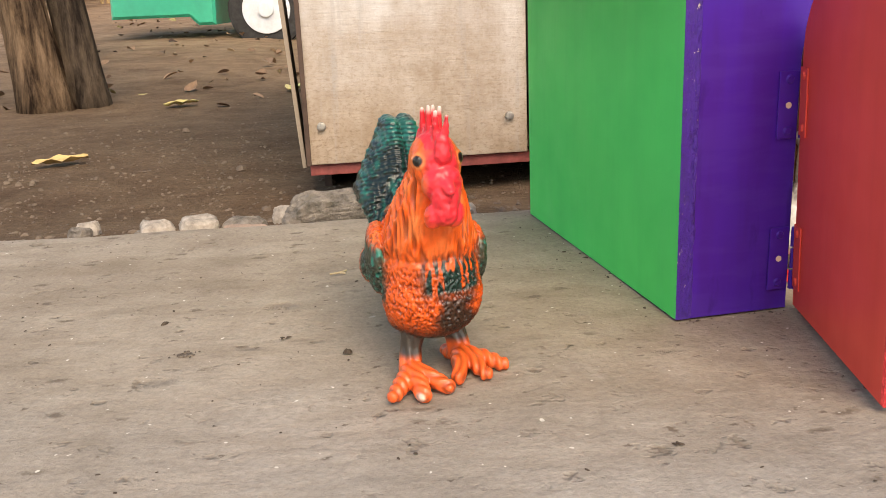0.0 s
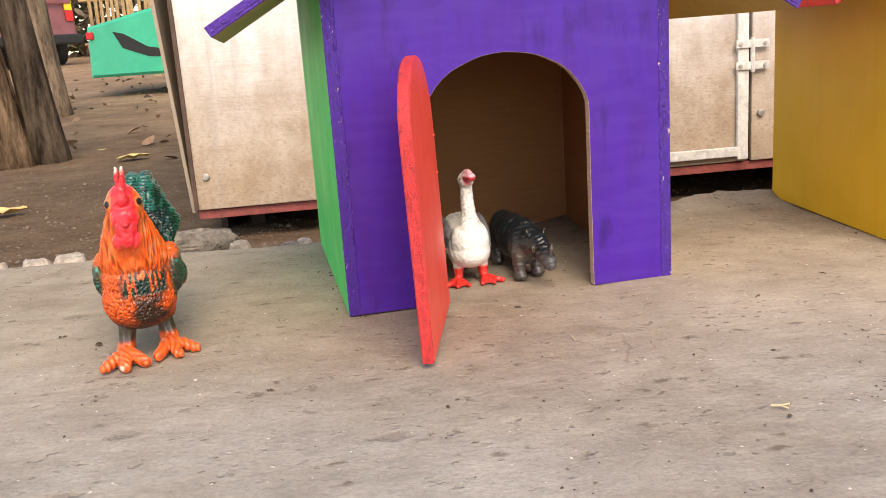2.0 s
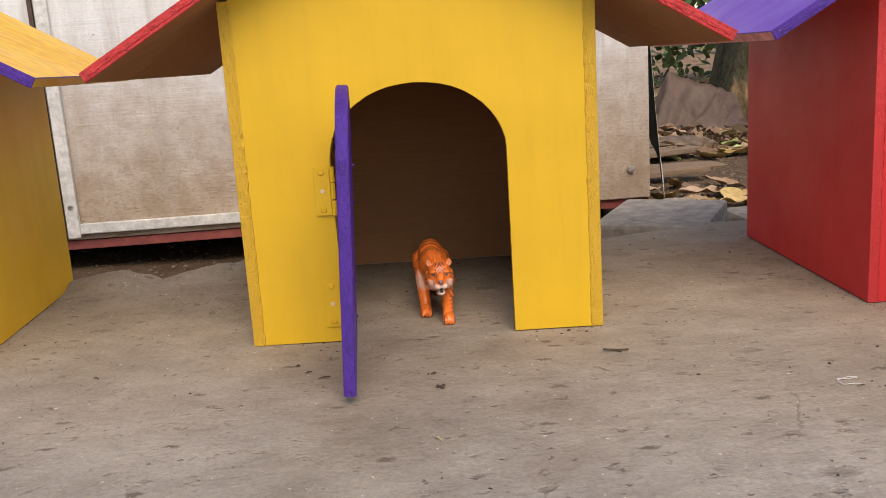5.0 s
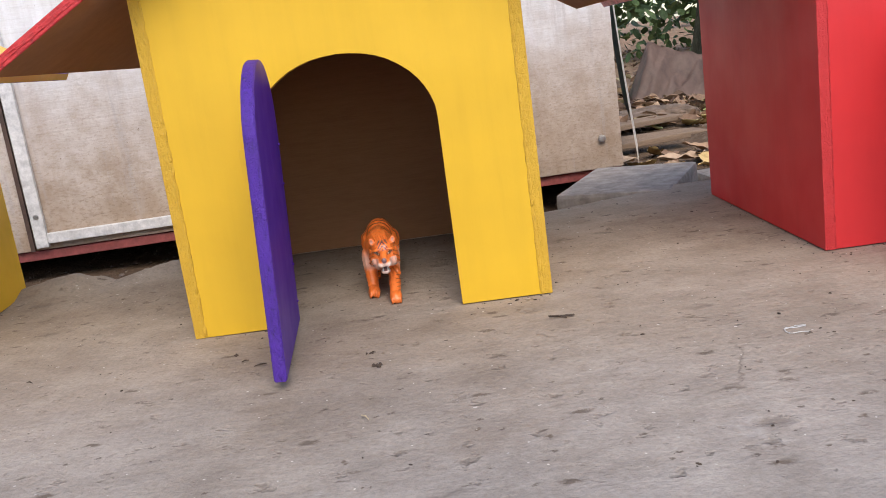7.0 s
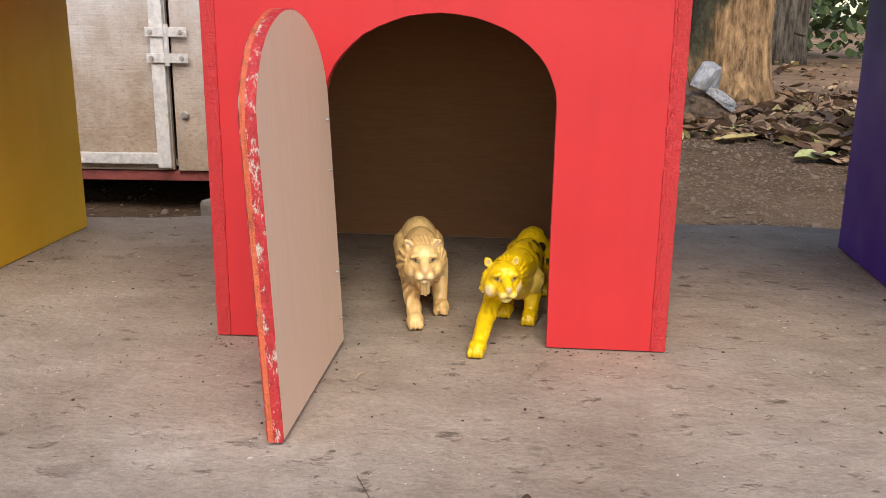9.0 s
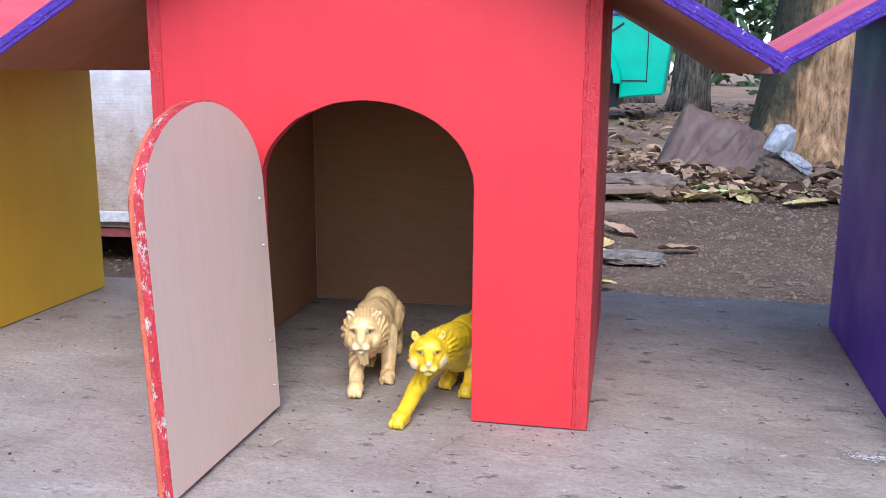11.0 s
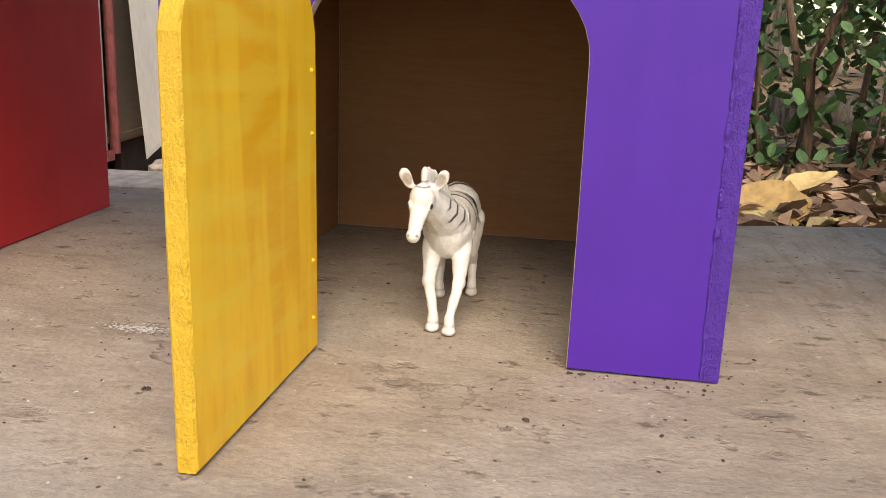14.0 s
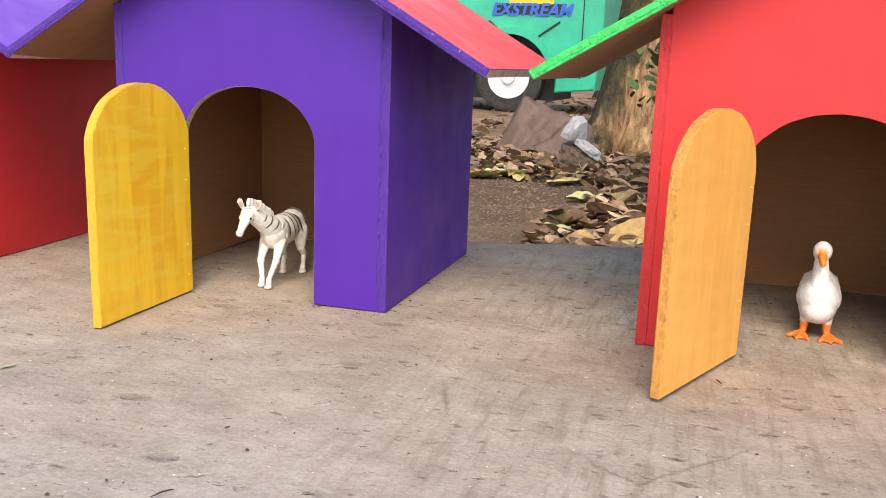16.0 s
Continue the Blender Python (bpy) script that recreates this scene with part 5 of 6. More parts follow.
for k in range(26):
    r = random.Random(400 + k)
    x, y = r.uniform(1.52, 1.86), r.uniform(1.62, 2.45)
    big_leaf(x, y, r.uniform(0.07, 0.14), r.uniform(0.018, 0.036), r.uniform(0, 360), 300 + k, r.choice((BLEAF, TLEAF, TLEAF, BIG_LEAF)), "curled dry leaf in the litter", tip=r.uniform(-20, 12))


def scrap(name, bm, material, x, y, turn, label, category, z=0.0006):
    return tagged(part(name, bm, material, m=pose(x, y, z, 0, 0, turn)), label, category, "scraps on the slab")


def thread(points, r):
    return tube([(x, y, r + 0.0006) for x, y in points], r, 5)


CHALK = plain("white_chalk", (0.50, 0.485, 0.46), 0.9, scale=300, vary=0.2)
DAMP = plain("dark_mud", (0.085, 0.066, 0.052), 0.9, scale=120, vary=0.5, relief=0.002)
MUD_PAD = plain("dried_mud", (0.150, 0.118, 0.092), 0.9, scale=140, vary=0.5, relief=0.003)
SLIVER = plain("green_blade", (0.30, 0.34, 0.20), 0.7, scale=60, vary=0.3)
ring = [(0.009 * math.cos(a), 0.007 * math.sin(a) + 0.002 * math.sin(3 * a)) for a in (0.5 + 5.0 * k / 16 for k in range(17))]
scrap("chalk_mark", join(thread(ring, 0.00045), thread([(-0.008, 0.004), (0.002, 0.009), (0.009, 0.008)], 0.0004)), CHALK, 1.424, 0.577, 0, "faint white chalk loop drawn on the slab", "chalk mark", -0.0006)
smear = []
rs = random.Random(77)
for k in range(190):
    u, v = rs.gauss(0, 0.012), rs.gauss(0, 0.0035)
    smear.append((u, v + 0.1 * u, 0.0006, rs.uniform(0.0004, 0.0016), rs.uniform(0.0003, 0.0007), 0.0003, rs.gauss(0, 0.5)))
scrap("chalk_smear", grains(smear), CHALK, 2.066, 0.783, -6, "white chalky smear on the slab by the house corner", "chalk mark")
scrap("fibre", thread([(1.673 - 1.68, 0.515 - 0.55), (1.690 - 1.68, 0.528 - 0.55), (1.689 - 1.68, 0.552 - 0.55), (1.676 - 1.68, 0.578 - 0.55)], 0.00022), CRUMB, 1.68, 0.55, 0, "thin dark curved fibre on the slab", "fibre")
for x, y, a, b, t in ((1.766, 0.566, 0.0030, 0.0026, 0.3), (1.109, 0.614, 0.0032, 0.0026, 0.9), (0.978, 0.684, 0.0022, 0.0018, 0.2), (1.101, 0.645, 0.003, 0.0014, 0.7), (0.095, 0.645, 0.0036, 0.0030, 0.4), (0.273, 0.492, 0.0030, 0.0014, 0.5), (1.506, 0.404, 0.0036, 0.003, 0.1), (1.526, 0.396, 0.005, 0.002, 1.1), (2.111, 0.696, 0.002, 0.0018, 0.3), (0.049, 0.678, 0.004, 0.0012, 0.1)):
    rc = random.Random(int(x * 1000))
    bits = [(rc.gauss(0, a * 0.5), rc.gauss(0, b * 0.5), 0.0003, a * rc.uniform(0.4, 0.9), b * rc.uniform(0.4, 0.9), b * rc.uniform(0.5, 1.0), rc.uniform(0, 6)) for k in range(5)]
    scrap("soil_crumb", grains(bits), CRUMB, x, y, math.degrees(t), "small dark crumb of soil on the slab", "soil crumb")
for x, y, ln, t in ((1.262, 0.676, 0.022, -8), (1.84, 0.53, 0.010, -50), (0.079, 0.824, 0.016, 35), (0.627, 0.383, 0.013, 5)):
    scrap("twig", join(thread([(-ln / 2, 0.002), (0, 0), (ln / 2, 0.001)], 0.0009), thread([(0, 0), (ln * 0.2, -0.005)], 0.0007)), STRAW if x < 0.7 else CRUMB, x, y, t, "small dry twig lying on the slab", "twig")
for x, y, a, b in ((1.618, 0.358, 0.020, 0.014), (1.660, 0.345, 0.014, 0.007), (-0.017, 0.657, 0.010, 0.007)):
    rc = random.Random(int(a * 1e5))
    bits = [(rc.gauss(0, a * 0.38), rc.gauss(0, b * 0.38), 0.0006, rc.uniform(0.0006, 0.0020), rc.uniform(0.0005, 0.0014), 0.0007, rc.uniform(0, 6)) for k in range(22)]
    pad = tagged(part("mud_scuff", lump(1.0, int(a * 1e4), 3, 0.45, (a * 0.62, b * 0.62, 0.0010)), MUD_PAD, smooth=True, m=pose(x, y, 0.0002, 0, 0, 14)), "shallow dark mud stain pressed into the slab", "mud", "scraps on the slab")
    part("crumb", grains(bits), DAMP, pad)
big_leaf(2.172, 0.491, 0.014, 0.0011, 60, 61, SLIVER, "thin green leaf sliver on the slab", z=0.002)


# ---- toy animals, cast in one piece each ----
def toy_mat(name, rough=0.38):
    m, n, l, b = mat(name, rough, spec=0.5)
    at = n.new("ShaderNodeAttribute")
    at.attribute_name = "paint"
    f = noise_of(n, l, 160, 4, 0.7)
    c = mixc(n, l, 0.6, at.outputs["Color"], ramp(n, l, f, [(0.3, (0.72, 0.70, 0.68)), (0.65, (1.06, 1.06, 1.06))]), "MULTIPLY")
    l.new(c, b.inputs["Base Color"])
    bump(n, l, b, (f, 0.0002), (noise_of(n, l, 700, 2), 0.00012))
    return m


TOY = toy_mat("painted_toy_plastic", 0.32)


def E(c, r, rot=(0, 0, 0)):
    return ("e", c, r if isinstance(r, tuple) else (r, r, r), rot)


def C(a, ra, b, rb):
    return ("c", a, ra, b, rb)


def figure(name, blobs, colour, shape, m, label, voxel=0.001, soften=3, twist=None):
    """Fuses rounded solids into one skin, works fine relief into it and paints it point by point."""
    bm = bmesh.new()
    for b in blobs:
        if b[0] == "e":
            mm = Matrix.LocRotScale(b[1], Euler([radians(q) for q in b[3]]), b[2])
            bmesh.ops.create_icosphere(bm, subdivisions=3, radius=1, matrix=mm)
        else:
            t = bmesh.new()
            bmesh.ops.create_icosphere(t, subdivisions=2, radius=b[2], matrix=Matrix.Translation(b[1]))
            bmesh.ops.create_icosphere(t, subdivisions=2, radius=b[4], matrix=Matrix.Translation(b[3]))
            bmesh.ops.convex_hull(t, input=t.verts)
            bmesh.ops.delete(t, geom=[v for v in t.verts if not v.link_faces], context="VERTS")
            me = bpy.data.meshes.new("tmp")
            t.to_mesh(me)
            t.free()
            bm.from_mesh(me)
            bpy.data.meshes.remove(me)
    me = bpy.data.meshes.new(name)
    bmesh.ops.recalc_face_normals(bm, faces=bm.faces)
    bm.to_mesh(me)
    bm.free()
    tmp = new("tmp", me)
    rm = tmp.modifiers.new("fuse", "REMESH")
    rm.mode, rm.voxel_size, rm.use_smooth_shade = "VOXEL", voxel, True
    sm = tmp.modifiers.new("soften", "SMOOTH")
    sm.factor, sm.iterations = 0.5, soften
    dg = bpy.context.evaluated_depsgraph_get()
    out = bpy.data.meshes.new_from_object(tmp.evaluated_get(dg))
    bpy.data.objects.remove(tmp)
    bpy.data.meshes.remove(me)
    out.name = name
    n = len(out.vertices)
    P, N = np.empty(n * 3, np.float32), np.empty(n * 3, np.float32)
    out.vertices.foreach_get("co", P)
    out.vertices.foreach_get("normal", N)
    P, N = P.reshape(-1, 3), N.reshape(-1, 3)
    if shape:
        d = shape(P)
        out.vertices.foreach_set("co", (P + N * d[:, None]).astype(np.float32).ravel())
    else:
        d = np.zeros(n)
    a = out.color_attributes.new("paint", "FLOAT_COLOR", "POINT")
    col = np.ones((n, 4), np.float32)
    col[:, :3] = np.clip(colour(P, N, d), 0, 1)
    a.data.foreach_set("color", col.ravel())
    if twist:
        Q = np.empty(n * 3, np.float32)
        out.vertices.foreach_get("co", Q)
        out.vertices.foreach_set("co", twist(Q.reshape(-1, 3)).astype(np.float32).ravel())
    out.materials.append(TOY)
    out.polygons.foreach_set("use_smooth", [True] * len(out.polygons))
    ob = new(name, out)
    ob.matrix_basis = m
    return tagged(ob, label, name.replace("toy_", "toy "), "plastic toy animals")


def nz(P, s, seed=0.0, stretch=(1, 1, 1)):
    st = np.array(stretch) * s
    return np.array([noise.noise((p[0] + seed, p[1], p[2])) for p in P * st])


def blend(c, new_col, w):
    w = np.clip(w, 0, 1)[:, None]
    return c * (1 - w) + np.array(new_col)[None, :] * w


def near(P, q, r, soft=0.3):
    d = np.linalg.norm(P - np.array(q)[None, :], axis=1)
    return np.clip((r - d) / (r * soft) + 0.5, 0, 1)


def step(v, a, b):
    return np.clip((v - a) / (b - a), 0, 1)


def rooster():
    bl = [E((0, 0.022, 0.070), (0.033, 0.044, 0.038)), E((0, 0.008, 0.058), (0.032, 0.031, 0.030)), E((0, 0.052, 0.082), (0.026, 0.034, 0.026), (25, 0, 0)),
          C((0, 0.010, 0.092), 0.030, (0, -0.008, 0.130), 0.0172), E((0, -0.012, 0.143), (0.0150, 0.019, 0.019)), E((0, -0.024, 0.134), (0.012, 0.012, 0.012)),
          C((0, -0.028, 0.137), 0.0065, (0, -0.041, 0.131), 0.0025), C((0, -0.030, 0.128), 0.009, (0, -0.031, 0.117), 0.008), E((-0.006, -0.030, 0.116), (0.006, 0.005, 0.008)), E((0.006, -0.030, 0.116), (0.006, 0.005, 0.008))]
    # comb: a flat blade with five points
    for k in range(7):
        y = -0.028 + 0.0062 * k
        bl.append(C((0, y, 0.150), 0.0058, (0, y - 0.001, 0.159 + 0.003 * math.sin(k * 0.55)), 0.0038))
        bl.append(C((0.0012 * (-1) ** k, y - 0.001, 0.158), 0.0027, (0.0024 * (-1) ** k, y - 0.003, 0.170 + 0.006 * math.sin(0.3 + k * 0.45)), 0.0014))
    for s in (-1, 1):
        bl += [E((s * 0.028, 0.036, 0.074), (0.009, 0.034, 0.023), (-18, 0, s * 8)), E((s * 0.031, 0.052, 0.063), (0.007, 0.022, 0.012), (-28, 0, 0)), E((s * 0.0108, -0.017, 0.146), (0.0046, 0.007, 0.006)),
               E((s * 0.015, 0.012, 0.046), (0.014, 0.016, 0.016))]
    # tail: a root, and sickle feathers arching over it, lapped side by side
    for y, z, ry, rz, tilt in ((0.062, 0.094, 0.020, 0.032, -28), (0.078, 0.102, 0.022, 0.034, -30), (0.094, 0.096, 0.020, 0.030, -46)):
        bl.append(E((0, y, z), (0.0190, ry, rz), (tilt, 0, 0)))
    for k in range(7):
        for s in (-1, 1):
            x0, high, reach = s * (0.0045 + 0.0028 * k), 0.068 - 0.0070 * k, 0.064 - 0.003 * k
            arc = [(x0 * (1 + 0.3 * math.sin(u * 2.6)), 0.056 + reach * u * (0.6 + 0.4 * u), 0.082 + high * math.sin(u * 2.7)) for u in [i / 8 for i in range(9)]]
            for i in range(8):
                r = 0.0038 + 0.0036 * math.sin(math.pi * (i + 0.6) / 9)
                bl.append(C(arc[i], r, arc[i + 1], r * 0.97))
    feet = ((-0.017, -0.004, 4), (0.019, 0.014, 20))
    for s, (fx, fy, a) in zip((-1, 1), feet):
        bl += [C((fx * 0.72, fy + 0.014, 0.042), 0.0095, (fx * 0.9, fy + 0.010, 0.022), 0.0072), C((fx * 0.9, fy + 0.010, 0.022), 0.0072, (fx, fy + 0.006, 0.010), 0.0078)]
        for t in (-38, 0, 40):
            q = radians(t + a)
            e = (fx + math.sin(q) * 0.027, fy - math.cos(q) * 0.027, 0.0056)
            mid = (fx + math.sin(q) * 0.015, fy - math.cos(q) * 0.015, 0.0085)
            bl += [C((fx, fy, 0.0100), 0.0070, mid, 0.0057), C(mid, 0.0057, e, 0.0046)]
        q = radians(180 + a)
        bl.append(C((fx, fy, 0.010), 0.006, (fx + math.sin(q) * 0.018, fy - math.cos(q) * 0.018, 0.006), 0.0045))

    def shape(P):
        x, y, z = P.T
        ang = np.arctan2(x, -(y - 0.02))
        w = nz(P, 60)
        hackle = 0.62 - 3.4 * np.abs(nz(P, 330, 3, (1, 1, 0.13))) + 0.35 * np.sin(ang * 40 + 9 * w)
        hm = step(z, 0.078, 0.088) * (1 - step(z, 0.138, 0.146)) * (1 - step(y, 0.052, 0.064)) * step(y, -0.022, -0.016)
        crumb = 1.1 - 2.6 * np.abs(nz(P, 440, 4, (1, 1, 0.7))) - 1.2 * np.abs(nz(P, 800, 6, (1, 1, 0.6)))
        sm = (1 - step(z, 0.074, 0.084)) * step(z, 0.030, 0.038) * (1 - step(y, 0.05, 0.07))
        ribs = 0.8 * np.sin((z * 0.85 + y * 0.5) * 1900 + 7 * w) + 1.1 * np.sin((z * 0.5 - y) * 300 + 4 * w) + 1.5 * nz(P, 420, 7)
        tm = step(y, 0.048, 0.058) * step(z, 0.083, 0.092)
        scut = np.sin(np.hypot(x, y) * 1150) * (1 - step(z, 0.022, 0.03))
        comb = nz(P, 320) * step(z, 0.108, 0.115) * (1 - step(y, -0.022, -0.016))
        return 0.0010 * hackle * hm + 0.0012 * (crumb - 0.5) * sm + 0.00034 * ribs * tm + 0.0006 * scut + 0.0006 * comb + 0.0004 * w

    def colour(P, N, d):
        x, y, z = P.T
        n1, n2 = nz(P, 90, 3), nz(P, 260, 9)
        c = np.tile(np.array((0.78, 0.105, 0.014)), (len(P), 1))
        c = blend(c, (0.84, 0.19, 0.05), step(n1, 0.0, 0.5) * step(z, 0.08, 0.10))
        streak = nz(P, 300, 5, (1, 1, 0.16))
        front = (1 - step(y, 0.004, 0.022))
        band = front * step(z, 0.060, 0.066) * (1 - step(z + 0.010 * streak, 0.084, 0.094)) * (1 - step(np.abs(x - 0.008), 0.016, 0.024))
        c = blend(c, (0.004, 0.030, 0.022), band * step(streak + 0.25 * (0.085 - z) / 0.02, -0.12, 0.04))
        belly = front * step(z, 0.030, 0.038) * (1 - step(z, 0.060, 0.066)) * (1 - step(np.abs(x - 0.010) + 0.008 * nz(P, 120, 4), 0.008, 0.018))
        c = blend(c, (0.012, 0.014, 0.009), belly * 0.95)
        c = blend(c, (0.03, 0.02, 0.012), (1 - step(z, 0.034, 0.048)) * step(z, 0.024, 0.032) * 0.9)
        wing = (step(np.abs(x), 0.026, 0.031) * step(y, -0.004, 0.004) * (1 - step(y, 0.050, 0.060)) * step(z, 0.050, 0.057) * (1 - step(z, 0.086, 0.094)))
        c = blend(c, (0.005, 0.050, 0.036), wing * 0.95)
        c = blend(c, (0.015, 0.20, 0.15), wing * step(n2, 0.22, 0.5))
        tail = step(y + 0.006 * nz(P, 200, 7, (1, 1, 0.3)), 0.046, 0.052) * step(z + 0.008 * nz(P, 240, 8, (1, 1, 0.3)), 0.082, 0.090)
        c = blend(c, (0.004, 0.016, 0.016), tail)
        # teal rim-lights painted onto the raised feather ridges
        c = blend(c, (0.010, 0.17, 0.135), tail * step(d, 0.0001, 0.0008) * 0.8)
        c = blend(c, (0.008, 0.13, 0.10), tail * step(nz(P, 110, 2, (2, 1, 0.5)) + 0.35 * step(z, 0.130, 0.148) + 0.4 * (1 - step(z, 0.088, 0.098)), 0.2, 0.6) * 0.7)
        red = np.maximum(step(z, 0.150, 0.154) * (np.abs(x) < 0.0085) * (y < 0.024), (1 - step(y, -0.028, -0.020)) * step(z, 0.106, 0.114) * step(0.013 - np.abs(x), 0, 0.004))
        c = blend(c, (0.74, 0.030, 0.045), red)
        c = blend(c, (0.88, 0.70, 0.62), step(z, 0.1715, 0.1745) * 0.8 * (y < 0.024))
        for s in (-1, 1):
            c = blend(c, (0.80, 0.25, 0.08), near(P, (s * 0.0140, -0.0225, 0.147), 0.0055) * 0.7)
            c = blend(c, (0.008, 0.006, 0.005), near(P, (s * 0.0140, -0.0225, 0.147), 0.0036))
        leg = (1 - step(z, 0.026, 0.034))
        c = blend(c, (0.80, 0.125, 0.032), leg * (1 - step(z, 0.014, 0.022)))
        c = blend(c, (0.075, 0.058, 0.045), leg * step(z, 0.016, 0.024) * 0.92)
        c = blend(c, (0.80, 0.62, 0.52), near(P, (-0.018, -0.033, 0.005), 0.0036) * 0.8)
        shank = step(z, 0.017, 0.021) * (1 - step(z, 0.032, 0.038))
        c = blend(c, (0.055, 0.042, 0.033), shank)
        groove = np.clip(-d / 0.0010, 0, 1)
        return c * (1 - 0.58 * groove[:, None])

    def turn_head(P):
        a = radians(6) * step(P[:, 2], 0.092, 0.128) * (1 - step(P[:, 1], 0.030, 0.050))
        x, y = P[:, 0], P[:, 1] + 0.002
        y = np.where(y > 0.03, 0.03 + (y - 0.03) * 1.45, y)
        return np.stack((x * np.cos(a) - y * np.sin(a), x * np.sin(a) + y * np.cos(a) - 0.002, P[:, 2]), 1)

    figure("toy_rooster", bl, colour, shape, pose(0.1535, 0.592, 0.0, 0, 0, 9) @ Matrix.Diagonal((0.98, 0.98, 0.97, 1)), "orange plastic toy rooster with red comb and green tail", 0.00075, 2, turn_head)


def goose(name, m, label, grey, bill, legs, k, up):
    bl = [E((0, 0.030, 0.045), (0.025, 0.042, 0.024), (12, 0, 0)), E((0, 0.004, 0.046), (0.021, 0.020, 0.024)), E((0, 0.010, 0.033), (0.0225, 0.027, 0.0175)), E((0, 0.072, 0.052), (0.012, 0.020, 0.008), (15, 0, 0)),
          C((0, 0.000, 0.054), 0.0150, (-0.001, -0.003, 0.076), 0.0078), C((-0.001, -0.003, 0.076), 0.0078, (-0.002, -0.003, 0.106 * k), 0.0064), E((-0.002, -0.004, 0.112 * k), (0.0082, 0.0118, 0.0086))]
    if up:
        bl += [C((-0.002, -0.012, 0.116 * k), 0.0062, (0.000, -0.022, 0.117 * k), 0.0046), C((-0.002, -0.010, 0.120 * k), 0.0045, (-0.001, -0.018, 0.121 * k), 0.003)]
    else:
        bl += [C((-0.002, -0.012, 0.110 * k), 0.0056, (0.000, -0.022, 0.101 * k), 0.0040), E((-0.002, -0.004, 0.113 * k), (0.0112, 0.0120, 0.0110)), C((0, 0.003, 0.056), 0.0125, (-0.002, -0.003, 0.088), 0.0082), E((0, 0.014, 0.044), (0.0262, 0.030, 0.0215))]
    for s in (-1, 1):
        bl += [E((s * (0.0205 if up else 0.0172), 0.036, 0.048 if up else 0.044), (0.006, 0.034, 0.017), (14, 0, 0)), C((s * 0.0125, 0.010, 0.026), 0.0075, (s * 0.0135, 0.006, 0.007), 0.0042)]
        for t in (-34, 0, 34):
            q = radians(t + s * 14)
            bl.append(C((s * 0.0145, 0.006, 0.0042), 0.0042, (s * 0.0145 + math.sin(q) * 0.022, 0.006 - math.cos(q) * 0.022, 0.0024), 0.0024))
        q = radians(s * 14)
        bl.append(E((s * 0.0145 + math.sin(q) * 0.011, 0.006 - math.cos(q) * 0.011, 0.0026), (0.0095, 0.0105, 0.0022)))

    def shape(P):
        w = nz(P, 260)
        return (0.00045 if grey else 0.00012) * w + 0.0003 * nz(P, 520, 6) * (1 if grey else 0.3) + 0.0005 * np.sin(P[:, 1] * 700 + 3 * nz(P, 80)) * step(np.abs(P[:, 0]), 0.020, 0.024)

    def colour(P, N, d):
        x, y, z = P.T
        n1 = nz(P, 150, 4)
        c = np.tile(np.array((0.86, 0.85, 0.84)), (len(P), 1))
        c = blend(c, (0.52, 0.45, 0.42), step(n1, 0.1, 0.6) * 0.15 + (1 - step(z, 0.025, 0.045)) * 0.2)
        if grey:
            c = blend(c, (0.15, 0.15, 0.17), step(np.abs(x), 0.0150, 0.0180) * step(y, -0.002, 0.006) * step(z, 0.036, 0.041))
            c = blend(c, (0.16, 0.15, 0.15), step(z, 0.060, 0.068) * (1 - step(z, 0.108, 0.112)) * step(nz(P, 420, 8) + 14 * np.abs(x), -0.05, 0.3) * 0.40)
        head = step(z, 0.096 * k, 0.1 * k)
        c = blend(c, bill, head * (1 - step(y, -0.0155, -0.0125)))
        if up:
            c = blend(c, (0.66, 0.34, 0.40), head * step(z, 0.1165 * k, 0.1185 * k) * (1 - step(y, -0.010, -0.005)))
        for s in (-1, 1):
            c = blend(c, (0.01, 0.01, 0.01), near(P, (s * 0.0080 - 0.002, -0.009, 0.114 * k), 0.0017))
        c = blend(c, legs, 1 - step(z, 0.0160, 0.0185))
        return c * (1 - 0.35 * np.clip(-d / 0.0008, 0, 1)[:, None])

    figure(name, bl, colour, shape, m, label)


def paw(x, y, r=0.0076):
    return [E((x, y - 0.004, 0.0062), (r, r * 1.35, 0.0065))] + [E((x + t * r * 0.55, y - 0.004 - r * 1.0, 0.0045), (r * 0.36, r * 0.5, 0.0042)) for t in (-1, 0, 1)]


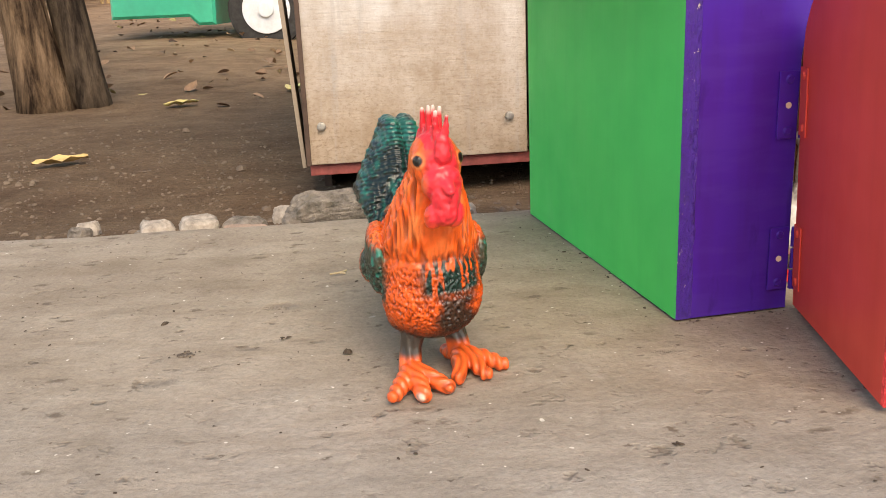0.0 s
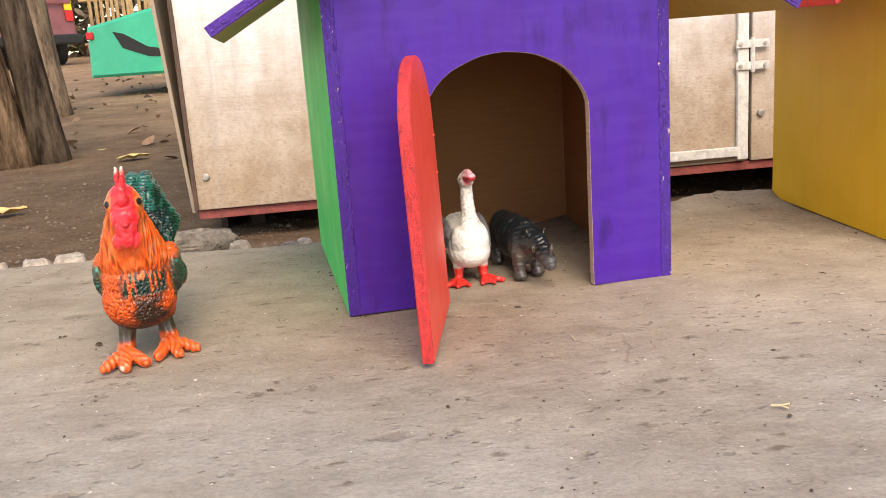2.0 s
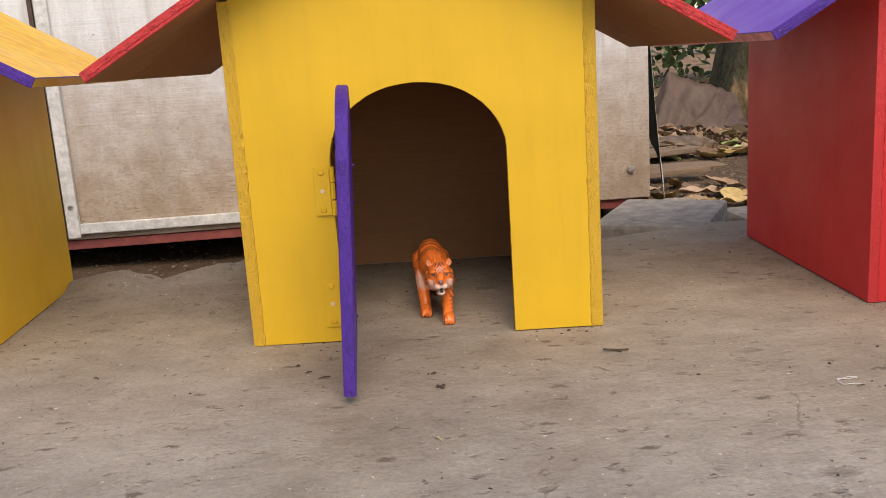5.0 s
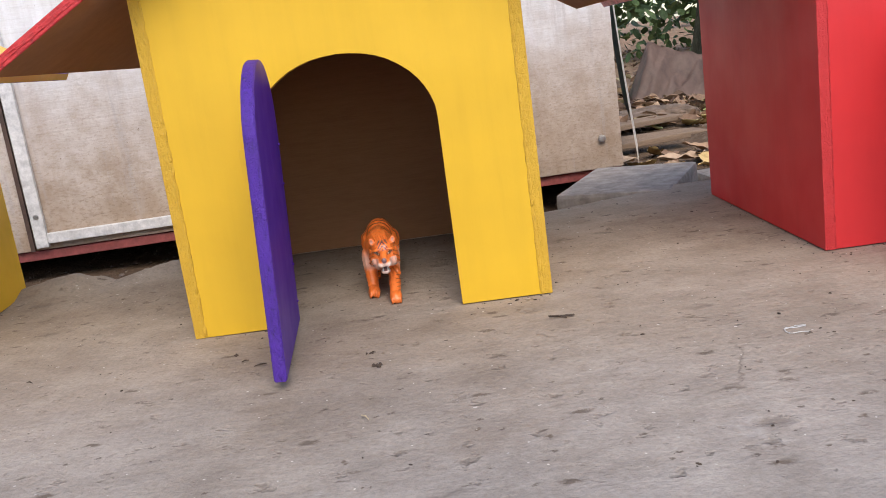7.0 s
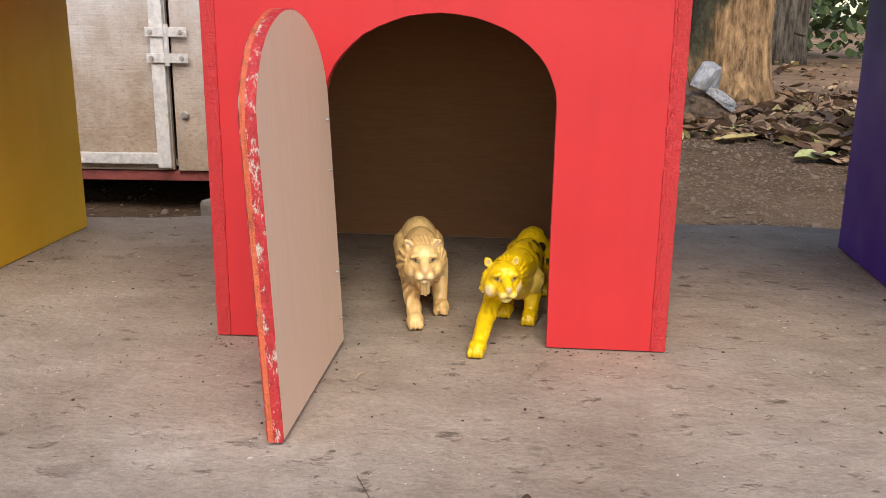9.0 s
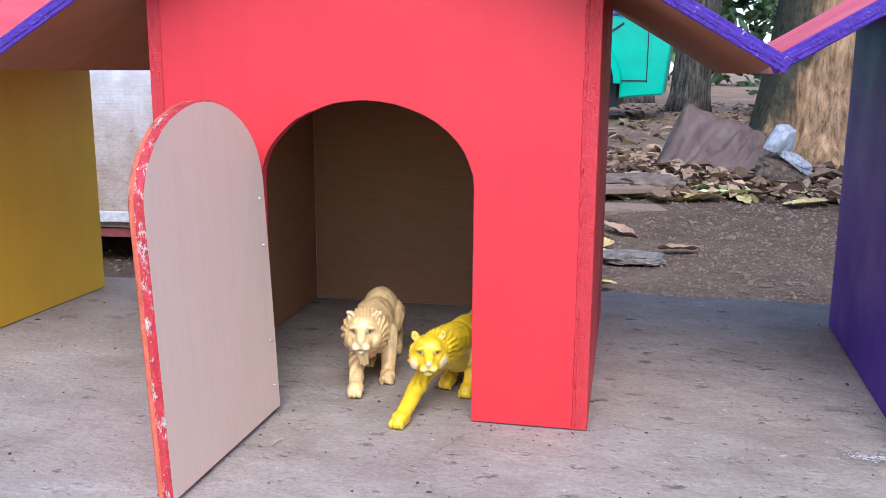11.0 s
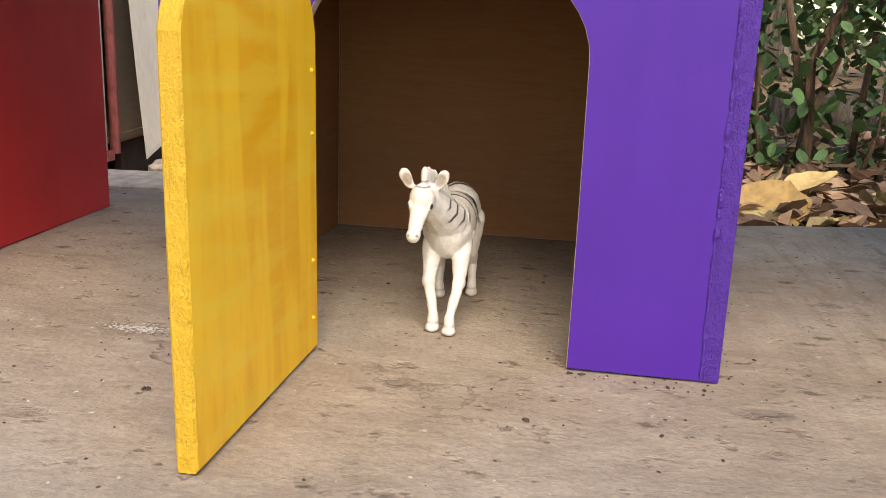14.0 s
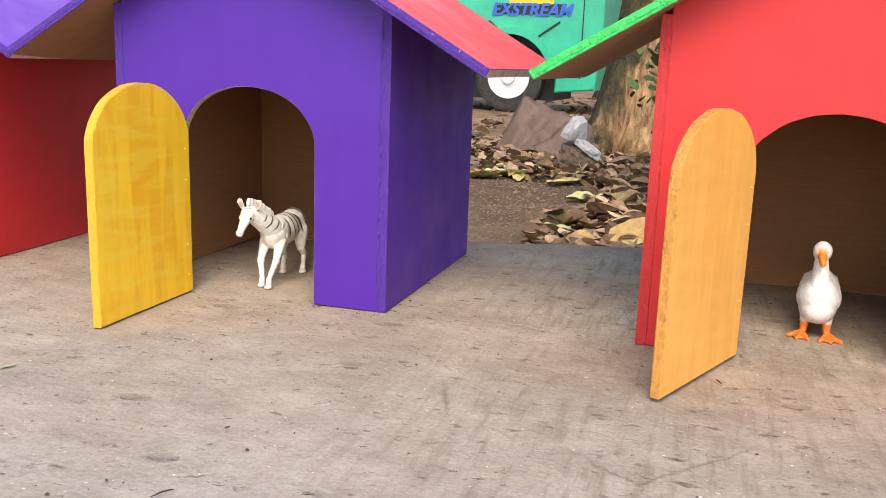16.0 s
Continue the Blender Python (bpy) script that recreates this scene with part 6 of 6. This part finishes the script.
def big_cat(name, m, label, feet, head, base, pale, marks, mane=False, length=0.105, back=0.066, girth=0.019, hs=1.25, jaw=0.0, yaw=0.0):
    """A prowling cat: deep chest, low broad head, thick legs on broad paws, hanging tail. hs: size of the head; jaw: how far the mouth gapes; yaw: turn of the head."""
    hx, hy, hz = head
    L = length
    cw, sw = math.cos(radians(yaw)), math.sin(radians(yaw))

    def H(dx, dy, dz):
        return (hx + hs * (dx * cw - dy * sw), hy + hs * (dx * sw + dy * cw), hz + hs * dz)

    def from_head(P):
        d = (P - np.array((hx, hy, hz))[None, :]) / hs
        return np.stack((d[:, 0] * cw + d[:, 1] * sw, d[:, 1] * cw - d[:, 0] * sw, d[:, 2]), 1)

    def R(*r):
        return tuple(hs * v for v in r)

    bl = [E((0, 0.026, back - 0.021), (girth * 1.02, 0.026, 0.0225)), E((0, L * 0.55, back - 0.021), (girth * 0.9, L * 0.36, 0.0195)), E((0, L * 0.92, back - 0.0205), (girth * 0.98, 0.023, 0.0215)), E((0, 0.030, back - 0.006), (0.010, 0.024, 0.008)),
          C((0, 0.014, back - 0.014), 0.0165, (hx * 0.7, hy * 0.6, hz), 0.0140), C((0, 0.020, back - 0.024), 0.0165, (hx * 0.6, hy * 0.5, hz - 0.006), 0.0125),
          E(H(0, 0, 0), R(0.0128, 0.0150, 0.0122), (0, 0, yaw)), E(H(0, -0.0130, -0.0050), R(0.0072, 0.0085, 0.0060), (0, 0, yaw)), C(H(0, -0.005, 0.0050), hs * 0.0056, H(0, -0.0200, -0.0025), hs * 0.0034),
          E(H(0, -0.0130, -0.0098 - jaw), R(0.0050, 0.0066, 0.0032)), E(H(0, -0.004, 0.0076), R(0.0092, 0.0075, 0.0042))]
    for s in (-1, 1):
        bl += [E(H(s * 0.0104, 0.0035, 0.0106), R(0.0031, 0.0023, 0.0038), (0, s * 24, s * -12)), E(H(s * 0.0078, -0.002, -0.0046), R(0.0066, 0.0090, 0.0076)), E(H(s * 0.0034, -0.0190, -0.0062), R(0.0038, 0.0038, 0.0034)),
               E(H(s * 0.0060, -0.0102, 0.0052), R(0.0044, 0.0040, 0.0024), (0, s * 14, 0))]
    for (fx, fy), s in zip(feet[:2], (-1, 1)):
        knee = ((fx + s * 0.011) / 2 + s * 0.002, (fy + 0.022) / 2 + 0.004, 0.027)
        bl += [C((s * 0.011, 0.022, back - 0.026), 0.0125, knee, 0.0080), C(knee, 0.0078, (fx, fy, 0.008), 0.0064)] + paw(fx, fy)
    for (fx, fy), s in zip(feet[2:], (-1, 1)):
        hip = (s * 0.011, L * 0.93, back - 0.024)
        knee = (s * 0.0125, L * 0.84 + (fy - L * 0.9) * 0.4, 0.030)
        hock = (fx, fy + 0.010, 0.019)
        bl += [C(hip, 0.0145, knee, 0.0105), C(knee, 0.0098, hock, 0.0066), C(hock, 0.0066, (fx, fy, 0.007), 0.0066)] + paw(fx, fy, 0.0078)
    tp = [(0, L + 0.018, back - 0.012), (0.002, L + 0.034, back - 0.028), (0.004, L + 0.040, back - 0.046)]
    bl += [C(tp[0], 0.0058, tp[1], 0.005), C(tp[1], 0.005, tp[2], 0.0052)]
    if mane:
        # locks swept back from the brow, down the cheeks and into a beard
        for k in range(18):
            a = 2 * math.pi * k / 18
            bl.append(C(H(math.sin(a) * 0.0098, -0.001, -0.0022 + math.cos(a) * 0.0094), hs * 0.0048, H(math.sin(a) * 0.0136, 0.011, -0.004 + math.cos(a) * 0.0128), hs * 0.0058))
        bl += [E(H(0, 0.012, -0.006), R(0.0165, 0.013, 0.0170)), C(H(0, -0.0095, -0.0120), hs * 0.0052, H(0.001, -0.007, -0.0200), hs * 0.0034), C(H(0, 0.004, -0.012), hs * 0.0080, H(0, 0.006, -0.0190), hs * 0.0052)]
    else:
        # a short ruff behind the jaw
        for s in (-1, 1):
            bl += [C(H(s * 0.0098, 0.003, 0.001), hs * 0.0048, H(s * 0.0122, 0.006, -0.0085), hs * 0.0036)]

    def shape(P):
        x, y, z = P.T
        q = from_head(P)
        a = np.arctan2(q[:, 0], q[:, 2])
        d = 0.00035 * nz(P, 200, 1) + 0.00022 * nz(P, 420, 7, (1, 1, 0.35))
        if mane:
            ring = step(q[:, 1], -0.004, 0.001) * (1 - step(q[:, 1], 0.020, 0.026)) * step(np.hypot(q[:, 0], q[:, 2] + 0.002), 0.008, 0.0105)
            d = d + 0.0007 * np.sin(a * 24 + q[:, 1] * 420 + 5 * nz(P, 70)) * ring
            beard = step(-q[:, 2], 0.010, 0.013) * (q[:, 2] > -0.024) * (np.abs(q[:, 0]) < 0.007) * (q[:, 1] < 0.008)
            d = d + 0.0005 * np.sin(q[:, 0] * 2400 + 4 * nz(P, 90)) * beard
        else:
            d = d + 0.0006 * np.sin(a * 30 + 3 * nz(P, 70)) * step(q[:, 1], 0.002, 0.006) * (1 - step(q[:, 1], 0.013, 0.018))
        for s in (-1, 1):
            d = d - 0.0009 * near(P, H(s * 0.0064, -0.0128, 0.0026), 0.0036 * hs, 0.6)
            d = d - 0.0012 * near(P, H(s * 0.0106, 0.0002, 0.0112), 0.0026 * hs, 0.7)
        d = d - 0.0010 * (np.abs(q[:, 2] + 0.0088 + 0.5 * jaw) < 0.0008 + 0.45 * jaw) * (q[:, 1] < -0.011) * (np.abs(q[:, 0]) < 0.0065)
        toes = np.abs(np.sin(x * 900)) * (z < 0.009)
        return d - 0.0004 * toes

    def colour(P, N, d):
        x, y, z = P.T
        q = from_head(P)
        n1 = nz(P, 110, 6)
        c = np.tile(np.array(base), (len(P), 1)) * (1 + 0.16 * n1[:, None])
        under = step(-N[:, 2], 0.25, 0.8) * step(z, 0.014, 0.02)
        c = blend(c, pale, under * 0.7)
        snout = (1 - step(q[:, 1], -0.0165, -0.0125)) * (1 - step(q[:, 2], -0.0055, -0.0035)) * (np.abs(q[:, 0]) < 0.009)
        c = blend(c, pale, snout * (q[:, 2] > -0.018) * 0.85)
        c = blend(c, pale, step(y, -0.005, 0.002) * (1 - step(y, 0.02, 0.03)) * (1 - step(z, 0.040, 0.050)) * step(z, 0.026, 0.032) * 0.6)
        c = marks(c, P, q, N)
        if jaw:
            gape = (np.abs(q[:, 2] + 0.0088 + 0.5 * jaw) < 0.0009 + 0.45 * jaw) * (q[:, 1] < -0.011) * (np.abs(q[:, 0]) < 0.0062)
            c = blend(c, (0.10, 0.02, 0.02), gape * 0.9)
            c = blend(c, (0.85, 0.80, 0.74), gape * (np.abs(np.abs(q[:, 0]) - 0.0034) < 0.0013))
        else:
            c = blend(c, tuple(0.35 * v for v in base), (np.abs(q[:, 2] + 0.0090) < 0.0005) * (q[:, 1] < -0.012) * (np.abs(q[:, 0]) < 0.006) * 0.7)
        for s in (-1, 1):
            ex, ez = q[:, 0] - s * 0.0064, q[:, 2] - 0.0026 - 0.30 * s * (q[:, 0] - s * 0.0064)
            face = (q[:, 1] < -0.006)
            c = blend(c, (0.05, 0.035, 0.03), step(1.3 - np.hypot(ex / 0.0023, ez / 0.0012), 0, 0.3) * face * 0.7)
            c = blend(c, (0.78, 0.70, 0.52), step(1.0 - np.hypot(ex / 0.0019, ez / 0.0008), 0, 0.3) * face * 0.8)
            c = blend(c, (0.02, 0.015, 0.012), step(1.0 - np.hypot(ex / 0.0009, (ez - 0.0002) / 0.0010), 0, 0.3) * face)
            c = blend(c, (0.58, 0.47, 0.44), near(P, H(s * 0.0106, 0.0, 0.0112), 0.0024 * hs) * (N[:, 1] < 0.2) * 0.6)
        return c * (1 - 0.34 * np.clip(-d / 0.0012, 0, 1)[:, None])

    figure(name, bl, colour, shape, m, label, 0.0008, 3)


def tiger_marks(c, P, q, N):
    x, y, z = P.T
    w = nz(P, 60, 2)
    s = np.sin(y * 980 + 4.0 * w + 0.4 * np.sin(z * 150))
    c = blend(c, (0.020, 0.014, 0.012), step(s, 0.66, 0.86) * step(y, 0.022, 0.032) * step(z, 0.038, 0.050))
    c = blend(c, (0.05, 0.02, 0.012), step(np.sin(z * 760 + 3 * w), 0.8, 0.95) * step(y, 0.04, 0.06) * (1 - step(z, 0.034, 0.042)) * 0.8)
    brow = step(0.0055 - np.abs(q[:, 0]), 0, 0.001) * step(q[:, 2], 0.0042, 0.0060) * (q[:, 1] < 0.004)
    c = blend(c, (0.05, 0.045, 0.09), brow * step(np.sin((np.abs(q[:, 0]) * 0.9 + q[:, 2]) * 2300 + 2 * w), 0.1, 0.5))
    side = (np.abs(q[:, 0]) > 0.0086) * (q[:, 1] < 0.010) * (q[:, 1] > -0.010) * (q[:, 2] < 0.006)
    c = blend(c, (0.12, 0.035, 0.02), side * step(np.sin(q[:, 2] * 1500 + q[:, 1] * 500 + 3 * w), 0.5, 0.8) * 0.7)
    c = blend(c, (0.70, 0.60, 0.55), step(np.abs(q[:, 0]), 0.0045, 0.0060) * (q[:, 1] < -0.008) * (q[:, 2] < -0.002) * (q[:, 2] > -0.010) * 0.5)
    return blend(c, (0.16, 0.09, 0.10), near(q, (0, -0.0225, -0.0022), 0.0024))


def lion_marks(c, P, q, N):
    ring = step(q[:, 1], -0.001, 0.004) * (1 - step(q[:, 1], 0.022, 0.028))
    c = blend(c, (0.80, 0.50, 0.21), ring * 0.7 * step(nz(P, 300, 4), -0.2, 0.3))
    c = blend(c, (0.66, 0.20, 0.09), near(q, (0.003, 0.004, -0.0205), 0.0075, 1.2) * 0.7)
    return blend(c, (0.62, 0.38, 0.22), near(q, (0, -0.0225, -0.0022), 0.0022) * 0.7)


def leopard_marks(c, P, q, N):
    y = P[:, 1]
    g = np.stack((P[:, 1] * 58, P[:, 2] * 74 + 0.5 * np.floor(P[:, 1] * 58)), 1)
    f = g - np.floor(g) - 0.5
    c = blend(c, (0.030, 0.022, 0.010), step(0.31 - np.hypot(f[:, 0], f[:, 1]) + 0.10 * nz(P, 160, 7), 0, 0.06) * step(y, 0.028, 0.036) * step(np.abs(N[:, 0]), 0.30, 0.45) * step(P[:, 2], 0.026, 0.034))
    c = blend(c, (0.78, 0.75, 0.66), step(np.abs(q[:, 0]), 0.0075, 0.0110) * (1 - step(np.abs(q[:, 0]), 0.0135, 0.0150)) * (1 - step(q[:, 2], -0.005, -0.001)) * step(q[:, 2], -0.0135, -0.011) * (1 - step(q[:, 1], -0.002, 0.004)) * 0.6)
    c = blend(c, (0.74, 0.72, 0.64), near(q, (0, -0.012, -0.0130), 0.0055) * 0.8)
    return blend(c, (0.58, 0.44, 0.32), near(q, (0, -0.0225, -0.0022), 0.0022) * 0.8)


def rhino():
    bl = [E((0, 0.030, 0.040), (0.024, 0.032, 0.025)), E((0, 0.070, 0.040), (0.0255, 0.042, 0.0265)), E((0, 0.108, 0.040), (0.023, 0.024, 0.0245)), E((0, 0.034, 0.056), (0.014, 0.022, 0.012)),
          C((0, 0.012, 0.044), 0.018, (0.003, -0.010, 0.043), 0.0145), C((0.003, -0.012, 0.044), 0.0138, (0.006, -0.036, 0.033), 0.0098), E((0.006, -0.038, 0.030), (0.0095, 0.010, 0.0085)), E((0.006, -0.038, 0.025), (0.0075, 0.009, 0.004)),
          C((0.0062, -0.041, 0.038), 0.0042, (0.0068, -0.046, 0.0515), 0.0013), C((0.005, -0.028, 0.045), 0.0032, (0.005, -0.031, 0.049), 0.0014), C((0, 0.128, 0.048), 0.004, (0, 0.136, 0.030), 0.0028)]
    for s in (-1, 1):
        bl += [C((0.002 + s * 0.010, -0.004, 0.053), 0.0034, (0.002 + s * 0.0130, -0.005, 0.060), 0.0018)]
        for y, k in ((0.018 + (0.010 if s > 0 else 0.0), 0.0112), (0.104 - (0.012 if s > 0 else 0), 0.0118)):
            bl += [C((s * 0.0135, y, 0.032), k, (s * 0.0145, y - 0.002, 0.010), 0.0082), E((s * 0.0145, y - 0.004, 0.0062), (0.0094, 0.0102, 0.0064))]

    def shape(P):
        x, y, z = P.T
        w = nz(P, 170, 2)
        fold = np.sin(y * 420 + 2.5 * nz(P, 50)) * step(y, -0.012, 0.0) * (1 - step(y, 0.03, 0.05))
        belt = np.exp(-((y - 0.052) / 0.0022) ** 2) + np.exp(-((y - 0.088) / 0.0022) ** 2)
        return 0.0005 * w + 0.00035 * np.sin(z * 900 + y * 500 + 6 * nz(P, 40)) * (1 - step(y, 0.02, 0.05)) + 0.0004 * fold - 0.0014 * belt + 0.0003 * np.sin(z * 1400) * (1 - step(z, 0.026, 0.032))

    def colour(P, N, d):
        x, y, z = P.T
        n1 = nz(P, 90, 5)
        c = np.tile(np.array((0.010, 0.014, 0.018)), (len(P), 1)) * (1 + 0.35 * n1[:, None])
        c = blend(c, (0.13, 0.11, 0.10), (1 - step(z, 0.030, 0.048)) * (1 - step(y, 0.02, 0.045)) * step(y, -0.018, -0.006) * 0.85)
        c = blend(c, (0.07, 0.07, 0.075), (1 - step(z, 0.018, 0.03)) * 0.7)
        c = blend(c, (0.09, 0.095, 0.105), (1 - step(y, -0.030, -0.020)) * (1 - step(z, 0.034, 0.042)) * 0.8)
        c = blend(c, (0.16, 0.14, 0.13), step(z, 0.040, 0.048) * (1 - step(y, -0.042, -0.038)) * 0.8)
        c = blend(c, (0.12, 0.11, 0.11), step(z, 0.058, 0.064) * (1 - step(y, 0.0, 0.006)) * 0.7)
        for s in (-1, 1):
            c = blend(c, (0.6, 0.5, 0.4), near(P, (0.0045 + s * 0.0118, -0.020, 0.042), 0.0034) * 0.6)
            c = blend(c, (0.01, 0.01, 0.01), near(P, (0.0045 + s * 0.0118, -0.021, 0.042), 0.0022))
        return c * (1 - 0.45 * np.clip(-d / 0.0012, 0, 1)[:, None])

    figure("toy_rhino", bl, colour, shape, pose(0.518, 0.740, 0, 0, 0, 11) @ Matrix.Diagonal((0.76, 0.90, 0.95, 1)), "dark grey plastic toy rhinoceros in the doorway")


def zebra():
    bl = [E((0, 0.018, 0.066), (0.0175, 0.024, 0.0215)), E((0, 0.045, 0.066), (0.0175, 0.034, 0.0205)), E((0, 0.074, 0.068), (0.0175, 0.021, 0.0205)), C((0, 0.006, 0.074), 0.0145, (-0.011, -0.028, 0.096), 0.0095),
          E((-0.012, -0.033, 0.095), (0.0086, 0.0115, 0.0100)), C((-0.0125, -0.037, 0.092), 0.0068, (-0.0145, -0.048, 0.078), 0.0043), E((-0.0147, -0.050, 0.0755), (0.0047, 0.0050, 0.0048)), C((0, 0.090, 0.080), 0.004, (0.003, 0.098, 0.052), 0.0028)]
    for k in range(9):
        u = k / 8
        bl.append(E((-0.011 + 0.010 * u, -0.033 + 0.043 * u, 0.1070 - 0.019 * u + 0.0042 * math.sin(0.5 + u * 2.6) + 0.0008 * (k % 2)), (0.0026, 0.0044, 0.0066)))
    for s in (-1, 1):
        bl += [E((-0.012 + s * 0.0112, -0.029, 0.1070), (0.0044, 0.0023, 0.0072), (0, s * 30, s * 10)), E((-0.0125 + s * 0.0058, -0.0385, 0.0920), (0.0026, 0.0040, 0.0030))]
    for s, kx, ky, fx, fy in ((-1, -0.0105, -0.002, -0.006, -0.008), (1, 0.0105, -0.002, 0.006, -0.014)):
        bl += [C((s * 0.010, 0.012, 0.056), 0.0078, (kx, ky, 0.034), 0.0044), E((kx, ky, 0.033), 0.0050), C((kx, ky, 0.034), 0.0042, (fx, fy, 0.012), 0.0031), C((fx, fy, 0.012), 0.0036, (fx, fy - 0.001, 0.004), 0.0043), E((fx, fy - 0.002, 0.0032), (0.0050, 0.0058, 0.0032))]
    for s, fx, fy in ((-1, -0.0115, 0.068), (1, 0.0125, 0.078)):
        bl += [C((s * 0.0095, 0.076, 0.060), 0.0122, (s * 0.0115, fy - 0.004, 0.036), 0.0056), C((s * 0.0115, fy - 0.004, 0.036), 0.0054, (fx, fy + 0.004, 0.026), 0.0038), C((fx, fy + 0.004, 0.026), 0.0038, (fx, fy, 0.010), 0.0031), C((fx, fy, 0.010), 0.004, (fx, fy - 0.001, 0.004), 0.0043), E((fx, fy - 0.001, 0.0032), (0.0050, 0.0056, 0.0032))]

    def shape(P):
        x, y, z = P.T
        seam = np.exp(-((y - 0.020 + 0.25 * (z - 0.05)) / 0.0012) ** 2) * (z < 0.066) * (z > 0.040)
        d = 0.0004 * nz(P, 170, 3) + 0.0014 * seam
        for s in (-1, 1):
            d = d - 0.0016 * near(P, (-0.012 + s * 0.0105, -0.0315, 0.1065), 0.0045, 0.7)
        return d

    def colour(P, N, d):
        x, y, z = P.T
        n1 = nz(P, 100, 6)
        c = np.tile(np.array((0.83, 0.80, 0.75)), (len(P), 1)) * (1 + 0.08 * n1[:, None])
        c = blend(c, (0.60, 0.48, 0.35), step(nz(P, 45, 2), 0.25, 0.6) * 0.35 + (1 - step(z, 0.0, 0.03)) * 0.1)
        w = nz(P, 40, 8)
        s = np.sin((y - 0.22 * (0.09 - z)) * 560 + 2.2 * w)
        c = blend(c, (0.030, 0.035, 0.038), step(s, 0.62, 0.78) * step(y, 0.022, 0.028) * step(z, 0.056, 0.064))
        nk = np.sin((y * 0.7 - z * 0.75) * 620 + w)
        c = blend(c, (0.05, 0.055, 0.06), step(nk, 0.70, 0.84) * (1 - step(y, 0.012, 0.018)) * step(y, -0.027, -0.023) * step(z, 0.070, 0.076) * step(np.abs(x + 0.004), 0.006, 0.008))
        fb = np.sin(z * 1900)
        c = blend(c, (0.25, 0.29, 0.36), step(fb, 0.55, 0.8) * step(z, 0.1005, 0.1015) * (1 - step(z, 0.109, 0.110)) * (y < -0.033) * (np.abs(x + 0.012) < 0.006))
        for q in (-1, 1):
            c = blend(c, (0.02, 0.03, 0.035), near(P, (-0.0125 + q * 0.0078, -0.0405, 0.0918), 0.0019))
            c = blend(c, (0.30, 0.24, 0.2), near(P, (-0.0147 + q * 0.0030, -0.0543, 0.0760), 0.0011))
            c = blend(c, (0.45, 0.34, 0.24), near(P, (-0.012 + q * 0.0105, -0.0315, 0.1065), 0.0045) * 0.7)
        c = blend(c, (0.36, 0.31, 0.26), np.exp(-((z - 0.0068) / 0.0007) ** 2) * 0.7)
        return c * (1 - 0.35 * np.clip(-d / 0.0014, 0, 1)[:, None])

    figure("toy_zebra", bl, colour, shape, pose(2.2485, 0.838, 0, 0, 0, 2) @ Matrix.Diagonal((0.95, 0.98, 0.965, 1)), "white plastic toy zebra with thin black stripes", 0.0008, 2)


rooster()
zebra()
goose("toy_goose", pose(0.454, 0.755, 0, 0, 0, 8), "white plastic toy goose with grey wings, red feet", True, (0.62, 0.05, 0.07), (0.70, 0.035, 0.03), 1.0, True)
rhino()
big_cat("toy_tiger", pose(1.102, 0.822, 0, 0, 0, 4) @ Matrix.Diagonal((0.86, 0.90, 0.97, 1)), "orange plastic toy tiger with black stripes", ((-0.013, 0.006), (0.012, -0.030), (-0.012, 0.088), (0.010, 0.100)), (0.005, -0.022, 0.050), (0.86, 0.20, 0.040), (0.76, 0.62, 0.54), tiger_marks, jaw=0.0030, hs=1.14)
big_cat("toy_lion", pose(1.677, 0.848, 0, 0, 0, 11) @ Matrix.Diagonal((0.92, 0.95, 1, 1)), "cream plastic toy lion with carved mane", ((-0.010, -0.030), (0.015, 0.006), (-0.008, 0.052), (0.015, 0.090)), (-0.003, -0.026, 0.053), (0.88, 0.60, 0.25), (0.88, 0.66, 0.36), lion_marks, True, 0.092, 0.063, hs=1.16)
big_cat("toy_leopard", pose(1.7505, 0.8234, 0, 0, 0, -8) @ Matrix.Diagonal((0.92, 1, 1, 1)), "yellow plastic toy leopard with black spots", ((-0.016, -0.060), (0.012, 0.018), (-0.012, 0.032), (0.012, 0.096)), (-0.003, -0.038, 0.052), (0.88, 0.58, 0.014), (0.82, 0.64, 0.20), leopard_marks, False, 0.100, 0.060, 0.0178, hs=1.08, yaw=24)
goose("toy_duck", pose(2.868, 0.862, 0, 0, 0, -8) @ Matrix.Diagonal((0.85, 0.95, 0.98, 1)), "white plastic toy duck with orange bill and feet", False, (0.80, 0.22, 0.03), (0.80, 0.20, 0.04), 0.86, False)
